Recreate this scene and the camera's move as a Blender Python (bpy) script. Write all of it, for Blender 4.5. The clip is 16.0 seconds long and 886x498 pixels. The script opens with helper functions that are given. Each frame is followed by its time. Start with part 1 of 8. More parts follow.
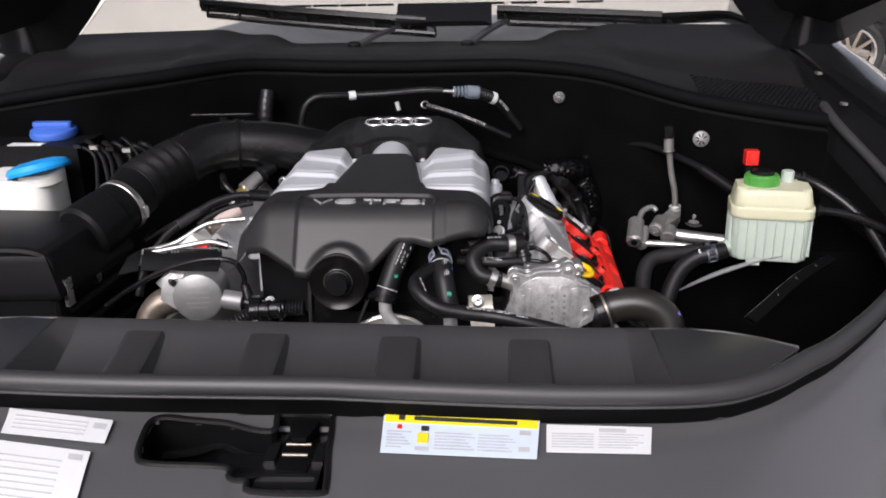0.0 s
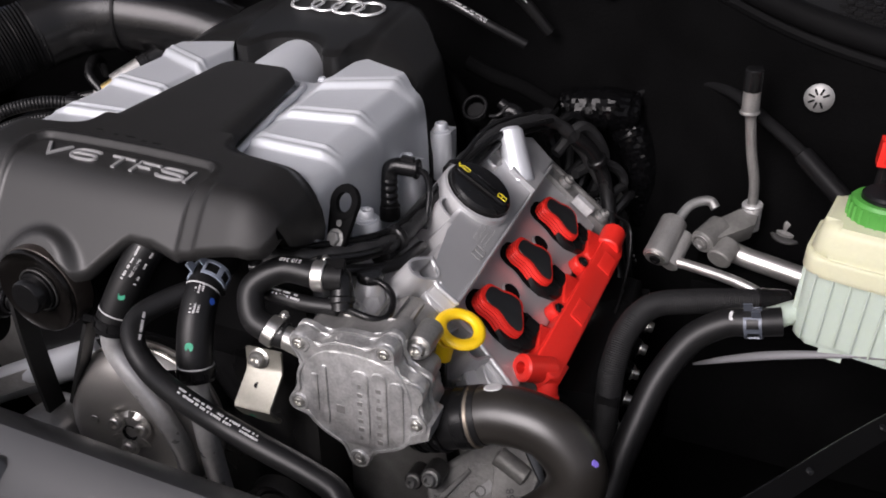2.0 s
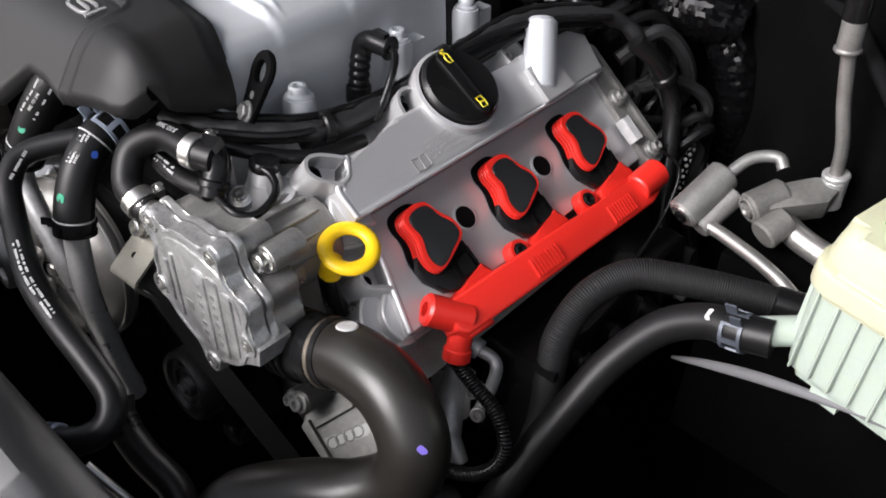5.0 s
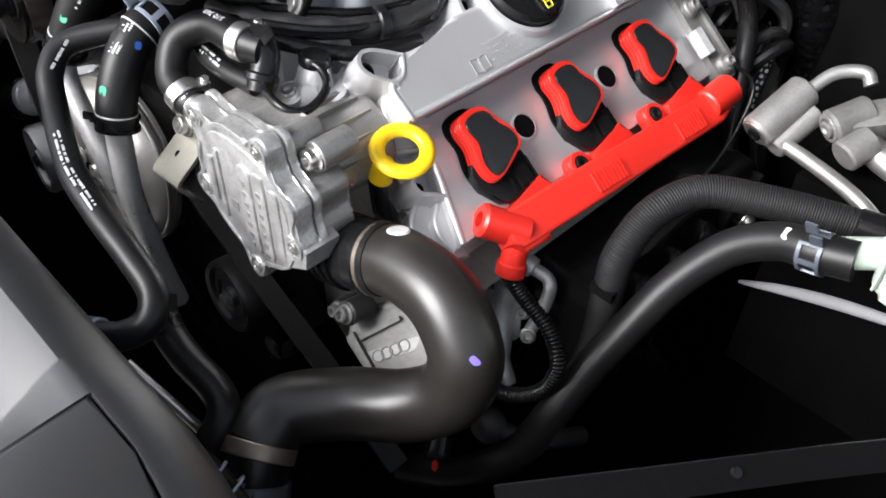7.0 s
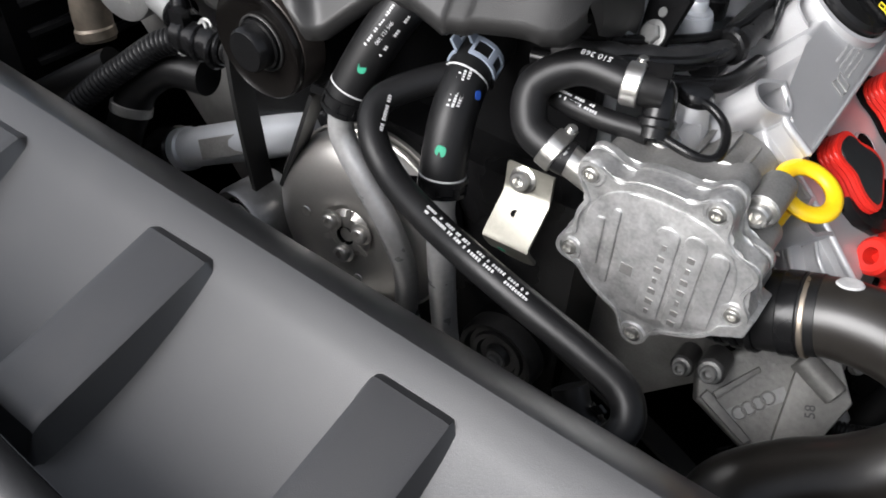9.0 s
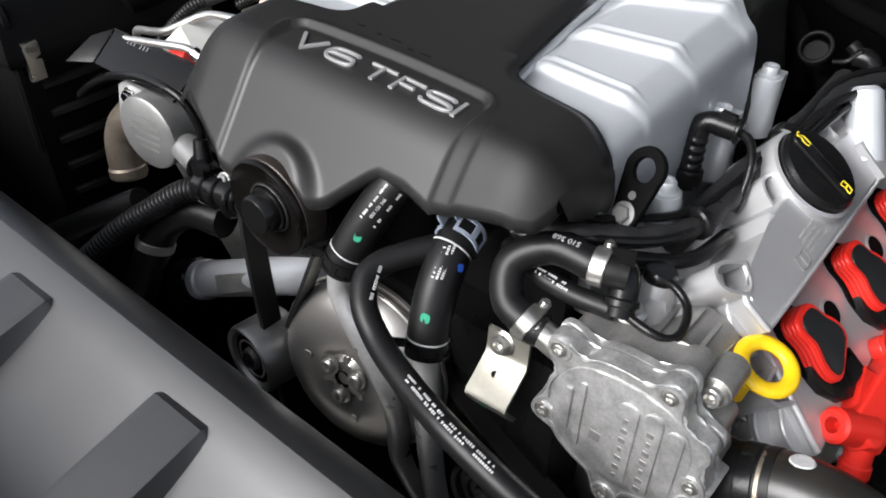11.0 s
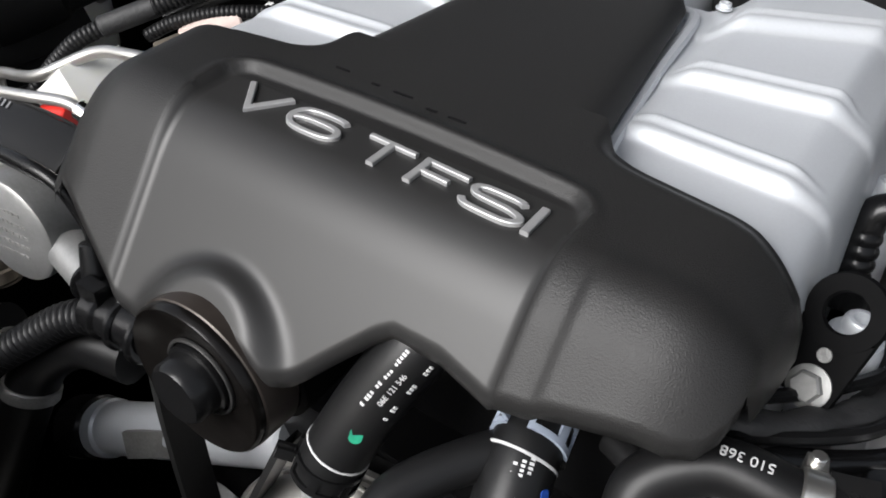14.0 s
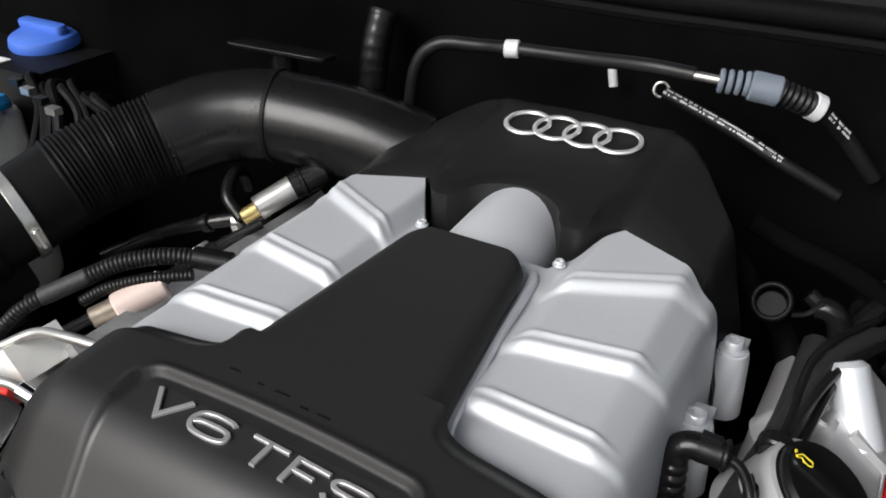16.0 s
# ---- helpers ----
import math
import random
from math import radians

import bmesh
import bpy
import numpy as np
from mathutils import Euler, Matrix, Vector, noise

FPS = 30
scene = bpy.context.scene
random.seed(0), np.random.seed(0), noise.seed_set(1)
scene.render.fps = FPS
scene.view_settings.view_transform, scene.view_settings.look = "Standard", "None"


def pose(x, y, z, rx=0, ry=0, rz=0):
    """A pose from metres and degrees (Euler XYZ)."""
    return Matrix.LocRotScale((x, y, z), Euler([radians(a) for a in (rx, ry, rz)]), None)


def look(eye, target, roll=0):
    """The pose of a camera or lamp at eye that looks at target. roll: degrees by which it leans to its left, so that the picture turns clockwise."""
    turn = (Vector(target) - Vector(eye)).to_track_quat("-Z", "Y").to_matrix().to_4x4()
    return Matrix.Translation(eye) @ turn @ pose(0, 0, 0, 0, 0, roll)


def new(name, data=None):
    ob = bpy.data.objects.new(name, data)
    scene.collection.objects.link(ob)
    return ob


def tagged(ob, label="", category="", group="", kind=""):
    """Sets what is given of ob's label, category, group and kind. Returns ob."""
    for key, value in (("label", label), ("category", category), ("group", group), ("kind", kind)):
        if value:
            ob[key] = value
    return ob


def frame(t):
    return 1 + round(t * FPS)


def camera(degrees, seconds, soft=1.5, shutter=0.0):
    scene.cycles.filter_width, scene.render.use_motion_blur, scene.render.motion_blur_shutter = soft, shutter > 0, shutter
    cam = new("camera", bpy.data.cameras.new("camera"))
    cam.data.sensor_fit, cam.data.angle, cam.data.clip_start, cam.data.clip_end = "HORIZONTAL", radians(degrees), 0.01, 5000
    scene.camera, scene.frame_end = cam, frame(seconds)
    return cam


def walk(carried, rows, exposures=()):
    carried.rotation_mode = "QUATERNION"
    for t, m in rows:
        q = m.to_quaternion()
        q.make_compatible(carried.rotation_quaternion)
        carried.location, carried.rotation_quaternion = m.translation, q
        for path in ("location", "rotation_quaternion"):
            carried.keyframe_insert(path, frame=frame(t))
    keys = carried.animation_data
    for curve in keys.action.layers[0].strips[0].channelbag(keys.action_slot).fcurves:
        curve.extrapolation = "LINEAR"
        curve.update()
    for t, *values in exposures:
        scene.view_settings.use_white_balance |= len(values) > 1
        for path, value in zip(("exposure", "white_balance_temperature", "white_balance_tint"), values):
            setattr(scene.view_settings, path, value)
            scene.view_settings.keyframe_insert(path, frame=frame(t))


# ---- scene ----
cam = camera(56.2, 16.0, soft=1.8)
PATH = [
    (0, (-0.012, 0.146, 1.444), (-0.116, 2.029, 0.778), -1.1),
    (0.5, (0.038, 0.351, 1.435), (-0.119, 2.21, 0.713), -0.2),
    (1, (0.085, 0.546, 1.433), (-0.115, 2.351, 0.594), 0.5),
    (1.5, (0.195, 0.656, 1.426), (-0.263, 2.362, 0.488), -0.4),
    (2, (0.284, 0.704, 1.419), (-0.347, 2.305, 0.4), 0.4),
    (2.5, (0.286, 0.758, 1.405), (-0.357, 2.314, 0.325), -0.6),
    (3, (0.321, 0.829, 1.393), (-0.406, 2.255, 0.194), 0.0),
    (3.5, (0.406, 0.898, 1.393), (-0.534, 2.133, 0.131), 1.6),
    (3.7, (0.419, 0.913, 1.393), (-0.57, 2.096, 0.119), 1.0),
    (5.8, (0.419, 0.917, 1.367), (-0.594, 2.056, 0.072), 1.7),
    (6, (0.417, 0.917, 1.358), (-0.59, 2.033, 0.039), 1.4),
    (6.5, (0.411, 0.917, 1.35), (-0.574, 1.975, -0.032), 1.4),
    (7, (0.407, 0.915, 1.351), (-0.605, 1.94, -0.037), 1.4),
    (7.5, (0.377, 0.883, 1.345), (-0.66, 1.871, -0.05), 2.5),
    (8, (0.276, 0.805, 1.335), (-0.691, 1.861, -0.061), 3.4),
    (8.2, (0.23, 0.78, 1.333), (-0.683, 1.885, -0.061), 3.7),
    (10.3, (0.126, 0.809, 1.352), (-0.664, 1.977, -0.066), 1.5),
    (10.5, (0.143, 0.806, 1.364), (-0.704, 1.993, -0.005), 1.7),
    (11, (0.168, 0.809, 1.398), (-0.792, 2.018, 0.126), 1.4),
    (11.5, (0.151, 0.821, 1.41), (-0.846, 2.073, 0.21), 0.1),
    (12, (0.083, 0.867, 1.377), (-0.873, 2.128, 0.153), 1.2),
    (12.5, (0.027, 0.919, 1.338), (-0.9, 2.231, 0.147), 2.5),
    (13, (0.005, 0.937, 1.311), (-0.858, 2.26, 0.084), 4.3),
    (13.5, (0.003, 0.943, 1.311), (-0.84, 2.265, 0.07), 3.8),
    (14, (0.006, 0.943, 1.315), (-0.851, 2.262, 0.08), 3.0),
    (14.5, (0.015, 0.943, 1.333), (-0.84, 2.288, 0.125), 2.8),
    (15, (0.028, 0.951, 1.378), (-0.821, 2.332, 0.207), 1.2),
    (15.5, (0.043, 0.948, 1.408), (-0.81, 2.404, 0.334), 0.7),
    (16, (0.057, 0.947, 1.429), (-0.813, 2.436, 0.417), 0.4),
]
EXPOSURES = [(0, 0.45, 6450, 18), (0.5, 0.5, 6500, 20), (1, 0.68, 6500, 19), (1.5, 0.55, 6500, 19), (2, 0.45, 6500, 19), (2.5, 0.5, 6500, 18), (3, 0.62, 6500, 17),
             (3.5, 0.8, 6500, 16), (6, 1.12, 6350, 12), (6.5, 1.5, 6330, 11), (7, 1.62, 6330, 11), (7.5, 1.52, 6330, 11), (8, 1.25, 6350, 11), (10.5, 0.97, 6350, 11),
             (11.5, 0.92, 6350, 10), (12.5, 0.82, 6350, 10), (14, 0.82, 6400, 10), (14.5, 0.88, 6400, 10), (15, 0.93, 6400, 10), (15.5, 0.75, 6500, 10), (16, 0.57, 6500, 10)]
walk(cam, [(t, look(eye, target, roll)) for t, eye, target, roll in PATH], EXPOSURES)

# ---- world, sun, exposure ----
world = bpy.data.worlds.new("world")
scene.world = world
world.use_nodes = True
wn = world.node_tree
sky = wn.nodes.new("ShaderNodeTexSky")
sky.sky_type, sky.sun_disc = "NISHITA", False
sky.sun_elevation, sky.sun_rotation = radians(36), radians(197)
sky.air_density, sky.dust_density, sky.ozone_density = 1.0, 4.0, 1.0
wn.nodes["Background"].inputs["Strength"].default_value = 0.105
pale = wn.nodes.new("ShaderNodeHueSaturation")  # thin even cloud takes most of the blue out
pale.inputs["Saturation"].default_value = 0.35
wn.links.new(sky.outputs["Color"], pale.inputs["Color"])
wn.links.new(pale.outputs["Color"], wn.nodes["Background"].inputs["Color"])
sun = new("sun", bpy.data.lights.new("sun", "SUN"))
sun.data.energy, sun.data.angle, sun.data.color = 2.6, radians(36), (1.0, 0.99, 0.985)
sun.matrix_world = look((-1.2, -3.0, 4.1), (0, 1.2, 1.0))

# ---- materials ----


def nodes_of(m):
    m.use_nodes = True
    return m.node_tree, m.node_tree.nodes["Principled BSDF"]


def mat(name, color, rough=0.5, metal=0.0, var=0.15, scale=8.0, grain=120.0, bump=0.0, rvar=0.1, coat=0.0,
        transmission=0.0, subsurface=0.0, piece=0.0, dust=0.0, spec=0.5):
    """Principled surface with large stains, fine grain, and relief from the grain."""
    m = bpy.data.materials.new(name)
    tree, p = nodes_of(m)
    n, l = tree.nodes, tree.links
    co = n.new("ShaderNodeTexCoord")
    big, fine = n.new("ShaderNodeTexNoise"), n.new("ShaderNodeTexNoise")
    for t, s, d in ((big, scale, 4.0), (fine, grain, 3.0)):
        t.inputs["Scale"].default_value, t.inputs["Detail"].default_value = s, d
        l.new(co.outputs["Object"], t.inputs["Vector"])
    mix = n.new("ShaderNodeMath")
    mix.operation = "MULTIPLY_ADD"
    mix.inputs[1].default_value, mix.inputs[2].default_value = 0.5, 0.0
    l.new(fine.outputs["Fac"], mix.inputs[0])
    add = n.new("ShaderNodeMath")
    l.new(mix.outputs[0], add.inputs[0]), l.new(big.outputs["Fac"], add.inputs[1])
    ramp = n.new("ShaderNodeMapRange")
    ramp.inputs["From Min"].default_value, ramp.inputs["From Max"].default_value = 0.45, 1.05
    ramp.inputs["To Min"].default_value, ramp.inputs["To Max"].default_value = 1 - var, 1 + var
    l.new(add.outputs[0], ramp.inputs["Value"])
    tint = n.new("ShaderNodeVectorMath")
    tint.operation = "SCALE"
    tint.inputs[0].default_value = color
    l.new(ramp.outputs[0], tint.inputs["Scale"])
    if piece:
        info, sc = n.new("ShaderNodeObjectInfo"), n.new("ShaderNodeMapRange")
        sc.inputs["To Min"].default_value, sc.inputs["To Max"].default_value = 1 - piece, 1 + piece
        l.new(info.outputs["Random"], sc.inputs["Value"])
        m2 = n.new("ShaderNodeMath")
        m2.operation = "MULTIPLY"
        l.new(ramp.outputs[0], m2.inputs[0]), l.new(sc.outputs[0], m2.inputs[1])
        l.new(m2.outputs[0], tint.inputs["Scale"])
    last = tint.outputs[0]
    if dust:
        dn, dr, dm = n.new("ShaderNodeTexNoise"), n.new("ShaderNodeMapRange"), n.new("ShaderNodeMix")
        dn.inputs["Scale"].default_value, dn.inputs["Detail"].default_value = 30.0, 8.0
        l.new(co.outputs["Object"], dn.inputs["Vector"])
        dr.inputs["From Min"].default_value, dr.inputs["From Max"].default_value = 0.5, 0.8
        dr.inputs["To Max"].default_value = dust
        l.new(dn.outputs["Fac"], dr.inputs["Value"])
        dm.data_type = "RGBA"
        dm.inputs[7].default_value = (0.22, 0.2, 0.17, 1)
        l.new(dr.outputs[0], dm.inputs["Factor"]), l.new(last, dm.inputs[6])
        last = dm.outputs[2]
    l.new(last, p.inputs["Base Color"])
    rr = n.new("ShaderNodeMapRange")
    rr.inputs["To Min"].default_value, rr.inputs["To Max"].default_value = max(0.02, rough - rvar), min(1, rough + rvar)
    l.new(big.outputs["Fac"], rr.inputs["Value"]), l.new(rr.outputs[0], p.inputs["Roughness"])
    p.inputs["Metallic"].default_value = metal
    p.inputs["Specular IOR Level"].default_value = spec
    p.inputs["Coat Weight"].default_value, p.inputs["Coat Roughness"].default_value = coat, 0.06
    p.inputs["Transmission Weight"].default_value = transmission
    if subsurface:
        p.inputs["Subsurface Weight"].default_value = subsurface
        p.inputs["Subsurface Radius"].default_value = (0.02, 0.02, 0.012)
    if bump:
        b = n.new("ShaderNodeBump")
        b.inputs["Strength"].default_value, b.inputs["Distance"].default_value = bump, 0.0008
        l.new(fine.outputs["Fac"], b.inputs["Height"]), l.new(b.outputs["Normal"], p.inputs["Normal"])
    return m


COVER = mat("cover_plastic", (0.0145, 0.0142, 0.014), 0.44, var=0.12, grain=1550, bump=0.28, rvar=0.08, spec=0.26)
SMOOTH = mat("cover_panel_plastic", (0.019, 0.0187, 0.0185), 0.40, var=0.07, grain=2000, bump=0.03, rvar=0.05, spec=0.35)
MATT = mat("matt_black", (0.006, 0.006, 0.0063), 0.42, var=0.2, grain=400, bump=0.15, spec=0.08)
MATT2 = mat("rear_cover_plastic", (0.009, 0.009, 0.009), 0.38, var=0.1, grain=1500, bump=0.12, spec=0.16)
LETTER = mat("letter_silver", (0.36, 0.36, 0.36), 0.36, 0.5, var=0.04, grain=900, bump=0.05)
PANEL = mat("panel_plastic", (0.024, 0.024, 0.025), 0.37, var=0.08, grain=1800, bump=0.1, rvar=0.06, dust=0.03, spec=1.0)
BLACK = mat("black_plastic", (0.0062, 0.0062, 0.0065), 0.26, var=0.2, grain=400, bump=0.12, dust=0.015, spec=0.26)
# near-black for liners; on wells and deep castings it colours in shade
DARK = mat("liner_and_shade_black", (0.0028, 0.0028, 0.003), 0.7, var=0.3, grain=150, bump=0.4, spec=0.05)
FELT = mat("insulation_felt", (0.0022, 0.0022, 0.0023), 0.95, var=0.45, scale=14, grain=260, bump=0.8, spec=0.015)
RUBBER = mat("hose_rubber", (0.0068, 0.0068, 0.0071), 0.40, var=0.18, grain=300, bump=0.1, dust=0.015, spec=0.24)
GREYS = mat("stay_sheen_and_mark_grey", (0.11, 0.11, 0.115), 0.42, var=0.1, grain=300, bump=0.1)
SHEEN = mat("moulded_hose", (0.015, 0.0135, 0.0118), 0.34, var=0.25, scale=18, grain=300, bump=0.05, rvar=0.1, dust=0.03, spec=0.45)
SATIN = mat("satin_silver", (0.47, 0.455, 0.43), 0.33, 0.8, var=0.08, scale=14, grain=500, bump=0.08, rvar=0.05)
SEALR = mat("seal_rubber", (0.025, 0.025, 0.026), 0.5, var=0.12, grain=500, bump=0.1)
TAPE = mat("loom_tape", (0.0095, 0.0095, 0.010), 0.6, var=0.3, scale=40, grain=350, bump=0.6)
SILVER = mat("silver_paint", (0.54, 0.56, 0.585), 0.43, 0.42, var=0.05, grain=700, bump=0.06, rvar=0.05)
CAST = mat("cast_aluminium", (0.50, 0.50, 0.495), 0.47, 0.65, var=0.26, scale=55, grain=500, bump=0.4)
PUMPM = mat("pump_casting", (0.48, 0.48, 0.475), 0.36, 0.7, var=0.38, scale=80, grain=450, bump=0.45, dust=0.18)
VCAST = mat("valve_cover_alloy", (0.53, 0.53, 0.535), 0.40, 0.55, var=0.06, scale=20, grain=900, bump=0.10, rvar=0.06)
RINGS = mat("bright_trim", (0.78, 0.78, 0.77), 0.24, 0.7, var=0.03, rvar=0.04)
ZINC = mat("zinc_plate", (0.26, 0.25, 0.215), 0.40, 0.7, var=0.15, scale=60, grain=500, bump=0.1)
CASTD = mat("dull_aluminium", (0.30, 0.295, 0.285), 0.46, 0.7, var=0.28, scale=45, grain=700, bump=0.28, dust=0.18)
STEEL = mat("zinc_steel", (0.62, 0.61, 0.58), 0.3, 0.95, var=0.15, scale=40, grain=300, bump=0.1)
CHROME = mat("bright_chrome", (0.82, 0.82, 0.82), 0.12, 1.0, var=0.03, rvar=0.04)
BRONZE = mat("egr_steel", (0.27, 0.23, 0.185), 0.42, 0.8, var=0.25, scale=25, grain=200, bump=0.2)
PIPE = mat("alu_pipe", (0.52, 0.51, 0.49), 0.34, 0.9, var=0.12, scale=30, grain=250, bump=0.1)
RED = mat("red_plastic", (0.62, 0.022, 0.014), 0.38, var=0.1, grain=500, bump=0.08)
YELLOW = mat("yellow_plastic", (0.86, 0.55, 0.008), 0.4, var=0.06, grain=500, bump=0.05)
GREEN = mat("green_plastic", (0.05, 0.23, 0.035), 0.45, var=0.1, grain=400, bump=0.08)
BLUE = mat("blue_plastic", (0.045, 0.12, 0.46), 0.4, var=0.08, grain=400)
CYAN = mat("light_blue_plastic", (0.01, 0.30, 0.72), 0.35, var=0.06, grain=400)
TANK = mat("tank_plastic", (0.37, 0.43, 0.375), 0.42, var=0.06, scale=12, grain=300, bump=0.06, subsurface=0.25)
TANKU = mat("tank_plastic_cream", (0.48, 0.48, 0.34), 0.42, var=0.06, scale=12, grain=300, bump=0.06, subsurface=0.25)
WHITE = mat("white_tank", (0.78, 0.78, 0.74), 0.45, var=0.06, subsurface=0.2)
CLAMP = mat("clamp_steel_blue", (0.36, 0.41, 0.50), 0.42, 0.35, var=0.15, scale=60)
PAINT = mat("black_paint", (0.006, 0.006, 0.0065), 0.25, var=0.05, coat=0.5, spec=0.3)
GREYP = mat("bumper_paint", (0.086, 0.0865, 0.089), 0.36, 0.1, var=0.06, grain=1500, bump=0.04, coat=0.45, spec=0.8)
PAPER = mat("label_paper", (0.66, 0.67, 0.68), 0.45, var=0.04, grain=200)
LABELY = mat("label_yellow", (0.8, 0.68, 0.02), 0.45, var=0.04)
LABELB = mat("label_pale_blue", (0.58, 0.66, 0.76), 0.45, var=0.05)
INKD = mat("ink_dark", (0.03, 0.03, 0.03), 0.6)
INKG = mat("ink_grey", (0.46, 0.47, 0.48), 0.6)
INKW = mat("ink_white", (0.46, 0.46, 0.46), 0.6, var=0.2, scale=200)
INKY = mat("ink_yellow", (0.75, 0.6, 0.02), 0.5)
INKGR = mat("ink_green", (0.01, 0.25, 0.14), 0.5, var=0.4, scale=200)
INKV = mat("ink_violet", (0.25, 0.18, 0.7), 0.5)
INKB = mat("ink_blue", (0.02, 0.08, 0.4), 0.5)
TYRE = mat("tyre_rubber", (0.02, 0.02, 0.02), 0.7, var=0.2)
CONCRETE = mat("concrete", (0.30, 0.29, 0.27), 0.85, var=0.25, scale=1.5, grain=60, bump=0.4)
WALLP = mat("plaster_wall", (0.60, 0.57, 0.51), 0.8, var=0.12, scale=1.0, grain=40, bump=0.3)
PULLEY = mat("pulley_steel", (0.0045, 0.004, 0.0037), 0.20, 0.0, var=0.25, scale=30, spec=0.20)
BELT = mat("belt_rubber", (0.006, 0.006, 0.006), 0.55, var=0.2)
CORR = mat("corrugated_matt_plastic", (0.0095, 0.0095, 0.0099), 0.6, var=0.15, grain=400, bump=0.1, dust=0.02, spec=0.22)
IDLER = mat("idler_steel", (0.26, 0.255, 0.25), 0.34, 0.7, var=0.15, scale=40, grain=500, bump=0.1)
DARKST = mat("dark_machined_steel", (0.055, 0.054, 0.053), 0.36, 0.5, var=0.25, scale=40, grain=400, bump=0.15)
COILB = mat("coil_black", (0.014, 0.015, 0.016), 0.35, var=0.15, grain=300, bump=0.1)
DULL = mat("dull_grey_alloy", (0.22, 0.22, 0.215), 0.5, 0.6, var=0.2, scale=40, grain=400, bump=0.3)
ALLOYD = mat("weathered_alloy", (0.15, 0.148, 0.14), 0.55, 0.45, var=0.3, scale=40, grain=300, bump=0.5, dust=0.1)
DRUM = mat("drum_alloy", (0.24, 0.24, 0.237), 0.42, 0.6, var=0.16, scale=50, grain=500, bump=0.2, dust=0.08)
PALE = mat("pale_alloy_pipe", (0.44, 0.44, 0.435), 0.30, 0.55, var=0.2, scale=40, grain=300, bump=0.15)
CLAMPD = mat("dark_clamp_steel", (0.075, 0.085, 0.105), 0.42, 0.35, var=0.15, scale=60)
WRAP = mat("glossy_black_wrap", (0.002, 0.002, 0.0022), 0.12, var=0.2, scale=60, grain=120, bump=0.3, rvar=0.05, spec=0.10)
CLEAR = mat("clear_blue_tube", (0.20, 0.235, 0.28), 0.2, var=0.1, transmission=0.4)
GLASS = bpy.data.materials.new("windscreen_glass")
gp = nodes_of(GLASS)[1]
gp.inputs["Base Color"].default_value = (0.60, 0.61, 0.61, 1)
gp.inputs["Roughness"].default_value, gp.inputs["Transmission Weight"].default_value, gp.inputs["IOR"].default_value = 0.03, 1.0, 1.5

# ---- building helpers ----
ORIGIN = {}


def thing(name, at, label, category, group="", kind=""):
    ob = new(name)
    ob.empty_display_size, ob.location = 0.02, at
    ORIGIN[ob] = Vector(at)
    return tagged(ob, label, category, group, kind)


def finish(bm, material, angle):
    bmesh.ops.recalc_face_normals(bm, faces=bm.faces[:])
    me = bpy.data.meshes.new("mesh")
    bm.to_mesh(me)
    bm.free()
    for p in me.polygons:
        p.use_smooth = True
    me.set_sharp_from_angle(angle=radians(angle))
    me.materials.append(material)
    return me


def part(name, bm, material, parent, label="", angle=38, kind=""):
    """One mesh, given in world metres, under a thing or under a part."""
    at = ORIGIN[parent]
    bmesh.ops.translate(bm, vec=-at, verts=bm.verts[:])
    ob = new(name, finish(bm, material, angle))
    ob.parent = parent
    ORIGIN[ob] = at
    return tagged(ob, label, kind=kind)


def solo(name, bm, material, label, category, group="", kind="", angle=38):
    """A thing of one mesh, its origin under its middle."""
    lo = [min(v.co[i] for v in bm.verts) for i in range(3)]
    hi = [max(v.co[i] for v in bm.verts) for i in range(3)]
    at = Vector(((lo[0] + hi[0]) / 2, (lo[1] + hi[1]) / 2, lo[2]))
    bmesh.ops.translate(bm, vec=-at, verts=bm.verts[:])
    ob = new(name, finish(bm, material, angle))
    ob.location = at
    ORIGIN[ob] = at
    return tagged(ob, label, category, group, kind)


def BM():
    return bmesh.new()


def basis(origin, z, x=None):
    """A fr at origin with its z axis along z and its x axis near x."""
    z = Vector(z).normalized()
    x = Vector(x) if x is not None else (Vector((1, 0, 0)) if abs(z.x) < 0.9 else Vector((0, 1, 0)))
    x = (x - x.dot(z) * z).normalized()
    y = z.cross(x)
    m = Matrix((x, y, z)).transposed().to_4x4()
    m.translation = origin
    return m


def soften(bm, faces, width, segments=2):
    edges = list({e for f in faces for e in f.edges if len(e.link_faces) == 2 and e.calc_face_angle(0) > 0.5})
    if edges and width:
        bmesh.ops.bevel(bm, geom=edges, offset=width, segments=segments, affect="EDGES", profile=0.6, clamp_overlap=True)


def box(bm, centre, size, fr=None, bevel=0.0, taper=1.0):
    """A box; taper scales its top."""
    fr = fr or Matrix.Identity(4)
    w, d, h = (s / 2 for s in size)
    c = Vector(centre)
    vs = []
    for k, t in ((-1, 1.0), (1, taper)):
        for i, j in ((-1, -1), (1, -1), (1, 1), (-1, 1)):
            vs.append(bm.verts.new(fr @ (c + Vector((i * w * t, j * d * t, k * h)))))
    q = [(3, 2, 1, 0), (4, 5, 6, 7), (0, 1, 5, 4), (1, 2, 6, 5), (2, 3, 7, 6), (3, 0, 4, 7)]
    fs = [bm.faces.new([vs[i] for i in f]) for f in q]
    soften(bm, fs, bevel)
    return bm


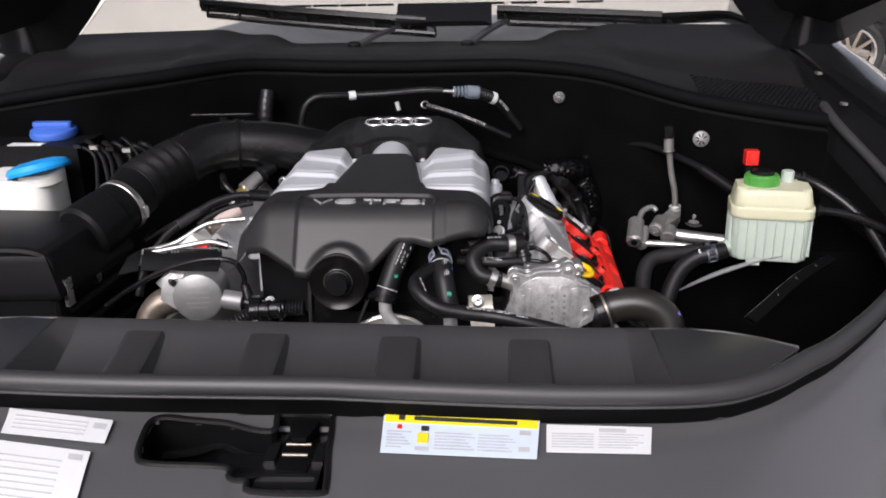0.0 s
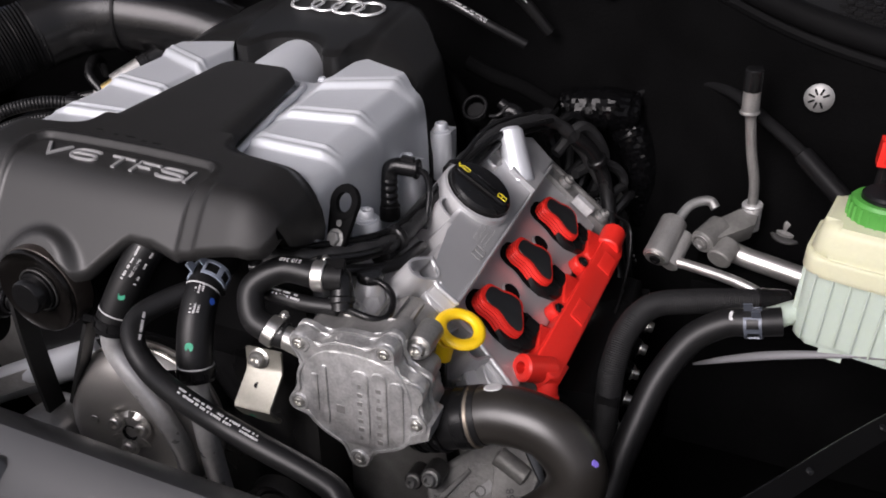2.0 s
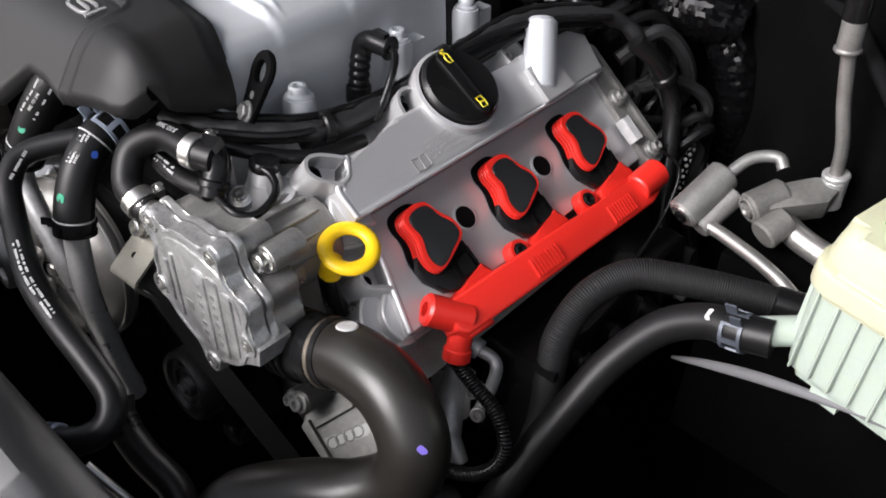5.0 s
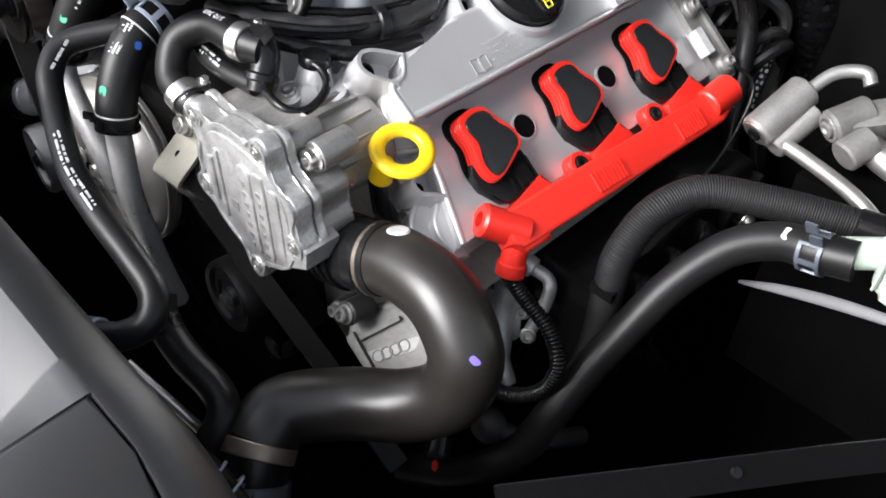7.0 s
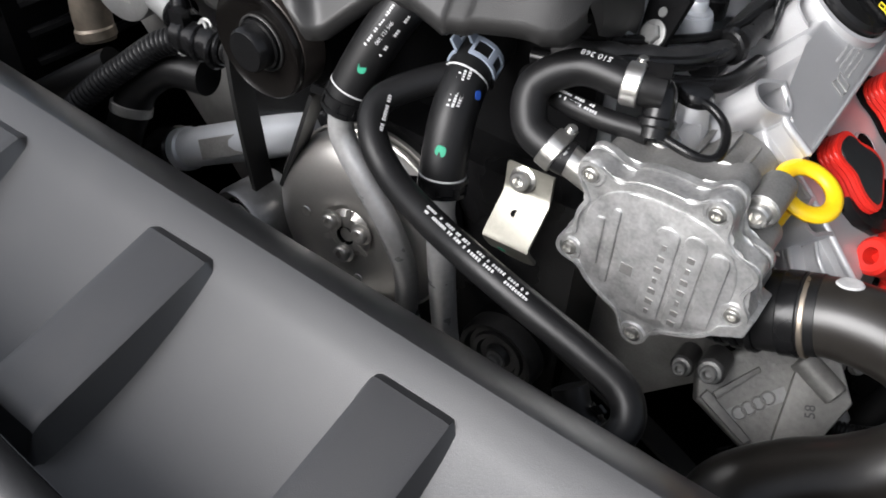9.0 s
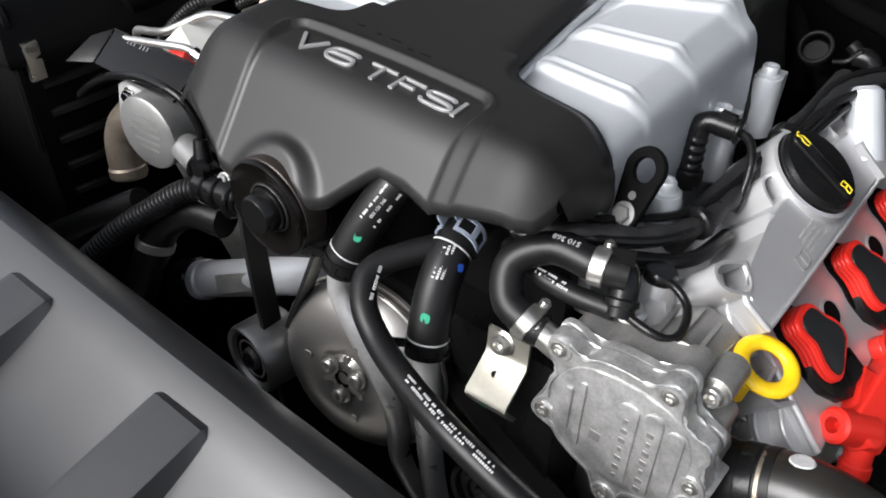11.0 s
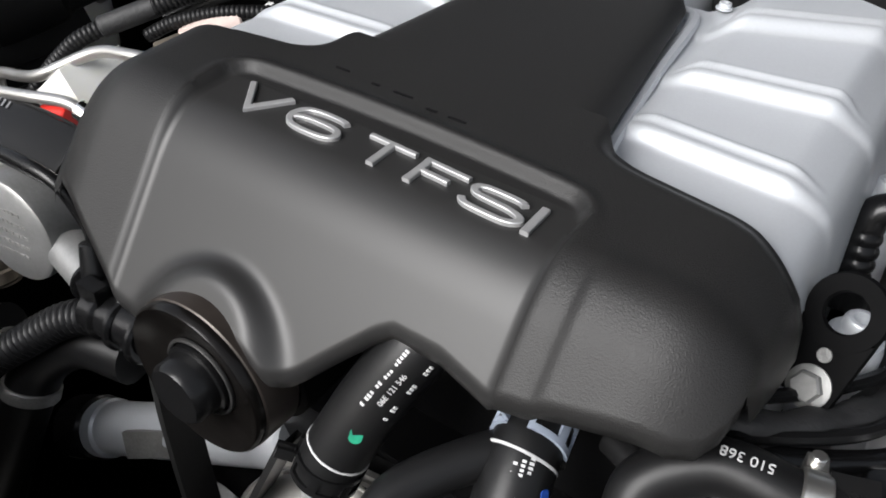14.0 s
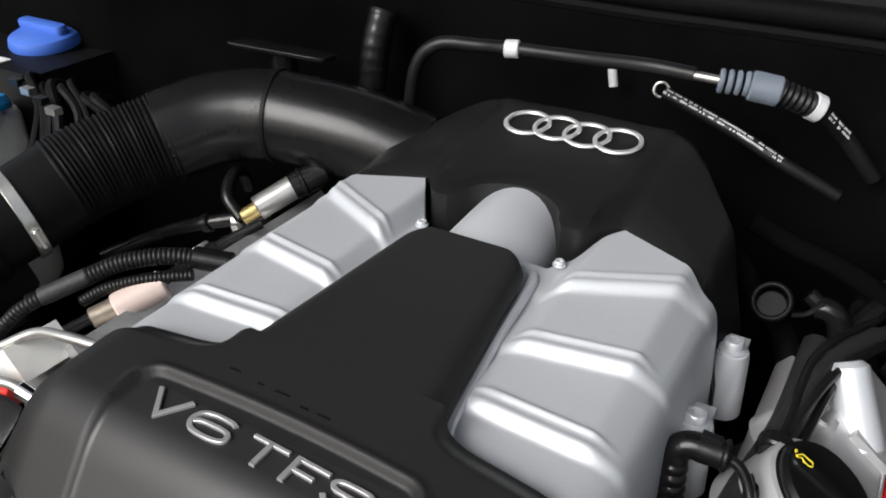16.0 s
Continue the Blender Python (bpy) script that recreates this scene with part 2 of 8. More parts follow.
def prism(bm, outline, fr, h0, h1, bevel=0.0, top=1.0, segments=2):
    """An outline in the fr's x and y, drawn out from h0 to h1; top scales the far end about its middle."""
    cx = sum(p[0] for p in outline) / len(outline)
    cy = sum(p[1] for p in outline) / len(outline)
    lo = [bm.verts.new(fr @ Vector((x, y, h0))) for x, y in outline]
    hi = [bm.verts.new(fr @ Vector((cx + (x - cx) * top, cy + (y - cy) * top, h1))) for x, y in outline]
    fs = [bm.faces.new(lo[::-1]), bm.faces.new(hi)]
    n = len(outline)
    fs += [bm.faces.new((lo[i], lo[(i + 1) % n], hi[(i + 1) % n], hi[i])) for i in range(n)]
    if bevel:
        edges = list({e for f in (fs[0], fs[1]) for e in f.edges})
        bmesh.ops.bevel(bm, geom=edges, offset=bevel, segments=segments, affect="EDGES", profile=0.6, clamp_overlap=True)
    return bm


def rounded(w, d, r, n=5, cx=0.0, cy=0.0):
    """The outline of a rectangle with round corners."""
    out = []
    for k, (sx, sy) in enumerate(((1, 1), (-1, 1), (-1, -1), (1, -1))):
        for i in range(n + 1):
            a = math.pi / 2 * (k + i / n)
            out.append((cx + sx * (w / 2 - r) + r * math.cos(a), cy + sy * (d / 2 - r) + r * math.sin(a)))
    return out


def lathe(bm, fr, profile, n=32):
    """Turn a profile of (radius, height) about the fr's z axis."""
    rings = []
    for r, h in profile:
        if r < 1e-6:
            rings.append([bm.verts.new(fr @ Vector((0, 0, h)))])
        else:
            rings.append([bm.verts.new(fr @ Vector((r * math.cos(a), r * math.sin(a), h))) for a in (2 * math.pi * i / n for i in range(n))])
    for a, b in zip(rings, rings[1:]):
        for i in range(n):
            j = (i + 1) % n
            if len(a) == 1 and len(b) == 1:
                continue
            if len(a) == 1:
                bm.faces.new((a[0], b[i], b[j]))
            elif len(b) == 1:
                bm.faces.new((a[i], a[j], b[0]))
            else:
                bm.faces.new((a[i], a[j], b[j], b[i]))
    return bm


def rod(bm, a, b, r, r2=None, n=24, round_end=0.12):
    """A cylinder or cone from a to b with slightly rounded ends."""
    a, b = Vector(a), Vector(b)
    r2 = r if r2 is None else r2
    h, e = (b - a).length, round_end
    return lathe(bm, basis(a, b - a), [(0, 0), (r * (1 - e), 0), (r, min(r * e, h * 0.3)), (r2, h - min(r2 * e, h * 0.3)), (r2 * (1 - e), h), (0, h)], n)


def collar(bm, a, b, outer, inner, n=28):
    """A short open sleeve from a to b."""
    a, b = Vector(a), Vector(b)
    h = (b - a).length
    e = min(0.15 * h, 0.3 * (outer - inner))
    return lathe(bm, basis(a, b - a), [(inner, 0), (outer - e, 0), (outer, e), (outer, h - e), (outer - e, h), (inner, h), (inner, 0)], n)


def torus(bm, fr, big, small, n=36, k=10, flat=1.0):
    vs = [[bm.verts.new(fr @ Vector(((big + small * math.cos(b)) * math.cos(a), (big + small * math.cos(b)) * math.sin(a), flat * small * math.sin(b))))
           for b in (2 * math.pi * j / k for j in range(k))] for a in (2 * math.pi * i / n for i in range(n))]
    for i in range(n):
        for j in range(k):
            bm.faces.new((vs[i][j], vs[(i + 1) % n][j], vs[(i + 1) % n][(j + 1) % k], vs[i][(j + 1) % k]))
    return bm


def spline(points, steps=8, closed=False):
    """A Catmull-Rom curve through the points."""
    p = [Vector(q) for q in points]
    n = len(p)
    out = []
    for i in range(n if closed else n - 1):
        p0 = p[(i - 1) % n] if closed or i else p[0] * 2 - p[1]
        p1, p2 = p[i], p[(i + 1) % n]
        p3 = p[(i + 2) % n] if closed or i + 2 < n else p2 * 2 - p1
        for s in range(steps):
            t = s / steps
            out.append(0.5 * (2 * p1 + (p2 - p0) * t + (2 * p0 - 5 * p1 + 4 * p2 - p3) * t * t + (3 * p1 - p0 - 3 * p2 + p3) * t ** 3))
    if not closed:
        out.append(p[-1])
    return out


def resample(path, step):
    out, left = [path[0]], step
    for a, b in zip(path, path[1:]):
        d, at = (b - a).length, 0.0
        while d - at >= left:
            at += left
            out.append(a + (b - a) * (at / d))
            left = step
        left -= d - at
    if (out[-1] - path[-1]).length > step * 0.3:
        out.append(path[-1])
    return out


def sweep(bm, path, radius, n=14, flat=1.0, caps=True, up=None):
    """A round skin along a path; radius is a number or a function of (place 0..1, metres along)."""
    length, at = [0.0], 0.0
    for a, b in zip(path, path[1:]):
        at += (b - a).length
        length.append(at)
    side, rings = None, []
    for i, p in enumerate(path):
        t = (path[min(i + 1, len(path) - 1)] - path[max(i - 1, 0)]).normalized()
        if side is None:
            side = Vector(up).cross(t) if up else t.orthogonal()
        side = (side - side.dot(t) * t).normalized()
        other = t.cross(side)
        r = radius(length[i] / at, length[i]) if callable(radius) else radius
        rings.append([bm.verts.new(p + r * (math.cos(a) * side + flat * math.sin(a) * other)) for a in (2 * math.pi * k / n for k in range(n))])
    for a, b in zip(rings, rings[1:]):
        for k in range(n):
            bm.faces.new((a[k], a[(k + 1) % n], b[(k + 1) % n], b[k]))
    if caps:
        bm.faces.new(rings[0][::-1]), bm.faces.new(rings[-1])
    return bm


def tube(bm, points, r, n=14, steps=8, **more):
    return sweep(bm, spline(points, steps), r, n, **more)


def ribbed(bm, points, r, pitch=0.004, depth=0.12, n=14):
    """A corrugated hose."""
    path = resample(spline(points, 12), pitch / 4)
    return sweep(bm, path, lambda _, s: r * (1 - depth * (0.5 + 0.5 * math.cos(2 * math.pi * s / pitch)) ** 2), n)


def grid(bm, nx, ny, f, skip=None):
    """A sheet of nx by ny cells whose corners f(i / nx, j / ny) gives."""
    vs = [[bm.verts.new(f(i / nx, j / ny)) for j in range(ny + 1)] for i in range(nx + 1)]
    for i in range(nx):
        for j in range(ny):
            if not (skip and skip((i + 0.5) / nx, (j + 0.5) / ny)):
                bm.faces.new((vs[i][j], vs[i + 1][j], vs[i + 1][j + 1], vs[i][j + 1]))
    return vs


def thicken(bm, depth):
    """Give an open sheet thickness."""
    bmesh.ops.recalc_face_normals(bm, faces=bm.faces[:])
    bmesh.ops.solidify(bm, geom=bm.faces[:], thickness=depth)
    return bm


def step(a, b, x):
    t = min(1.0, max(0.0, (x - a) / (b - a)))
    return t * t * (3 - 2 * t)


def bolt(parent, at, axis, r=0.006, h=0.006, material=None, name="bolt", socket=True, washer=True):
    """A flanged bolt head with a socket."""
    f = basis(at, axis)
    bm = BM()
    if washer:
        lathe(bm, f, [(0, 0), (r * 1.35, 0), (r * 1.35, h * 0.2), (r, h * 0.32), (0, h * 0.32)], 20)
    prof = [(0, 0), (r, 0), (r, h * 0.85), (r * 0.85, h)]
    prof += [(r * 0.55, h), (r * 0.45, h * 0.45), (0, h * 0.4)] if socket else [(0, h)]
    lathe(bm, f, prof, 12 if socket else 6)
    return part(name, bm, material or STEEL, parent)


def band(parent, at, axis, r, width=0.012, material=None, name="clamp", screw=True):
    """A hose clamp round a pipe: a strip and its screw."""
    axis = Vector(axis).normalized()
    a, b = Vector(at) - axis * width / 2, Vector(at) + axis * width / 2
    bm = collar(BM(), a, b, r + 0.0012, r - 0.001)
    c = part(name, bm, material or STEEL, parent)
    if screw:
        f = basis(at, axis)
        m2 = box(BM(), (r + 0.003, 0, 0), (0.006, 0.012, width * 0.75), f, 0.001)
        rod(m2, f @ Vector((r + 0.004, -0.011, 0)), f @ Vector((r + 0.004, 0.008, 0)), 0.0026, n=10)
        part("clamp_screw", m2, material or STEEL, c)
    return c


def spring_band(parent, at, axis, r, width, ear, material=None):
    """A slotted spring clamp: two hoops, cross bars and a pair of bent ears."""
    axis = Vector(axis).normalized()
    f = basis(at, axis, ear)
    material = material or CLAMPD
    bm = BM()
    hs = (-width / 2, -width / 2 + 0.0024, width / 2 - 0.0024, width / 2)
    rows = [[bm.verts.new(f @ Vector(((r + 0.0008) * math.cos(a), (r + 0.0008) * math.sin(a), h))) for h in hs] for a in [0.30 + (2 * math.pi - 0.60) * k / 42 for k in range(43)]]
    for k in range(42):
        for j in range(3):
            if j != 1 or k % 7 in (0, 6):
                bm.faces.new((rows[k][j], rows[k + 1][j], rows[k + 1][j + 1], rows[k][j + 1]))
    thicken(bm, 0.0013)
    c = part("spring_clamp", bm, material, parent, "slotted spring steel clamp")
    for s in (-1, 1):
        part("clamp_ear", box(BM(), (r + 0.0042, s * 0.0038, s * width * 0.22), (0.0075, 0.0016, width * 0.5), f, 0.0003), material, c)
    return c


def letters(text, size, depth, fr, material, parent, name="lettering", shear=0.0, spread=1.0, label="", stretch=1.0, offset=0.0):
    cu = bpy.data.curves.new("text", "FONT")
    cu.body, cu.size, cu.extrude, cu.shear, cu.space_character = text, size, depth, shear, spread
    cu.align_x, cu.align_y, cu.bevel_depth, cu.offset = "CENTER", "CENTER", 0.0, offset
    cu.resolution_u = 4
    ob = bpy.data.objects.new("text", cu)
    scene.collection.objects.link(ob)
    me = bpy.data.meshes.new_from_object(ob.evaluated_get(bpy.context.evaluated_depsgraph_get()))
    bpy.data.objects.remove(ob)
    bm = BM()
    bm.from_mesh(me)
    bpy.data.meshes.remove(me)
    for v in bm.verts:
        v.co = fr @ Vector((v.co.x * stretch, v.co.y, v.co.z))
    return part(name, bm, material, parent, label, 30)


def print_bars(parent, path, r, up, rows=2, width=0.0016, gap=0.0012, material=None, seed=1, name="printing", fill=0.75):
    """Unreadable printing along a hose, as short bars laid on its skin."""
    rng = random.Random(seed)
    bm = BM()
    pts = resample(path, 0.0016)
    for i, (a, b) in enumerate(zip(pts, pts[1:])):
        t = (b - a).normalized()
        side = t.cross(Vector(up)).normalized()
        top = side.cross(t)
        for k in range(rows):
            if rng.random() > fill:
                continue
            ang = (k - (rows - 1) / 2) * (width + gap) / r
            out = math.cos(ang) * top + math.sin(ang) * side
            c = (a + b) / 2 + out * (r + 0.0004)
            hw, hl = width / 2 * rng.uniform(0.7, 1), 0.0005
            box(bm, (0, 0, 0), (hl * 2, hw * 2, 0.0005), basis(c, out, t))
    return part(name, bm, material or INKW, parent, "worn printed characters", kind="stuff")


def strap(points, width, thick, across, steps=6):
    bm = BM()
    path = spline(points, steps)
    rows = []
    for i, p in enumerate(path):
        t = (path[min(i + 1, len(path) - 1)] - path[max(0, i - 1)]).normalized()
        s = Vector(across).normalized()
        n = t.cross(s).normalized()
        rows.append([bm.verts.new(p + s * a * width / 2 + n * b * thick / 2) for a, b in ((-1, -1), (1, -1), (1, 1), (-1, 1))])
    for a, b in zip(rows, rows[1:]):
        for k in range(4):
            bm.faces.new((a[k], a[(k + 1) % 4], b[(k + 1) % 4], b[k]))
    return bm

# ---- the car's structure ----
X0 = -0.16  # middle of the car


def mirror(points):
    return [(2 * X0 - x, y, z) for x, y, z in points]


# ground, with the yard behind
bm = BM()
grid(bm, 24, 24, lambda u, v: Vector(((u - 0.5) * 240, (v - 0.5) * 240, 0)))
solo("ground", bm, CONCRETE, "pale worn concrete yard under the car", "ground", kind="structure")
solo("wall_yard", box(BM(), (4, 16, 1.6), (60, 0.3, 3.2), None, 0.02), WALLP, "beige plastered yard wall in the distance", "wall", kind="structure")

# front cover panel ahead of the seal, with an opening for the latch
SEAL = [(X0, 0.823), (-0.02, 0.819), (0.05, 0.818), (0.12, 0.819), (0.167, 0.821), (0.206, 0.828), (0.235, 0.841), (0.267, 0.861), (0.305, 0.893), (0.347, 0.929), (0.424, 1.014), (0.49, 1.10), (0.555, 1.22), (0.60, 1.33), (0.64, 1.46), (0.67, 1.60), (0.69, 1.76)]


def lean(x):
    """The front end stands a little higher on one side."""
    return 0.02 * max(0.0, 0.05 - x)


def seal_z(y):
    return 1.0655 + 0.055 * step(1.0, 1.6, y)


half = spline([(x, y, seal_z(y)) for x, y in SEAL], 8)
whole = [Vector((2 * X0 - p.x, p.y, p.z)) for p in half[:0:-1]] + half
for p in whole:
    p.z += lean(p.x)


def edge_y(x):
    """Where the front panel's rear edge runs, seen from above."""
    u = abs(x - X0)
    best = 0.823
    for a, b in zip(half, half[1:]):
        if a.x - X0 <= u <= b.x - X0:
            best = a.y + (b.y - a.y) * (u - a.x + X0) / (b.x - a.x)
    if u > half[-1].x - X0:
        best = half[-1].y
    return best


XS = [-1.1, -1.05, -1.0, -0.95, -0.9, -0.86, -0.82, -0.78, -0.74, -0.70, -0.66, -0.62, -0.58, -0.54, -0.5, -0.46, -0.42, -0.38, -0.36]
XS += [-0.345 + 0.005 * k for k in range(43)] + [-0.12, -0.06, 0.0, 0.05, 0.10, 0.14, 0.17, 0.2, 0.23, 0.26, 0.29, 0.32, 0.35, 0.38, 0.42, 0.46, 0.5, 0.54, 0.58, 0.62, 0.66, 0.70, 0.74, 0.78]
VS = [0.0, 0.006] + [0.011 + 0.005 * k for k in range(28)] + [0.17, 0.20, 0.23, 0.27, 0.35, 0.45, 0.58, 0.72, 0.86, 1.0]
OPENING = [(-0.327, 0.812), (-0.315, 0.819), (-0.290, 0.817), (-0.254, 0.814), (-0.212, 0.807), (-0.210, 0.827), (-0.206, 0.832), (-0.163, 0.831), (-0.157, 0.823), (-0.153, 0.780), (-0.148, 0.737), (-0.154, 0.728), (-0.210, 0.728), (-0.217, 0.739), (-0.232, 0.741), (-0.240, 0.753), (-0.305, 0.754), (-0.320, 0.763), (-0.326, 0.788)]


def inside(x, y, outline):
    hit = False
    for (a, b), (c, d) in zip(outline, outline[1:] + outline[:1]):
        if (b > y) != (d > y) and x < a + (c - a) * (y - b) / (d - b):
            hit = not hit
    return hit


def bumper_point(x, v):
    """v runs from the rear edge, over the nose, down to the ground side."""
    u = abs(x - X0)
    ye = edge_y(x) + 0.015
    za = seal_z(ye) - 0.034 - 0.003 * step(0, 0.03, v)
    s = v * 0.95
    nose = 0.30 - 0.10 * u * u
    t = min(1.0, max(0.0, (u - 0.30) / 0.42))
    run = min(s, nose)
    y = ye - run * (1 - 0.30 * t)
    z = za - (0.20 + 0.5 * t) * run * run / nose - (0.02 + 0.01 * t) * run
    if s > nose:
        y -= 0.05 * math.sin((s - nose) * 2.2) * (1 - t)
        z -= (s - nose) * 0.9
    # the latch insert lies a little lower than the panels beside it
    left, right = -0.250 + 0.16 * (0.85 - y), -0.134 + 0.10 * (0.85 - y)
    z -= 0.0022 * step(left - 0.001, left + 0.0025, x) * (1 - step(right - 0.0025, right + 0.001, x)) * (1 - step(0.25, 0.3, s))
    return Vector((x, y, z + lean(x)))


bm = BM()
rows = [[bm.verts.new(bumper_point(x, v)) for v in VS] for x in XS]
for i in range(len(XS) - 1):
    for j in range(len(VS) - 1):
        c = (rows[i][j].co + rows[i + 1][j + 1].co) / 2
        if inside(c.x, c.y, OPENING):
            continue
        bm.faces.new((rows[i][j], rows[i + 1][j], rows[i + 1][j + 1], rows[i][j + 1]))
thicken(bm, 0.004)
bumper = thing("bumper_cover", (X0, 0.6, 0.1), "dark grey satin plastic front bumper cover with a latch opening", "bumper", kind="structure")
part("cover_skin", bm, GREYP, bumper)


def on_bumper(x, y):
    """A place lying on the front cover panel, and the way out of it."""
    lo, hi = 0.0, 0.6
    for _ in range(30):
        mid = (lo + hi) / 2
        if bumper_point(x, mid).y > y:
            lo = mid
        else:
            hi = mid
    p, q = bumper_point(x, lo), bumper_point(x, lo + 0.02)
    n = (p - q).cross(Vector((1, 0, 0)))
    return p, -n if n.z < 0 else n


mouth = [on_bumper(p.x, p.y)[0] for p in spline([(x, y, 0) for x, y in OPENING], 4, True)]
part("opening_rim", sweep(BM(), mouth + mouth[:2], 0.0034, 8, caps=False), BLACK, bumper)

# rubber seal and the channel that it sits in
strip = thing("weatherstrip", (X0, 0.83, 1.02), "black rubber bonnet seal round the engine bay", "seal", kind="structure")
part("bulb", sweep(BM(), whole, 0.0098, 16), SEALR, strip)
part("lip", sweep(BM(), [p + Vector((0, -0.0050, -0.0100)) for p in whole], 0.0020, 8), SEALR, strip)
bm = BM()
vs = [[bm.verts.new(p + q) for q in (Vector((0, 0.010, -0.006)), Vector((0, 0.006, -0.009)), Vector((0, -0.004, -0.0085)), Vector((0, 0.012, -0.044)))] for p in whole]
for a, b in zip(vs, vs[1:]):
    for k in range(3):
        bm.faces.new((a[k], b[k], b[k + 1], a[k + 1]))
part("channel", thicken(bm, 0.002), DARK, strip)

# front carrier cover: a trough with pads, and a flat shoulder at each end
PADS = [-0.3775, -0.2430, -0.1030, 0.0330]


def slam_z(y):
    """Trough from the crest down to the seal."""
    t = min(1.0, max(0.0, (y - 0.832) / 0.118))
    return 1.0275 + 0.0375 * t ** 1.85


def shoulder_z(y):
    return 1.0622 + 0.045 * (y - 0.84)


carrier = thing("front_carrier_cover", (X0, 0.91, 1.0), "grey-black moulded plastic cover over the radiator with raised pads", "cover", kind="structure")
prof = [(0.985, 0.985), (0.984, 1.040), (0.982, 1.049), (0.978, 1.0545), (0.969, 1.0612), (0.9598, 1.0668), (0.957, 1.0675)] + [(0.950 - 0.0118 * k, slam_z(0.950 - 0.0118 * k)) for k in range(11)]
xs = [X0 - 0.321, X0 - 0.297] + [X0 - 0.295 + 0.0590 * k for k in range(11)] + [X0 + 0.297, X0 + 0.321]
bm = BM()
vs = []
for k, x in enumerate(xs):
    end = k in (0, len(xs) - 1)
    vs.append([bm.verts.new((x, y, lean(x) + (max(z, shoulder_z(y)) if end and y < 0.9575 else z))) for y, z in prof])
for a, b in zip(vs, vs[1:]):
    for k in range(len(prof) - 1):
        bm.faces.new((a[k], b[k], b[k + 1], a[k + 1]))
part("trough", thicken(bm, 0.003), PANEL, carrier, angle=30)
for px in PADS:
    w = 0.0490
    bm = BM()
    rowsp = []
    for k in range(25):
        t = k / 24
        y = 0.947 - 0.114 * t
        lift = step(0.0, 0.09, t) * (1 - step(0.90, 1.0, t))
        top = 1.0635 - 0.20 * (0.945 - y) + 0.0012
        row = []
        for i in range(19):
            s = abs(i / 18 * 2 - 1)
            corner = 1 - 0.09 * (1 - step(0.0, 0.10, t))
            h = (1 - step(0.74, 1.0, s)) * lift
            base = slam_z(y) - 0.003
            row.append(bm.verts.new((px + w * (i / 18 - 0.5) * corner, y, base + (max(base, top) - base) * h + lean(px))))
        rowsp.append(row)
    for a, b in zip(rowsp, rowsp[1:]):
        for k in range(18):
            bm.faces.new((a[k], a[k + 1], b[k + 1], b[k]))
    part("pad", bm, PANEL, carrier)
for side in (0, 1):
    top = [(0.1605, 0.9575), (0.20, 0.9570), (0.234, 0.9520), (0.269, 0.9390), (0.303, 0.920), (0.300, 0.912), (0.262, 0.876), (0.230, 0.846), (0.205, 0.834), (0.1605, 0.832)]
    if side:
        top = [(2 * X0 - x, y) for x, y in top][::-1]
    bm = prism(BM(), top, Matrix.Identity(4), 0.99, 1.08, 0.004, 1.0, 3)
    for v in bm.verts:
        if v.co.z > 1.05:
            v.co.z += shoulder_z(v.co.y) - 1.08 + lean(v.co.x)
    part("shoulder", bm, PANEL, carrier)
    line = [Vector(((x if not side else 2 * X0 - x), y, shoulder_z(y) + 0.0005 + lean(x if not side else 2 * X0 - x))) for x, y in ((0.230, 0.8465), (0.262, 0.8765), (0.300, 0.9125))]
    part("edge_line", sweep(BM(), line, 0.0011, 6), SEALR, carrier)
    rim_line = spline([(0.1600, 0.9575, 0), (0.18, 0.9575, 0), (0.20, 0.9570, 0), (0.234, 0.9520, 0), (0.269, 0.9390, 0), (0.304, 0.920, 0)], 4)
    bm, vs = BM(), []
    for p in rim_line:
        x = p.x if not side else 2 * X0 - p.x
        vs.append([bm.verts.new((x, p.y + dy, shoulder_z(p.y) + dz + lean(x))) for dy, dz in ((0.0004, -0.0030), (0.0012, -0.0006), (0.0030, -0.0008), (0.0120, -0.0062), (0.0210, -0.0128), (0.0250, -0.0185), (0.0270, -0.030), (0.0280, -0.080))])
    for a, b in zip(vs, vs[1:]):
        for k in range(7):
            bm.faces.new((a[k], b[k], b[k + 1], a[k + 1]))
    part("rear_flange", thicken(bm, 0.002), PANEL, carrier, angle=30)

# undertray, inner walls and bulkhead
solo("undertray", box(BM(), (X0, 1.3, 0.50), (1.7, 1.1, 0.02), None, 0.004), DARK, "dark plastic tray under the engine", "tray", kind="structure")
LIP = [(X0, 1.668, 1.256), (-0.02, 1.668, 1.257), (0.06, 1.662, 1.256), (0.18, 1.61, 1.248), (0.30, 1.53, 1.222), (0.38, 1.505, 1.207), (0.47, 1.49, 1.194), (0.53, 1.487, 1.186)]
LIPL = [(X0, 1.668, 1.256), (-0.30, 1.668, 1.258), (-0.38, 1.664, 1.262), (-0.46, 1.63, 1.266), (-0.57, 1.55, 1.258), (-0.68, 1.505, 1.249), (-0.80, 1.49, 1.233), (-0.87, 1.488, 1.222)]
lip = [Vector(p) for p in spline(LIPL, 6)[:0:-1]] + spline(LIP, 6)
bulk = thing("bulkhead", (X0, 1.6, 0.5), "black felt-covered bulkhead behind the engine", "bulkhead", kind="structure")
bm = BM()
vs = []
for p in lip:
    col = []
    for k in range(9):
        t = k / 8
        w = 0.006 * noise.noise(Vector((p.x * 9, t * 6, 3))) if 0 < k < 8 else 0
        col.append(bm.verts.new((p.x, p.y - 0.012 - 0.02 * t + w + 0.004, p.z - 0.02 - 0.72 * t)))
    vs.append(col)
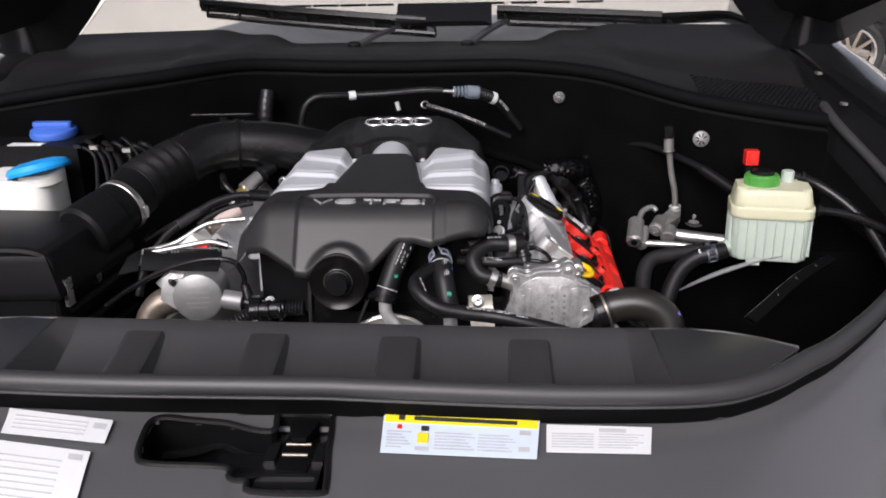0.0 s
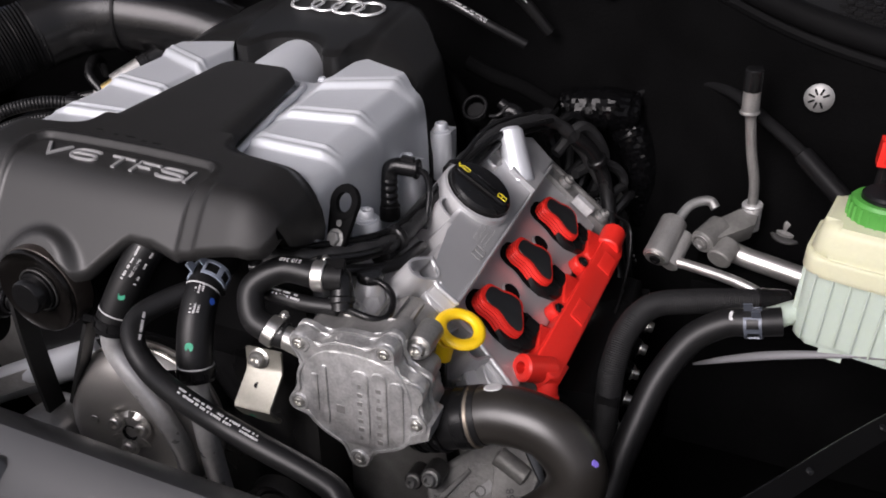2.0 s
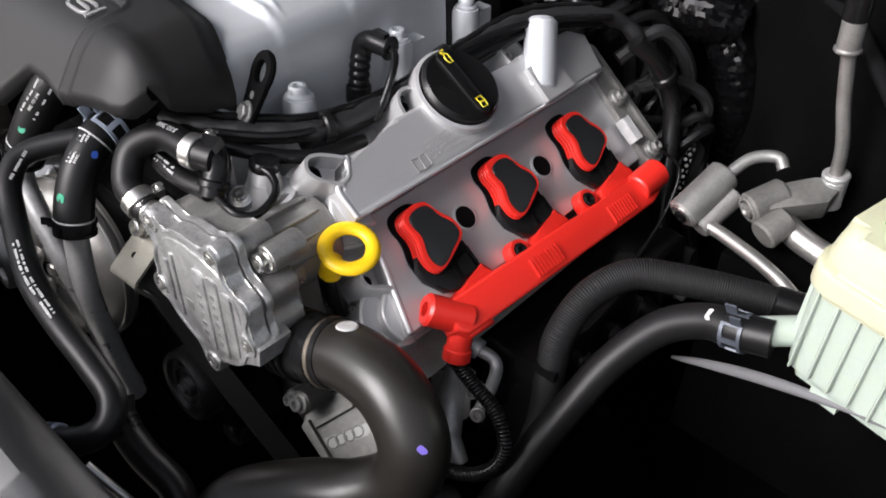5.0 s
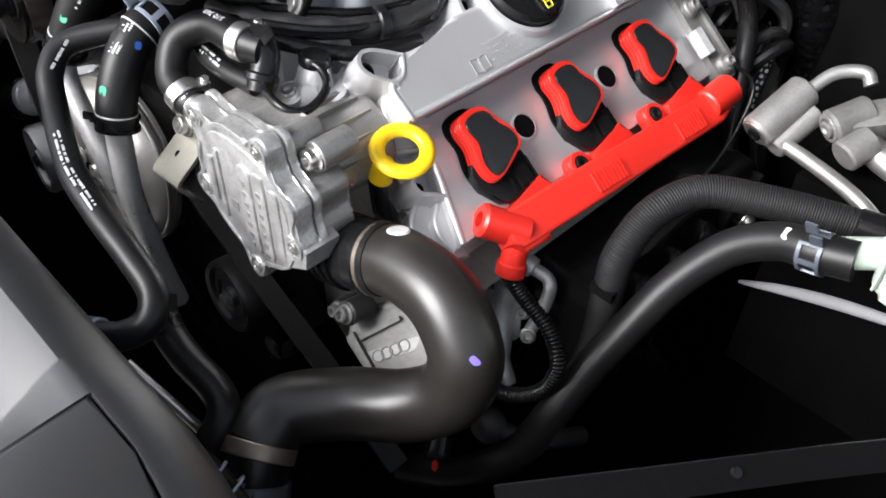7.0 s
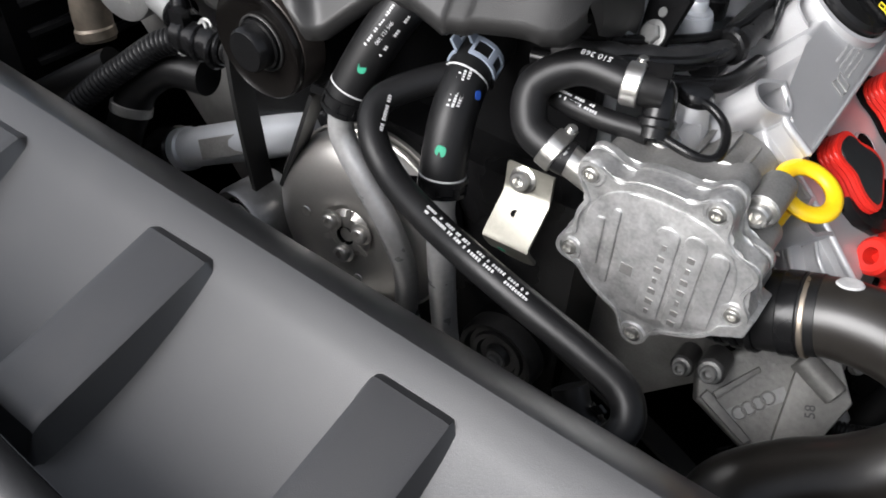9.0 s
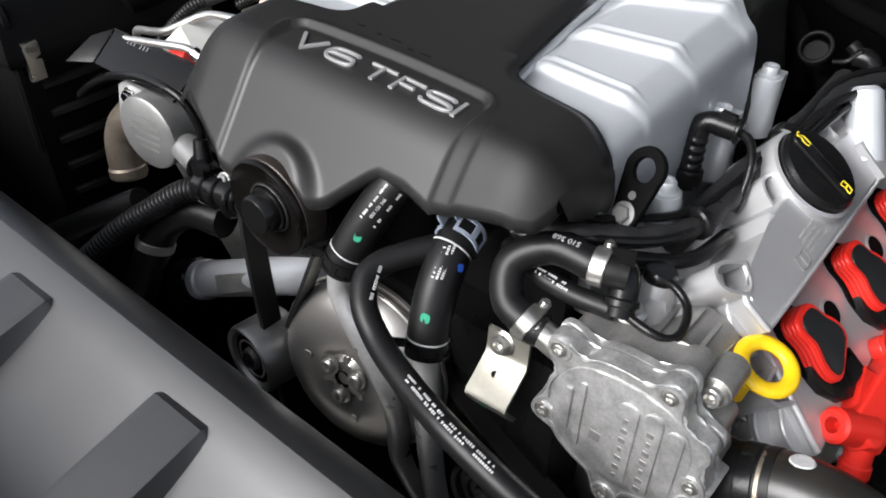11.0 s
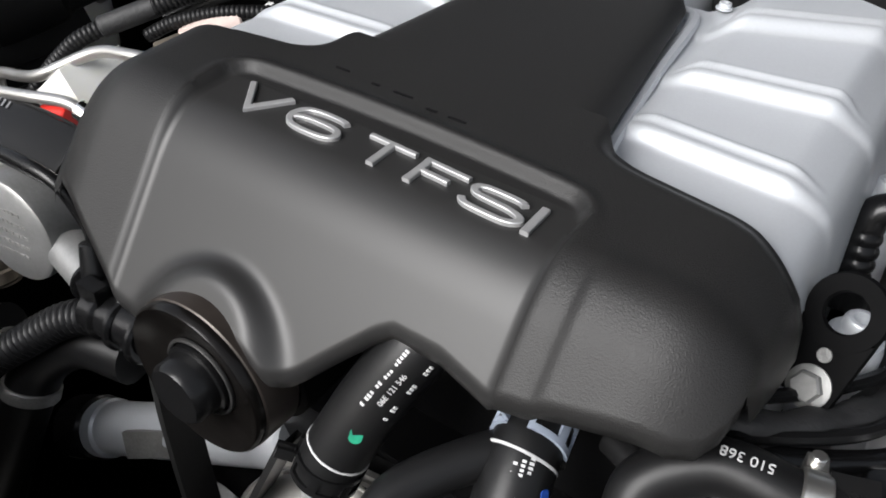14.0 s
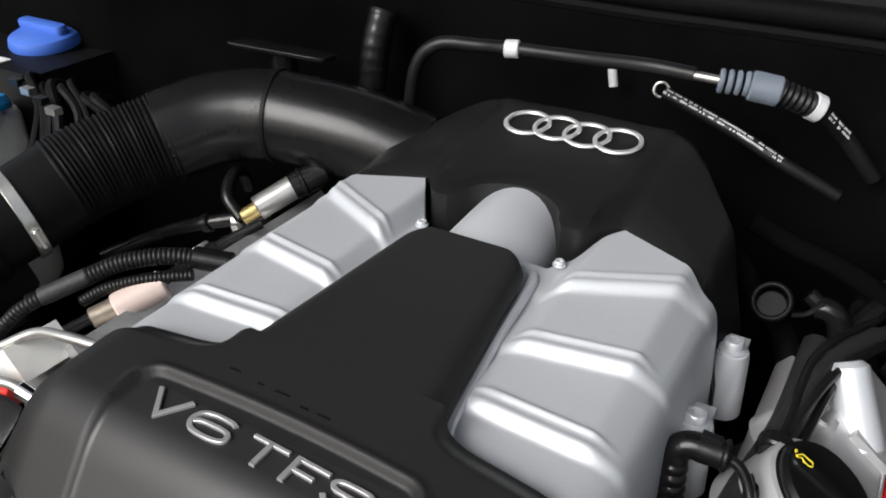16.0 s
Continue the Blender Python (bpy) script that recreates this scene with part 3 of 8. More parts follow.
for a, b in zip(vs, vs[1:]):
    for k in range(8):
        bm.faces.new((a[k], b[k], b[k + 1], a[k + 1]))
part("insulation", thicken(bm, 0.006), FELT, bulk)
part("seal", sweep(BM(), lip, 0.0120, 10), DARK, bulk, "rubber seal along the cowl edge")
part("flange", sweep(BM(), [p + Vector((0, -0.004, -0.016)) for p in lip], 0.006, 8), DARK, bulk)

COWLM = mat("cowl_plastic", (0.0085, 0.0085, 0.0087), 0.55, var=0.25, grain=700, bump=0.3, dust=0.02, spec=0.13)
cowl = thing("cowl_panel", (X0, 1.8, 1.2), "dark grey plastic cowl panel below the windscreen", "cowl", kind="structure")


def cowl_rear(x):
    u = abs(x - X0)
    dip = step(0.24, 0.30, u)
    return Vector((x, 1.905 - 0.10 * u * u, 1.272 + 0.022 * dip - 0.01 * u * u))


def cowl_point(p, t):
    """A place on the cowl: t runs from its front lip to the glass."""
    c = Vector(p) * (1 - t) + cowl_rear(p.x) * t
    u = abs(p.x - X0)
    c.z += 0.010 * step(0.0, 0.12, t) * (1 - step(0.3, 0.9, t)) * (1 if u < 0.4 else 0.4)
    if u > 0.34:
        c.z += 0.012 * step(0.34, 0.40, u) * step(0.30, 0.42, t)
    return c + Vector((0, 0.006, 0.004))


bm = BM()
vs = [[bm.verts.new(cowl_point(p, k / 16)) for k in range(17)] for p in lip]
for a, b in zip(vs, vs[1:]):
    for k in range(16):
        bm.faces.new((a[k], b[k], b[k + 1], a[k + 1]))
part("tray", thicken(bm, 0.004), COWLM, cowl)
# intake mesh let into the cowl's end
gm = BM()
for p in resample([q for q in lip if 0.33 < q.x < 0.53], 0.008):
    for j in range(13):
        c = cowl_point(p, 0.04 + 0.018 * j)
        box(gm, (c.x + (0.005 if j % 2 else 0), c.y, c.z + 0.001), (0.0065, 0.0045, 0.003))
part("grille_mesh", gm, MATT, cowl, "fine black intake mesh", kind="stuff")

# windscreen
screen = thing("windscreen", (X0, 2.1, 1.28), "tinted car windscreen, reflecting pale light", "windscreen", kind="structure")
bm = BM()
grid(bm, 16, 8, lambda u, v: Vector((X0 + (u - 0.5) * (1.42 - 0.25 * v), 1.90 - 0.10 * ((u - 0.5) * 1.42) ** 2 + 0.95 * v, 1.272 + 0.56 * v - 0.05 * v * v)))
part("glass", thicken(bm, 0.005), GLASS, screen).visible_shadow = False
# row of short black dashes on the lower glass
for k, x in enumerate((-0.42, -0.36, -0.30, -0.24, 0.0, 0.07, 0.14, 0.21)):
    part("glass_dash", box(BM(), (0, 0, 0), (0.056, 0.006, 0.002), basis((x, 2.01, 1.3465), (0, -0.5, 0.86), (1, 0, 0))), BLACK, screen)
cab = box(BM(), (X0, 2.62, 1.18), (1.4, 1.2, 0.12), None, 0.04)
part("dashboard", cab, mat("dash_grey", (0.20, 0.20, 0.205), 0.7, var=0.08), screen)

# inner fender walls, strut tower, fenders and bonnet
for side in (0, 1):
    bm = BM()
    grid(bm, 10, 6, lambda u, v: Vector((0.60 + 0.05 * u + 0.03 * math.sin(5 * u) * v - 0.06 * v, 0.98 + 0.95 * u, 1.06 + 0.06 * step(0, 0.7, u) - 0.56 * v)))
    if side:
        for v in bm.verts:
            v.co.x = 2 * X0 - v.co.x
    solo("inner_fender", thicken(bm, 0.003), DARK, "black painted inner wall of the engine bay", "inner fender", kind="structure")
    f = thing("fender", (0.72 if not side else 2 * X0 - 0.72, 1.4, 0.3), "glossy black painted front fender", "fender", kind="structure")
    edge = spline([(0.66, 1.10, 1.085), (0.64, 1.25, 1.135), (0.606, 1.45, 1.197), (0.583, 1.60, 1.235), (0.560, 1.75, 1.280), (0.555, 1.90, 1.300)], 6)
    rail = spline([(0.590, 1.20, 1.070), (0.585, 1.28, 1.095), (0.562, 1.38, 1.140), (0.535, 1.475, 1.186), (0.540, 1.60, 1.222), (0.545, 1.75, 1.266), (0.548, 1.90, 1.290)], 5)
    sk, lg = [], []
    bm, bm2 = BM(), BM()
    for p in edge:
        sk.append([bm.verts.new((p.x + dx, p.y, p.z + dz)) for dx, dz in ((-0.004, -0.05), (0.0, -0.004), (0.006, 0.0), (0.03, 0.004), (0.08, -0.004), (0.13, -0.03), (0.17, -0.09), (0.185, -0.45))])
    for p, q in zip(rail, edge):
        lg.append([bm2.verts.new(v) for v in (p + Vector((-0.004, 0, -0.045)), p + Vector((0, 0, -0.006)), p + Vector((0.006, 0, 0)), (p + q) / 2 + Vector((0, 0, -0.012)), q + Vector((-0.001, 0, -0.018)))])
    for mesh, rows in ((bm, sk), (bm2, lg)):
        for a, b in zip(rows, rows[1:]):
            for k in range(len(a) - 1):
                mesh.faces.new((a[k], b[k], b[k + 1], a[k + 1]))
        if side:
            for v in mesh.verts:
                v.co.x = 2 * X0 - v.co.x
    part("skin", thicken(bm, 0.002), PAINT, f)
    part("inner_ledge", thicken(bm2, 0.003), MATT, f)
    for y, z in ((1.52, 1.207), (1.64, 1.240), (1.74, 1.268)):
        part("ledge_clip", box(BM(), (0.566 if not side else 2 * X0 - 0.566, y, z), (0.008, 0.014, 0.004), None, 0.001), ALLOYD, f)
    bead = [p + Vector((0.0, 0, 0.004)) for p in rail[:18]]
    part("rail_bead", sweep(BM(), bead if not side else [Vector((2 * X0 - p.x, p.y, p.z)) for p in bead], 0.0075, 10), SEALR, f)
bonnet = thing("bonnet", (X0, 1.75, 1.3), "raised black bonnet with a black lined underside", "bonnet", kind="structure")


def hood(u, v):
    x = (u - 0.5) * 1.90
    low = 0.150 * step(0.55, 0.71, abs(x)) * (1 - 0.45 * step(0.74, 0.92, abs(x)))
    return Vector((X0 + x, 1.80 - low * 0.2 - 0.66 * v, 1.435 - low * (1 - 0.3 * v) + 0.98 * v))


bm = BM()
grid(bm, 60, 12, hood)
part("panel", thicken(bm, 0.03), PAINT, bonnet)
bm = BM()
grid(bm, 20, 10, lambda u, v: hood(0.06 + 0.88 * u, 0.05 + 0.9 * v) + Vector((0, -0.045, -0.012)) + Vector((0, -0.004, 0)) * math.sin(u * 40) * math.sin(v * 25))
part("lining", thicken(bm, 0.008), FELT, bonnet, "black felt lining")
for side in (0, 1):
    pts = [(0.555, 1.80, 1.22), (0.60, 1.79, 1.27), (0.61, 1.76, 1.33), (0.58, 1.74, 1.38)]
    part("hinge", tube(BM(), pts if not side else mirror(pts), 0.008, 8), PAINT, bonnet)

# ---- engine: block, supercharger and its covers ----
eng = thing("engine_block", (X0, 1.3, 0.52), "cast engine block, its core coloured dark as shade, mostly hidden under hoses", "engine block")
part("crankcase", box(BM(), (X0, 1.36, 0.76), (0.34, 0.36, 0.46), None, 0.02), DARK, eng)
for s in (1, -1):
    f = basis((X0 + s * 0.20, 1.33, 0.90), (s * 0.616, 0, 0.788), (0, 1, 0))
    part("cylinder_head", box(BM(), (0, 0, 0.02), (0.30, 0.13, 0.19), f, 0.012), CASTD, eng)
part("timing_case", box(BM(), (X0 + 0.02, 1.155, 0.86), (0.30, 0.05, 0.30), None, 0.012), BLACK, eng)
# valley coloured near black so that it reads as deep shade
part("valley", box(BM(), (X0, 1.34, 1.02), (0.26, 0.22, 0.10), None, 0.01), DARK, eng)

part("front_wall", box(BM(), (X0, 1.166, 1.050), (0.300, 0.012, 0.130), None, 0.004), MATT, eng)
RIBS = ((1.3420, 1.3760), (1.2850, 1.2970), (1.2370, 1.2330))


def silver_z(u, y):
    """Three steps up towards the rear, each edged by a slanted rib."""
    z = 1.1425
    a = abs(u)
    w = step(0.054, 0.072, a) * (1 - step(0.126, 0.142, a))
    for inner, outer in RIBS:
        r = inner + (outer - inner) * min(1.1, max(-0.3, (a - 0.06) / 0.07))
        z += 0.0062 * step(-0.0050, 0.0040, y - r) * (0.35 + 0.65 * w)
        z += w * (0.0016 * math.exp(-((y - r - 0.0115) / 0.0018) ** 2) - 0.0006 * math.exp(-((y - r - 0.0070) / 0.0022) ** 2))
    return z


def silver_rear(u):
    """Rear edge: two peaks with a notch for the snout."""
    a = abs(u)
    if a < 0.046:
        return 1.372
    if a < 0.078:
        return 1.372 + 0.053 * (a - 0.046) / 0.032
    return 1.425 - 0.030 * min(1, (a - 0.078) / 0.065)


SEC = [(-0.158, -0.125), (-0.1568, -0.09), (-0.1553, -0.055), (-0.1535, -0.030), (-0.1520, -0.018), (-0.1500, -0.0105), (-0.1470, -0.0056), (-0.1430, -0.0024), (-0.1380, -0.0007), (-0.1330, 0.0)]
SEC += [(u / 1000, 0.0) for u in range(-130, 131, 2)] + [(-a, b) for a, b in SEC[::-1]]
sup = thing("supercharger", (X0, 1.3, 1.02), "silver painted ribbed supercharger housing on top of the engine", "supercharger")
bm = BM()
NY = 200
vs = []
for u, dz in SEC:
    rear = silver_rear(max(-0.143, min(0.143, u)))
    row = []
    for j in range(NY + 1):
        y = 1.176 + (rear - 1.176) * j / NY
        row.append(bm.verts.new((X0 + u, y, silver_z(u, y) + dz)))
    vs.append(row)
for a, b in zip(vs, vs[1:]):
    for j in range(NY):
        bm.faces.new((a[j], b[j], b[j + 1], a[j + 1]))
for j in (0, NY):
    low = [bm.verts.new((r[j].co.x, r[j].co.y + (0.004 if j else 0), 1.02)) for r in vs]
    for k in range(len(vs) - 1):
        bm.faces.new((vs[k][j], vs[k + 1][j], low[k + 1], low[k]))
part("housing", bm, SILVER, sup, angle=60)
# rounded lip that follows the black inlay
for s in (1, -1):
    pts = [(X0 + s * u, y, silver_z(u, y) + 0.001 - 0.9 * max(0, u - 0.132)) for u, y in ((0.022, 1.362), (0.038, 1.359), (0.0460, 1.348), (0.0525, 1.29), (0.0600, 1.232), (0.0645, 1.213), (0.070, 1.2055), (0.081, 1.2000), (0.105, 1.1965), (0.131, 1.1925), (0.141, 1.1885), (0.1475, 1.1820), (0.1515, 1.172))]
    part("lip", tube(BM(), pts, 0.0035, 8), SILVER, sup)
# snout
bm = BM()
lathe(bm, basis((X0, 1.362, 1.128), (0, 1, 0.10), (1, 0, 0)), [(0, 0), (0.034, 0.002), (0.037, 0.02), (0.0365, 0.05), (0.035, 0.085), (0.034, 0.11), (0, 0.11)], 32)
part("snout", bm, SILVER, sup)
for s in (1, -1):
    bolt(sup, (X0 + s * 0.052, 1.378, 1.1505), (0, 0, 1), 0.0034, 0.0035, SILVER)
    for off, y, z in ((0.162, 1.412, 1.103), (0.160, 1.334, 1.101), (0.172, 1.226, 1.100)):
        x = X0 + s * off
        boss = part("boss", lathe(BM(), basis((x, y, z - 0.048), (0, 0, 1)), [(0, 0), (0.0135, 0), (0.0115, 0.044), (0.0105, 0.048), (0, 0.048)], 24), SILVER, sup)
        if y > 1.3:
            part("web", box(BM(), (x - s * 0.008, y + 0.010, z - 0.028), (0.030, 0.028, 0.048), None, 0.004), SILVER, sup)
        bolt(sup, (x, y, z), (0, 0, 1), 0.0066, 0.0085, SILVER)

# black front cover
BEND, PEAK = 1.129, 1.1665


def cover_panel(u, y):
    """Metres inside (minus) or outside the smooth middle panel, a sheet with round upper corners."""
    top = PEAK + 0.004 - 0.5 * (u + 0.01) ** 2
    r, cu, hu = 0.013, -0.0020, 0.0870
    du, dy = abs(u - cu) - (hu - r), y - (top - r)
    return math.hypot(max(du, 0), max(dy, 0)) - r if du > 0 and dy > 0 else max(du, dy) - r


def cover_z(u, y):
    z = 1.1570 + 0.060 * (y - 1.16)
    k = 0.013
    d = BEND - y
    slope = 1.36
    if d > k:
        z -= slope * d
    elif d > -k:
        z -= slope * (d + k) ** 2 / (4 * k)
    out = cover_panel(u, y)
    z -= 0.0042 * step(0.0, 0.0038, -out)
    # raised rim round the panel
    z += 0.0011 * math.exp(-((out - 0.0010) / 0.0024) ** 2) * step(1.140, 1.156, y)
    # arch over the pulley
    r = math.hypot((u + 0.031) / 0.046, (y - 1.075) / 0.030)
    z += 0.0145 * (1 - step(0.5, 1.0, r))
    # a second step beside the panel
    z += 0.0026 * (step(0.0955, 0.0995, u) * (1 - step(1.128, 1.150, y)))
    if u < -0.118:
        z -= 0.030 * ((-u - 0.118) / 0.036) ** 2.0
    if u > 0.118:
        z -= 0.024 * ((u - 0.118) / 0.039) ** 2.4
    return z


def cover_front(u):
    pts = ((-0.152, 1.112), (-0.140, 1.104), (-0.115, 1.094), (-0.085, 1.083), (-0.07, 1.082), (-0.033, 1.084), (0.0, 1.082), (0.006, 1.0865), (0.02, 1.096), (0.034, 1.105), (0.040, 1.1075), (0.060, 1.1075), (0.083, 1.104), (0.085, 1.1035), (0.10, 1.1050), (0.125, 1.1085), (0.138, 1.1110), (0.1455, 1.1150), (0.1500, 1.1220), (0.1520, 1.132))
    for (a, p), (b, q) in zip(pts, pts[1:]):
        if a <= u <= b:
            return p + (q - p) * (u - a) / (b - a)
    return pts[0][1] if u < pts[0][0] else pts[-1][1]


def cover_seam(u):
    pts = ((0.0, 1.2145), (0.0615, 1.2145), (0.0632, 1.2122), (0.0660, 1.2088), (0.0700, 1.2056), (0.0745, 1.2030), (0.0800, 1.2008), (0.0860, 1.1994), (0.103, 1.197), (0.131, 1.193), (0.160, 1.184))
    for (a, p), (b, q) in zip(pts, pts[1:]):
        if a <= abs(u) <= b:
            return p + (q - p) * (abs(u) - a) / (b - a)
    return pts[-1][1]


cov = thing("engine_cover", (X0, 1.15, 1.06), "matt black plastic engine cover with raised silver lettering", "engine cover")
bm = BM()
NU, NV = 156, 130
vs = []
for i in range(NU + 1):
    u = -0.153 + 0.3045 * i / NU
    f, s = cover_front(u), cover_seam(u)
    row = [bm.verts.new((X0 + u, s + 0.001, cover_z(u, s) - 0.008))]
    for j in range(NV + 1):
        if j < 22:
            y = s + (1.182 - s) * j / 22
        elif j < 72:
            y = 1.182 - 0.042 * (j - 22) / 50
        else:
            y = 1.140 + (f - 1.140) * (j - 72) / (NV - 72)
        e = 0.0075 * (1 - step(0, 0.0145, s - y)) * step(0.0635, 0.072, abs(u))
        row.append(bm.verts.new((X0 + u, y, cover_z(u, y) - e)))
    zf = cover_z(u, f)
    row.append(bm.verts.new((X0 + u, f - 0.001, zf - 0.004)))
    row.append(bm.verts.new((X0 + u, f + 0.001, zf - 0.010)))
    row.append(bm.verts.new((X0 + u, f + 0.006, zf - 0.012)))
    vs.append(row)
for a, b in zip(vs, vs[1:]):
    for j in range(len(a) - 1):
        bm.faces.new((a[j], b[j], b[j + 1], a[j + 1]))
for k, s in ((0, -1), (-1, 1)):
    row = vs[k]
    edge = row[1:-2] if s < 0 else row[1:-7]
    ease = [min(1.0, 0.04 + (len(edge) - 1 - q) / 90) if s > 0 else 1.0 for q in range(len(edge))]
    out = [[bm.verts.new((v.co.x + s * d * g, v.co.y, v.co.z - h * g * (0.6 if s < 0 else 1.0))) for v, g in zip(edge, ease)] for d, h in ((0.004, 0.010), (0.006 if s > 0 else 0.012, 0.024), (0.004 if s > 0 else 0.014, 0.036))]
    chain = [edge] + out
    for a, b in zip(chain, chain[1:]):
        for j in range(len(a) - 1):
            bm.faces.new((a[j], a[j + 1], b[j + 1], b[j]))
shell = part("shell", bm, COVER, cov, angle=50)
shell.data.materials.append(SMOOTH)
for face in shell.data.polygons:
    c = face.center + ORIGIN[cov]
    if c.y < 1.16 and cover_panel(c.x - X0, c.y) < -0.001:
        face.material_index = 1
# inlay between the silver ribs
bm = BM()


def inlay_w(y):
    return 0.0435 + 0.0165 * (1.345 - y) / 0.112


ny, nx = 40, 24
vs = []
for j in range(ny + 1):
    y = 1.2140 + 0.1410 * j / ny
    w = inlay_w(y) + 0.0006 * max(0, 1 - (y - 1.214) / 0.014) ** 2
    back = (y - 1.338) / 0.017
    if back > 0:
        w -= 0.018 * (1 - math.sqrt(max(0, 1 - back * back)))
    row = []
    for i in range(nx + 1):
        s = i / nx * 2 - 1
        edge = max(abs(s) ** 14, step(0.985, 1.0, j / ny))
        row.append(bm.verts.new((X0 + s * w, y, cover_z(0, y) - 0.010 * edge)))
    vs.append(row)
for a, b in zip(vs, vs[1:]):
    for i in range(nx):
        bm.faces.new((a[i], a[i + 1], b[i + 1], b[i]))
part("inlay", bm, COVER, cov, angle=60)
# raised letters: centre lines of the strokes, from the middle of the cover
GLYPHS = {
    "V": [[(-0.0800, 1.1605), (-0.0682, 1.1450), (-0.0566, 1.1597)]],
    "6": [[(-0.0262, 1.1578), (-0.0300, 1.1590), (-0.0400, 1.1592), (-0.0470, 1.1575), (-0.0498, 1.1525), (-0.0475, 1.1478), (-0.0420, 1.1460), (-0.0320, 1.1459), (-0.0265, 1.1472), (-0.0250, 1.1498), (-0.0270, 1.1524), (-0.0330, 1.1533), (-0.0440, 1.1530), (-0.0485, 1.1512)]],
    "T": [[(-0.0142, 1.1582), (0.0086, 1.1572)], [(-0.0029, 1.1577), (-0.0032, 1.1432)]],
    "F": [[(0.0131, 1.1572), (0.0336, 1.1560)], [(0.0147, 1.1571), (0.0142, 1.1427)], [(0.0145, 1.1507), (0.0282, 1.1499)]],
    "S": [[(0.0580, 1.1540), (0.0550, 1.1553), (0.0440, 1.1558), (0.0392, 1.1550), (0.0377, 1.1530), (0.0398, 1.1508), (0.0460, 1.1500), (0.0545, 1.1492), (0.0595, 1.1474), (0.0598, 1.1449), (0.0550, 1.1431), (0.0450, 1.1433), (0.0388, 1.1440), (0.0364, 1.1460)]],
    "I": [[(0.0648, 1.1567), (0.0647, 1.1417)]]}
WIDE, PEN = 1.5, 0.00112


def stroke(bm, line, lift):
    """One stroke of a letter: a flat bar drawn with a pen wider across than along."""
    pts = [Vector((x / WIDE, y, 0)) for x, y in line]
    if len(pts) > 3:
        pts = spline(pts, 5)
    rows = []
    for k, p in enumerate(pts):
        a = (p - pts[k - 1]).normalized() if k else None
        b = (pts[k + 1] - p).normalized() if k < len(pts) - 1 else None
        t = ((a or b) + (b or a)).normalized()
        n = Vector((-t.y, t.x, 0))
        m = n / max(0.35, n.dot(Vector((-(a or b).y, (a or b).x, 0))))
        row = []
        for s, inset, h in ((1, 0.0, -0.0012), (1, 0.0, lift), (1, 0.0003, lift + 0.0003), (-1, 0.0003, lift + 0.0003), (-1, 0.0, lift), (-1, 0.0, -0.0012)):
            q = p + m * s * (PEN - inset)
            row.append(bm.verts.new((X0 + 0.0064 + q.x * WIDE * 0.972, q.y - 0.0020, 1.1528 + 0.060 * (q.y - 1.16) + h)))
        rows.append(row)
    for a, b in zip(rows, rows[1:]):
        for k in range(5):
            bm.faces.new((a[k], a[k + 1], b[k + 1], b[k]))
    bm.faces.new(rows[0][::-1])
    bm.faces.new(rows[-1])


for glyph in "V6TFSI":
    bm = BM()
    for k, line in enumerate(GLYPHS[glyph]):
        stroke(bm, line, 0.0013 + 0.00005 * k)
    part("letter", bm, LETTER, cov, "raised brushed silver letter %s" % glyph, 30)
for u, y, w in ((-0.045, 1.184, 0.007), (-0.026, 1.182, 0.004), (-0.012, 1.182, 0.009), (0.004, 1.179, 0.005), (0.016, 1.179, 0.008)):
    part("scuff", box(BM(), (X0 + u, y, cover_z(u, y) + 0.0001), (w, 0.0012, 0.0006), None), MATT, cov)

# black rear cover with four chrome rings
rear = thing("rear_engine_cover", (X0, 1.48, 1.10), "black plastic rear cover with four interlaced chrome rings", "engine cover")


def rear_z(u, y):
    return 1.1745 + 0.13 * (y - 1.45) - 0.9 * max(0, abs(u) - 0.082) ** 1.35


bm = BM()
plate = [(-0.068, 1.553), (0.068, 1.553), (0.078, 1.545), (0.094, 1.47), (0.088, 1.44), (0.052, 1.4), (-0.052, 1.4), (-0.088, 1.44), (-0.094, 1.47), (-0.078, 1.545)]
vs = []
for i in range(81):
    u = -0.158 + 0.316 * i / 80
    a = abs(u)
    y0 = max(silver_rear(min(a, 0.143)) + 0.001, 1.397 + 0.029 * step(0.052, 0.078, a) if a < 0.078 else 0)
    y1 = 1.556 - 0.09 * step(0.07, 0.16, a)
    if a < 0.040:
        y0 = 1.397 + 0.032 * math.sqrt(1 - (a / 0.040) ** 2)
    row = []
    for j in range(21):
        t = j / 20
        y = y0 + (y1 - y0) * t
        z = rear_z(u, y) + 0.003 * step(0.0, 0.06, t) - 0.018 * step(0.93, 1.0, t)
        z -= 0.006 * (1 - step(0.0, 0.25, t)) * (1 if a > 0.06 else 0)
        z -= 0.003 * step(0.068, 0.074, a) + 0.004 * step(0.130, 0.158, a)
        if a > 0.14:
            z -= 0.05 * (a - 0.14) / 0.018
        row.append(bm.verts.new((X0 + u, y, z)))
    row.append(bm.verts.new((X0 + u, y1 + 0.004, row[-1].co.z - 0.06)))
    row.insert(0, bm.verts.new((X0 + u, y0, row[0].co.z - 0.03)))
    vs.append(row)
for a, b in zip(vs, vs[1:]):
    for j in range(len(a) - 1):
        bm.faces.new((a[j], b[j], b[j + 1], a[j + 1]))
for k, s in ((0, -1), (-1, 1)):
    lo = [bm.verts.new((v.co.x + s * 0.004, v.co.y, v.co.z - 0.05)) for v in vs[k]]
    for j in range(len(lo) - 1):
        bm.faces.new((vs[k][j], vs[k][j + 1], lo[j + 1], lo[j]))
part("shell", bm, MATT2, rear, angle=40)
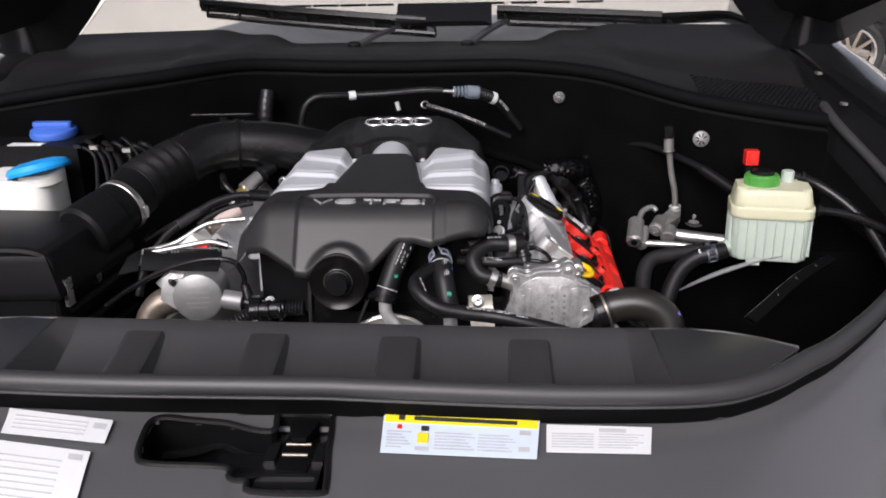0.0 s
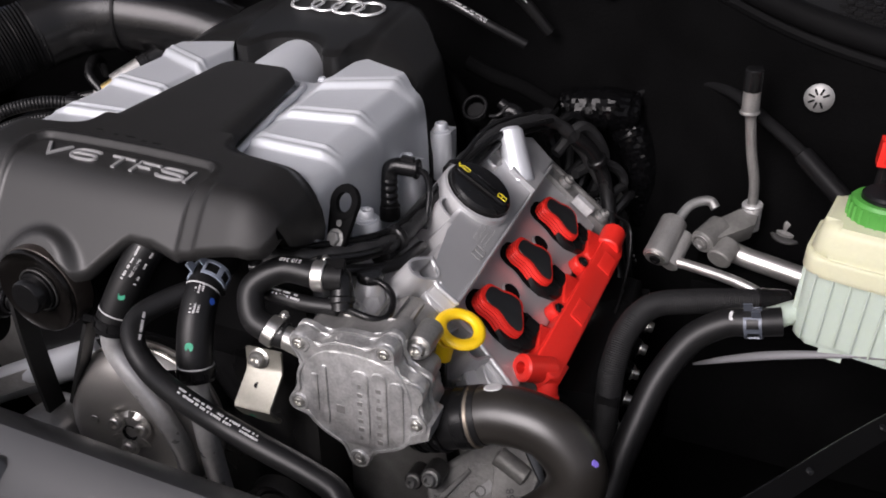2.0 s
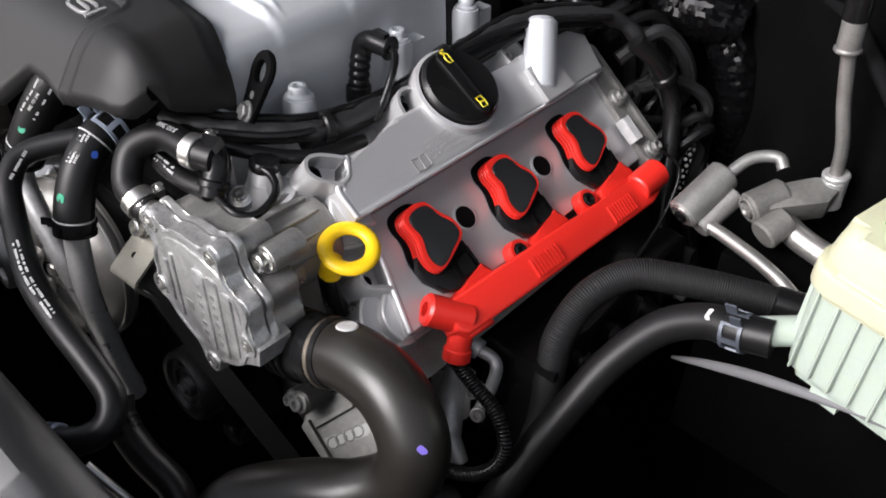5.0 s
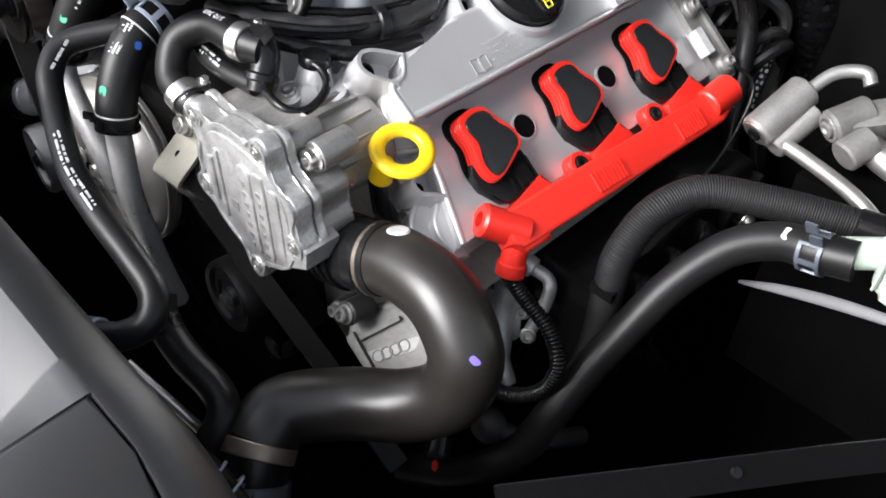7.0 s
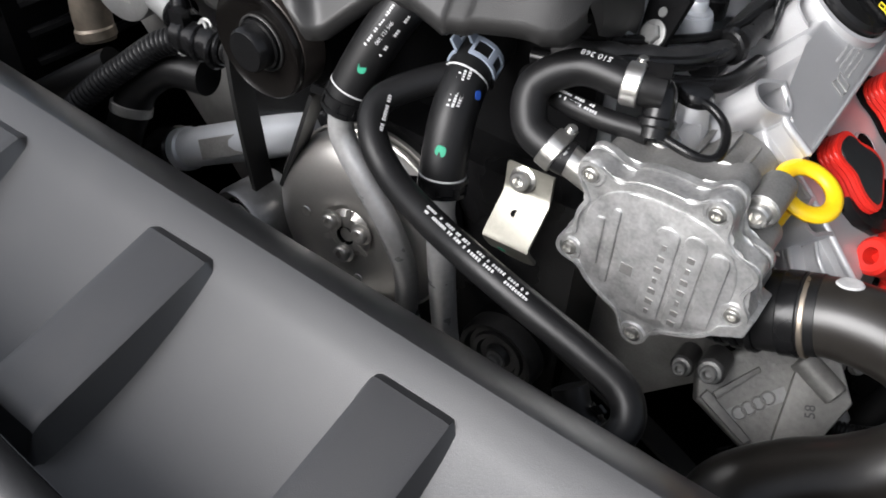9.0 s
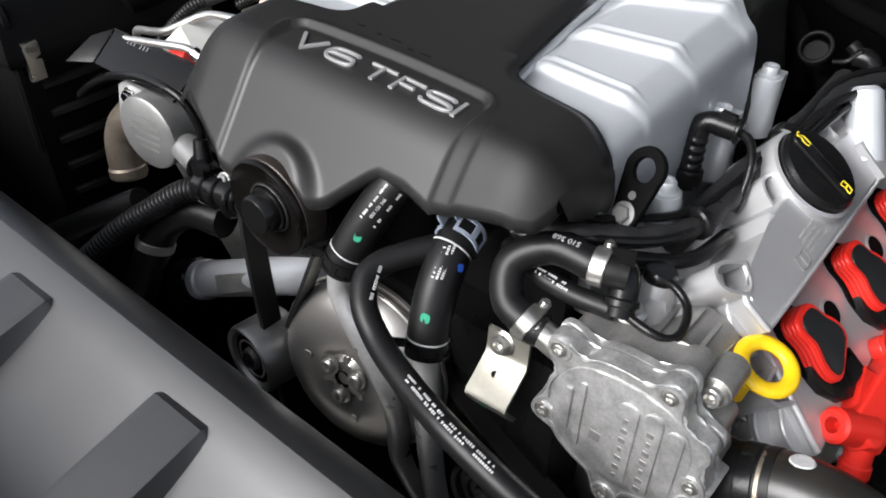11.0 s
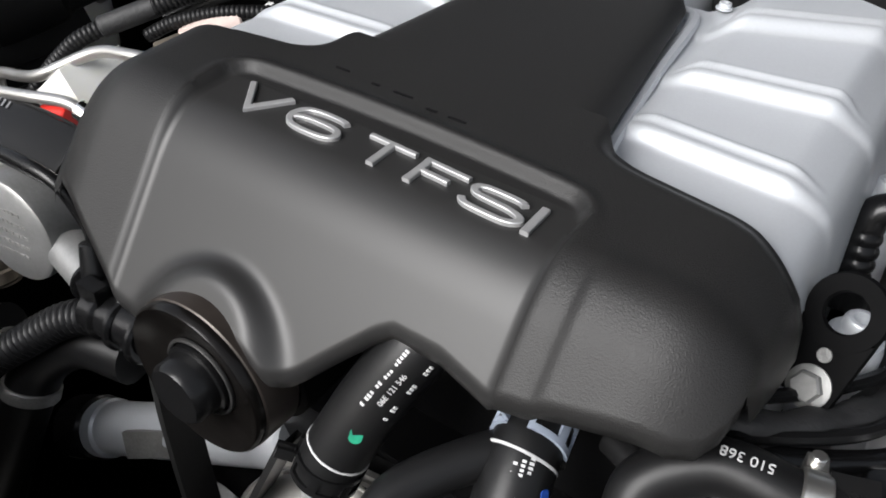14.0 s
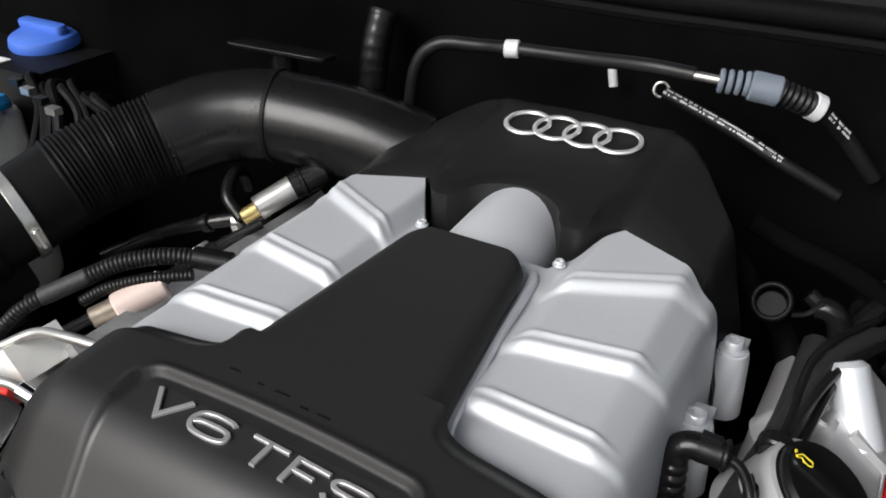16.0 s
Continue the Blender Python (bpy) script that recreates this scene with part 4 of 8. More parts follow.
for k in range(4):
    u = -0.037 + 0.0247 * k + 0.003
    part("ring", torus(BM(), basis((X0 + u, 1.507, rear_z(u, 1.507) + 0.0045 + 0.0005 * (k % 2)), (0, -0.13, 1), (1, 0, 0)), 0.0170, 0.0021, 48, 8, 0.8), RINGS, rear, "polished chrome ring")

# ---- valve cover with the filler cap ----
TILT_VC = radians(38)
VA, VN = Vector((math.cos(TILT_VC), 0, -math.sin(TILT_VC))), Vector((math.sin(TILT_VC), 0, math.cos(TILT_VC)))


def vc(a, y, h):
    return Vector((0.101, 0, 1.065)) + VA * a + Vector((0, y, 0)) + VN * h


VF = Matrix((VA, Vector((0, 1, 0)), VN)).transposed().to_4x4()
VF.translation = Vector((0.101, 0, 1.065))
val = thing("valve_cover", (0.10, 1.33, 0.95), "cast silver-grey aluminium valve cover on the engine's side", "valve cover")
upper = [(0.004, 1.193), (0.004, 1.472), (-0.030, 1.478), (-0.040, 1.462), (-0.040, 1.395), (-0.034, 1.375), (-0.034, 1.295), (-0.042, 1.290), (-0.042, 1.262), (-0.034, 1.255), (-0.034, 1.213), (-0.022, 1.205), (-0.018, 1.193)]
part("upper_deck", prism(BM(), upper[::-1], VF, -0.05, 0.0, 0.004, 1.0, 3), VCAST, val)
lower = [(0.085, 1.188), (0.082, 1.478), (0.004, 1.478), (0.004, 1.203), (0.021, 1.2042), (0.040, 1.2005), (0.0544, 1.1965), (0.072, 1.1915)]
part("coil_deck", prism(BM(), lower[::-1], VF, -0.05, -0.020, 0.003, 1.0, 2), VCAST, val)
flange = [(0.092, 1.186), (0.094, 1.49), (-0.050, 1.49), (-0.054, 1.20), (-0.035, 1.186), (-0.010, 1.170), (0.004, 1.172), (0.016, 1.192), (0.044, 1.190), (0.056, 1.172), (0.074, 1.168)]
part("flange", prism(BM(), flange[::-1], VF, -0.062, -0.044, 0.003), VCAST, val)
# stepped front nose with two bolt pockets
LOBES = (
    ([(-0.038, 1.215), (-0.0293, 1.1880), (-0.0230, 1.1800), (-0.0150, 1.1745), (-0.0060, 1.1725), (0.0040, 1.1755), (0.0120, 1.1850), (0.020, 1.208)], -0.0270),
    ([(-0.030, 1.215), (-0.0232, 1.1985), (-0.0180, 1.1920), (-0.0110, 1.1870), (-0.0030, 1.1860), (0.0040, 1.1895), (0.0090, 1.2000), (0.012, 1.212)], -0.0140),
    ([(0.036, 1.212), (0.0450, 1.1900), (0.0520, 1.1790), (0.0620, 1.1730), (0.0740, 1.1725), (0.0860, 1.1770), (0.094, 1.200)], -0.0390),
    ([(0.044, 1.212), (0.0540, 1.1935), (0.0630, 1.1850), (0.0740, 1.1820), (0.0850, 1.1850), (0.088, 1.205)], -0.0290))
for line, h in LOBES:
    part("nose_step", prism(BM(), line, VF, -0.058, h, 0.0026, 1.0, 3), VCAST, val)
for a, y in ((-0.046, 1.40),):
    f = VF @ Matrix.Translation((a, y, 0))
    boss = part("bolt_pocket", lathe(BM(), f, [(0.0135, -0.05), (0.0130, -0.008), (0.0115, -0.005), (0.0095, -0.005), (0.0085, -0.018), (0, -0.018)], 24), VCAST, val)
    bolt(val, f @ Vector((0, 0, -0.018)), VN, 0.0048, 0.006)
for y in (1.279, 1.369):
    f = VF @ Matrix.Translation((0.041, y, 0))
    part("well_rim", lathe(BM(), f, [(0.0102, -0.0203), (0.0098, -0.0190), (0.0086, -0.0186), (0.0084, -0.0215)], 24), VCAST, val)
    # flat dark disc painted for the shade inside the well
    part("plug_well_shade", lathe(BM(), f, [(0.0085, -0.0215), (0.0085, -0.0192), (0, -0.0192)], 20), DARK, val)
RIDGES = (
    ([(0.003, 1.2030), (0.021, 1.2044), (0.040, 1.2008), (0.0544, 1.1968), (0.072, 1.1918), (0.084, 1.1885)], -0.0200, 0.0026),
    ([(-0.0340, 1.2125), (-0.022, 1.2045), (-0.0185, 1.1935), (-0.006, 1.1928), (0.0035, 1.1932)], 0.0000, 0.0024),
    ([(0.0035, 1.1932), (0.0040, 1.215), (0.0040, 1.32), (0.0040, 1.46)], -0.0005, 0.0016),
    ([(-0.0293, 1.1885), (-0.0230, 1.1805), (-0.0150, 1.1750), (-0.0060, 1.1730), (0.0040, 1.1760), (0.0120, 1.1855), (0.019, 1.205)], -0.0270, 0.0020),
    ([(0.0450, 1.1905), (0.0520, 1.1795), (0.0620, 1.1735), (0.0740, 1.1730), (0.0860, 1.1775)], -0.0390, 0.0020),
    ([(0.0540, 1.1940), (0.0630, 1.1855), (0.0740, 1.1825), (0.0850, 1.1855)], -0.0290, 0.0018))
for line, h, r in RIDGES:
    part("ridge", tube(BM(), [VF @ Vector((p, q + 0.0006, h - 0.7 * r)) for p, q in line], r, 10, 6), VCAST, val)
# open bolt pockets with thin walls at the nose
POCKETS = (
    ([(-0.0340, 1.2100), (-0.0395, 1.2020), (-0.0440, 1.1935), (-0.0445, 1.1868), (-0.0405, 1.1826), (-0.0350, 1.1822), (-0.0290, 1.1855), (-0.0240, 1.1915), (-0.0185, 1.1980)], (-0.0365, 1.1905), 0.0010, 0.0055),
    ([(0.0310, 1.2050), (0.0315, 1.1920), (0.0340, 1.1835), (0.0390, 1.1812), (0.0445, 1.1832), (0.0480, 1.1895), (0.0540, 1.1975)], (0.0400, 1.1885), -0.0195, 0.0046),
    ([(-0.036, 1.300), (-0.049, 1.2985), (-0.057, 1.292), (-0.057, 1.282), (-0.049, 1.2765), (-0.036, 1.275)], (-0.0485, 1.287), -0.004, 0.0046))
for ring, (ca_, cy_), top, rb_ in POCKETS:
    path = [VF @ Vector((p, q, top - 0.024)) for p, q in ring]
    part("pocket_wall", strap(path, 0.048, 0.0024, VN), VCAST, val)
    part("pocket_floor", prism(BM(), ring[::-1], VF, top - 0.040, top - 0.017), VCAST, val)
    # dark disc round the bolt colours in the pocket's shade
    part("bolt_well_shade", lathe(BM(), VF @ Matrix.Translation((ca_, cy_, top)), [(rb_ * 1.35, -0.0175), (rb_ * 1.3, -0.0166), (0, -0.0166)], 20), DARK, val)
    bolt(val, VF @ Vector((ca_, cy_, top - 0.0168)), VN, rb_, 0.006, BLACK)
# neck that carries the cap
cf = VF @ Matrix.Translation((-0.0375, 1.323, -0.003)) @ Matrix.Rotation(radians(-6), 4, "Y")
part("filler_neck", lathe(BM(), cf, [(0.036, -0.04), (0.0345, 0.0), (0.034, 0.006), (0.0315, 0.007), (0.030, 0.002)], 40), VCAST, val)
cap = thing("oil_filler_cap", cf @ Vector((0, 0, 0.004)), "black plastic oil filler cap with yellow symbols and a grip bar", "cap")
part("disc", lathe(BM(), cf, [(0.029, 0.003), (0.0305, 0.005), (0.0305, 0.011), (0.0285, 0.0135), (0.0, 0.0135)], 40), BLACK, cap)
gb = cf @ Matrix.Rotation(radians(91), 4, "Z")
part("grip", prism(BM(), rounded(0.012, 0.056, 0.005, 4), gb, 0.0125, 0.0165, 0.002), BLACK, cap)
# printed outlines: a can with a drop, and an open book


def outline_mark(parent, name, points, fr, material, r=0.00045, label=""):
    path = [fr @ Vector((x, y, 0)) for x, y in points + points[:2]]
    return part(name, sweep(BM(), path, r, 5), material, parent, label)


can = gb @ Matrix.Translation((0, 0.0205, 0.0167)) @ Matrix.Rotation(radians(90), 4, "Z")
outline_mark(cap, "oil_can_mark", [(-0.004, -0.0032), (0.003, -0.0032), (0.0065, 0.0012), (0.0058, 0.0018), (0.003, -0.0002), (0.0015, 0.0012), (-0.002, 0.0012), (-0.004, -0.0002)], can, INKY, label="yellow printed oil can symbol")
outline_mark(cap, "oil_drop", [(0.0072, -0.0005), (0.0078, -0.0018), (0.0072, -0.0024), (0.0066, -0.0018)], can, INKY)
book = gb @ Matrix.Translation((0, -0.0195, 0.0167)) @ Matrix.Rotation(radians(90), 4, "Z")
for s in (-1, 1):
    outline_mark(cap, "book_mark", [(s * 0.0003, -0.003), (s * 0.0042, -0.0023), (s * 0.0042, 0.0030), (s * 0.0003, 0.0023)], book, INKY, label="yellow printed book page")
bookf = VF @ Matrix.Translation((-0.006, 1.260, 0.0003)) @ Matrix.Rotation(radians(90), 4, "Z")
for s in (-1, 1):
    outline_mark(val, "cast_book_mark", [(s * 0.0004, -0.0055), (s * 0.0068, -0.0045), (s * 0.0068, 0.0050), (s * 0.0004, 0.0040)], bookf, CASTD, 0.00040)
trng = random.Random(31)
for k in range(4):
    q = 1.271
    while q < 1.305 - 0.004 * (k % 2):
        w = trng.uniform(0.0012, 0.0034)
        part("engraved_character", box(BM(), (-0.017 + 0.0040 * k, q + w / 2, 0.0001), (0.0015, w, 0.0003), VF), CAST, val)
        q += w + 0.0011
# breather neck
na, nb_ = Vector((0.0905, 1.4000, 1.064)), Vector((0.0670, 1.4270, 1.1100))
part("breather_stub", rod(BM(), na, nb_, 0.0140, 0.0128, 32, 0.3), SILVER, val)
part("breather_base", box(BM(), (-0.012, 1.408, 0.0005), (0.030, 0.034, 0.010), VF, 0.004), VCAST, val)
# rear rail of the cover with screws
railf = VF @ Matrix.Translation((0.041, 1.484, -0.014))
part("rear_rail", prism(BM(), [(-0.070, -0.006), (-0.066, 0.008), (0.040, 0.010), (0.052, 0.004), (0.054, -0.012), (0.040, -0.016), (-0.060, -0.012)], railf, -0.020, 0.0, 0.003), CASTD, val, "dull grey cast rear rail")
part("rail_ridge", box(BM(), (-0.012, 0.006, 0.001), (0.096, 0.004, 0.004), railf, 0.001), CASTD, val)
for a in (-0.058, -0.012, 0.040):
    part("rail_boss", lathe(BM(), railf @ Matrix.Translation((a, -0.004, 0)), [(0.0085, -0.004), (0.008, 0.003), (0.0068, 0.0042), (0, 0.0042)], 24), CASTD, val)
    bolt(val, railf @ Vector((a, -0.004, 0.004)), VN, 0.0050, 0.005, CASTD)
part("pale_clip", box(BM(), (0.016, -0.016, 0.002), (0.022, 0.008, 0.010), railf, 0.0015), INKW, val, "pale plastic cable clip")
mp = Vector((0.1092, 1.1850, 0.9920))
part("rubber_mount", lathe(BM(), basis(mp, (0.1, -1, 0.35)), [(0.0, 0.0), (0.0085, 0.0), (0.0095, -0.0015), (0.0125, -0.002), (0.0165, -0.005), (0.0185, -0.010), (0.0185, -0.030), (0, -0.030)], 32), BLACK, val, "black rubber mount")
bolt(val, mp, (0.1, -1, 0.35), 0.0062, 0.0055)

# ignition coils: ribbed red body, black top and plug
COILS = (1.243, 1.328, 1.417)
WAVY = [(-0.0245, -0.004), (-0.0235, -0.012), (-0.0205, -0.0172), (-0.014, -0.0186), (-0.007, -0.0174), (-0.001, -0.0180), (0.006, -0.0206), (0.013, -0.0216), (0.020, -0.0198), (0.0236, -0.0155), (0.0225, -0.008), (0.0190, 0.001), (0.0150, 0.010), (0.0110, 0.0168), (0.0060, 0.0186), (0.000, 0.0180), (-0.006, 0.0148), (-0.012, 0.0102), (-0.018, 0.0080), (-0.0230, 0.0045)]


def coil_outline(grow=0.0):
    """The coil's wavy outline, grown outwards."""
    pts = [(p.x, p.y) for p in spline([(x, y, 0) for x, y in WAVY], 3, True)]
    return [(x + grow * x / math.hypot(x, y), y + grow * y / math.hypot(x, y)) for x, y in pts]


for k, y in enumerate(COILS):
    ak = 0.039 + 0.0017 * k
    f = VF @ Matrix.Translation((ak, y - 0.001, -0.021)) @ Matrix.Scale(0.72, 4, (0, 0, 1))
    co = thing("ignition_coil", f @ Vector((0, 0, 0)), "red ribbed ignition coil with a black top, in the valve cover", "ignition coil", "ignition coils in a row")
    # offset dark base also paints the shade of the recess beside the coil
    gk = f @ Matrix.Translation((-0.0022, -0.0018, 0))
    part("gasket", prism(BM(), coil_outline(0.0022), gk, 0.0, 0.0040, 0.0015), DARK, co, "black rubber base that also stands for the shaded recess")
    part("core", prism(BM(), coil_outline(-0.0010), f, 0.003, 0.0205), RED, co)
    for r in range(4):
        part("red_rib", prism(BM(), coil_outline(0.0004 - 0.0002 * r), f, 0.0042 + 0.0042 * r, 0.0042 + 0.0042 * r + 0.0034, 0.0011, 1.0, 2), RED, co)
    rim = BM()
    inner, outer = [(x * 0.98 + 0.0006, v * 0.95 + 0.0007) for x, v in coil_outline(-0.0028)], coil_outline(-0.0010)
    n = len(outer)
    rings = [[rim.verts.new(f @ Vector((x, v, h))) for x, v in line] for line, h in ((outer, 0.0195), (outer, 0.0215), (inner, 0.0215), (inner, 0.0195))]
    for a, b in zip(rings, rings[1:]):
        for i in range(n):
            rim.faces.new((a[i], a[(i + 1) % n], b[(i + 1) % n], b[i]))
    part("red_rim", rim, RED, co)
    part("top_panel", prism(BM(), [(x * 0.97 + 0.0006, v * 0.93 + 0.0007) for x, v in coil_outline(-0.0030)], f, 0.0190, 0.0219, 0.0006), COILB, co, "black top panel")
    pf = VF @ Matrix.Translation((ak, y - 0.001, 0))
    body = [(0.006, -0.0215), (0.013, -0.0255), (0.023, -0.0245), (0.037, -0.0150), (0.041, -0.006), (0.039, 0.006), (0.031, 0.0200), (0.0140, 0.0190)]
    plug = part("plug", prism(BM(), body, pf, -0.022, -0.0125, 0.0018), BLACK, co)
    part("plug_latch", box(BM(), (0.029, 0.0075, -0.0115), (0.013, 0.011, 0.004), pf, 0.001), BLACK, plug)
    for s in (-0.003, 0.0165):
        part("plug_rib", box(BM(), (0.027, s, -0.0118), (0.016, 0.0022, 0.003), pf, 0.0006), BLACK, plug)

# red cable channel along the coils
duct = thing("cable_duct", vc(0.10, 1.33, -0.03), "red plastic cable duct linking the ignition coils", "cable duct")
df = VF @ Matrix.Translation((0.098, 1.34, -0.012)) @ Matrix.Rotation(radians(-2.5), 4, "Z")
bar = [(-0.012, -0.130), (0.008, -0.130), (0.0145, -0.124), (0.0145, 0.095), (0.010, 0.110), (-0.008, 0.113), (-0.011, 0.09)]
part("bar", prism(BM(), bar, df, -0.010, 0.008, 0.003, 1.0, 3), RED, duct)
for y in COILS:
    web = [(0.082, -0.018), (0.079, -0.001), (0.0763, 0.0094), (0.0735, 0.0203), (0.0860, 0.0228), (0.093, 0.031), (0.093, -0.022)]
    part("branch", prism(BM(), [(p, y - 0.003 + q) for p, q in web[::-1]], VF, -0.024, -0.0085, 0.002), RED, duct)
for y in (1.295, 1.380):
    tabf = VF @ Matrix.Translation((0.083, y, -0.014))
    part("tab", prism(BM(), rounded(0.026, 0.017, 0.008, 5, 0.004, 0), tabf, -0.006, 0.003, 0.001), RED, duct)
    part("tab_ring", lathe(BM(), tabf, [(0.0085, 0.0), (0.0085, 0.0055), (0.006, 0.0055), (0.0055, 0.003)], 24), RED, duct)
    bolt(duct, tabf @ Vector((0, 0, 0.003)), VN, 0.0052, 0.004, BLACK)
for g, y0 in enumerate((1.292, 1.386)):
    for k in range(9):
        part("grip_rib", box(BM(), (0.003, y0 - 1.34 + 0.0035 * k, 0.0085), (0.014, 0.0017, 0.002), df, 0.0005), RED, duct)
part("front_body", prism(BM(), [(0.090, 1.214), (0.100, 1.210), (0.110, 1.216), (0.112, 1.240), (0.088, 1.240)], VF, -0.020, -0.0055, 0.004, 1.0, 3), RED, duct)
a, b = vc(0.0762, 1.2030, -0.0125), vc(0.100, 1.2275, -0.0125)
part("end_sleeve", collar(BM(), a, b, 0.0112, 0.0050), RED, duct)
part("sleeve_plug", rod(BM(), a + (b - a) * 0.35, b, 0.0053), DARK, duct)
part("rear_sleeve", rod(BM(), vc(0.100, 1.430, -0.010), vc(0.0985, 1.460, -0.006), 0.0125), RED, duct)
ca, cb = vc(0.1015, 1.2200, -0.015), Vector((0.1752, 1.2110, 0.9690))
part("outlet", rod(BM(), ca, cb, 0.0086), RED, duct)
part("outlet_collar", rod(BM(), cb + (ca - cb) * 0.42, cb, 0.0098), RED, duct)
cor = thing("corrugated_cable", (0.22, 1.2, 0.90), "black corrugated cable sleeve below the red duct", "cable sleeve")
part("sleeve", ribbed(BM(), [cb + (ca - cb) * 0.2, cb, (0.1885, 1.213, 0.9555), (0.2091, 1.214, 0.9430), (0.2216, 1.210, 0.9320), (0.2262, 1.206, 0.9215), (0.2235, 1.200, 0.9060), (0.2125, 1.196, 0.8914), (0.1980, 1.192, 0.8823), (0.182, 1.190, 0.878)], 0.0056, 0.0026, 0.14), BLACK, cor)

# dipstick
dip = thing("oil_dipstick", (0.10, 1.174, 1.0), "bright yellow plastic ring handle of the oil dipstick", "dipstick")
rf = basis((0.1116, 1.1778, 1.0510), (0.30, -0.12, 0.95), (1, 0.3, -0.3))
part("ring", torus(BM(), rf, 0.0152, 0.0049, 40, 12, 0.75), YELLOW, dip)
part("stem", rod(BM(), (0.1035, 1.1705, 1.0420), (0.0995, 1.1700, 1.0270), 0.0066, 0.0078), YELLOW, dip)
part("guide_tube", tube(BM(), [(0.099, 1.1675, 1.029), (0.099, 1.172, 0.99), (0.11, 1.18, 0.9)], 0.006, 12), BLACK, dip)

# ---- front of the engine: pump, pulleys, brackets ----
pump = thing("vacuum_pump", (0.062, 1.11, 0.97), "cast aluminium vacuum pump with a ribbed bolted cover", "vacuum pump")
PB = [(0.0234, 1.0708), (0.0883, 1.0796), (0.1111, 1.0252), (0.0655, 0.9775), (0.0186, 1.0165)]
pf = basis((0.066, 1.0960, 1.033), (0, -1, 0), (1, 0, 0))
radius = []
for k in range(144):
    a = 2 * math.pi * k / 144
    c, s = math.cos(a), math.sin(a)
    r = 0.0475 + 0.0008 * math.sin(7 * a)
    for bx, bz in PB + [(0.1085, 1.052)]:
        px, pz = bx - 0.066, bz - 1.033
        along, off = px * c + pz * s, px * s - pz * c
        if along > 0 and abs(off) < 0.0092:
            r = max(r, along + math.sqrt(0.0092 ** 2 - off * off))
    radius.append(r)
for _ in range(3):
    radius = [(radius[k - 1] + 2 * radius[k] + radius[(k + 1) % 144]) / 4 for k in range(144)]
outline = [(radius[k] * math.cos(2 * math.pi * k / 144), radius[k] * math.sin(2 * math.pi * k / 144)) for k in range(144)]
part("cover", prism(BM(), outline, pf, -0.011, 0.0, 0.0016, 1.0, 3), PUMPM, pump)
part("flange", prism(BM(), [(x * 1.012, y * 1.012) for x, y in outline], pf, -0.0175, -0.0125, 0.001), PUMPM, pump)
part("body", prism(BM(), [(x * 0.93, y * 0.93) for x, y in outline], pf, -0.040, -0.0095, 0.002), CASTD, pump)
part("raised_face", prism(BM(), [(x * 0.86, y * 0.86 - 0.002) for x, y in rounded(0.098, 0.096, 0.036, 8)], pf, -0.002, 0.0010, 0.0008, 0.98), PUMPM, pump)
rim = BM()
lines = [[(x * k, y * k) for x, y in outline] for k in (0.992, 0.985, 0.945, 0.935)]
rings = [[rim.verts.new(pf @ Vector((x, y, h))) for x, y in line] for line, h in zip(lines, (-0.001, 0.0018, 0.0018, -0.001))]
for a, b in zip(rings, rings[1:]):
    for k in range(144):
        rim.faces.new((a[k], a[(k + 1) % 144], b[(k + 1) % 144], b[k]))
part("cover_rim", rim, PUMPM, pump)
for x, w, l, zc in ((-0.0325, 0.0050, 0.034, -0.002), (-0.0245, 0.0045, 0.052, -0.002), (0.0035, 0.0125, 0.066, -0.006), (0.0180, 0.0115, 0.066, -0.004), (0.0310, 0.0100, 0.052, -0.001)):
    part("rib", prism(BM(), rounded(w, l, w * 0.4, 4, x, zc), pf, 0.0005, 0.0026, 0.0009), PUMPM, pump)
for k, (x, z) in enumerate(PB):
    part("screw_boss", lathe(BM(), basis((x, 1.0965, z), (0, -1, 0)), [(0.0082, -0.004), (0.0080, 0.0008), (0.0072, 0.0018), (0.0056, 0.0018), (0.0052, 0.0006), (0, 0.0006)], 24), PUMPM, pump)
    bolt(pump, (x, 1.0960, z), (0, -1, 0), 0.0040, 0.0030, washer=False)
for k in range(14):
    part("cast_mark", box(BM(), (0.0035 if k < 7 else 0.018, -0.032 + 0.0078 * (k % 7), 0.0027), (0.0040 if k % 3 else 0.0024, 0.0034, 0.0006), pf, 0.0002), CASTD, pump)
part("part_plate", box(BM(), (-0.013, -0.012, 0.0011), (0.007, 0.007, 0.0006), pf, 0.0002), CASTD, pump)
part("ear", prism(BM(), [(0.038, -0.030), (0.054, -0.020), (0.056, -0.006), (0.046, -0.002), (0.038, -0.012)], pf, -0.024, 0.0006, 0.002), PUMPM, pump)
part("side_lug", rod(BM(), (0.1014, 1.122, 1.0695), (0.1014, 1.148, 1.0695), 0.0092), CASTD, pump)
bolt(pump, (0.1014, 1.1225, 1.0695), (0, -1, 0.1), 0.0062, 0.007)
part("nozzle", rod(BM(), (0.026, 1.107, 1.056), (0.001, 1.1045, 1.0665), 0.0085), STEEL, pump, "bright metal hose nozzle")
part("rear_drum", rod(BM(), (0.062, 1.122, 1.036), (0.073, 1.190, 1.038), 0.030, 0.027, 36), CASTD, pump)
for k in range(5):
    a = 0.25 + 0.42 * k
    part("drum_web", box(BM(), (0.066 + 0.030 * math.cos(a), 1.150, 1.0365 + 0.030 * math.sin(a)), (0.003, 0.060, 0.003), None, 0.0008), CASTD, pump)
part("drum_lug", rod(BM(), (0.086, 1.152, 1.041), (0.0945, 1.1430, 1.0345), 0.009), CASTD, pump)
bolt(pump, (0.0945, 1.1430, 1.0345), (0.5, -0.5, -0.6), 0.006, 0.006)

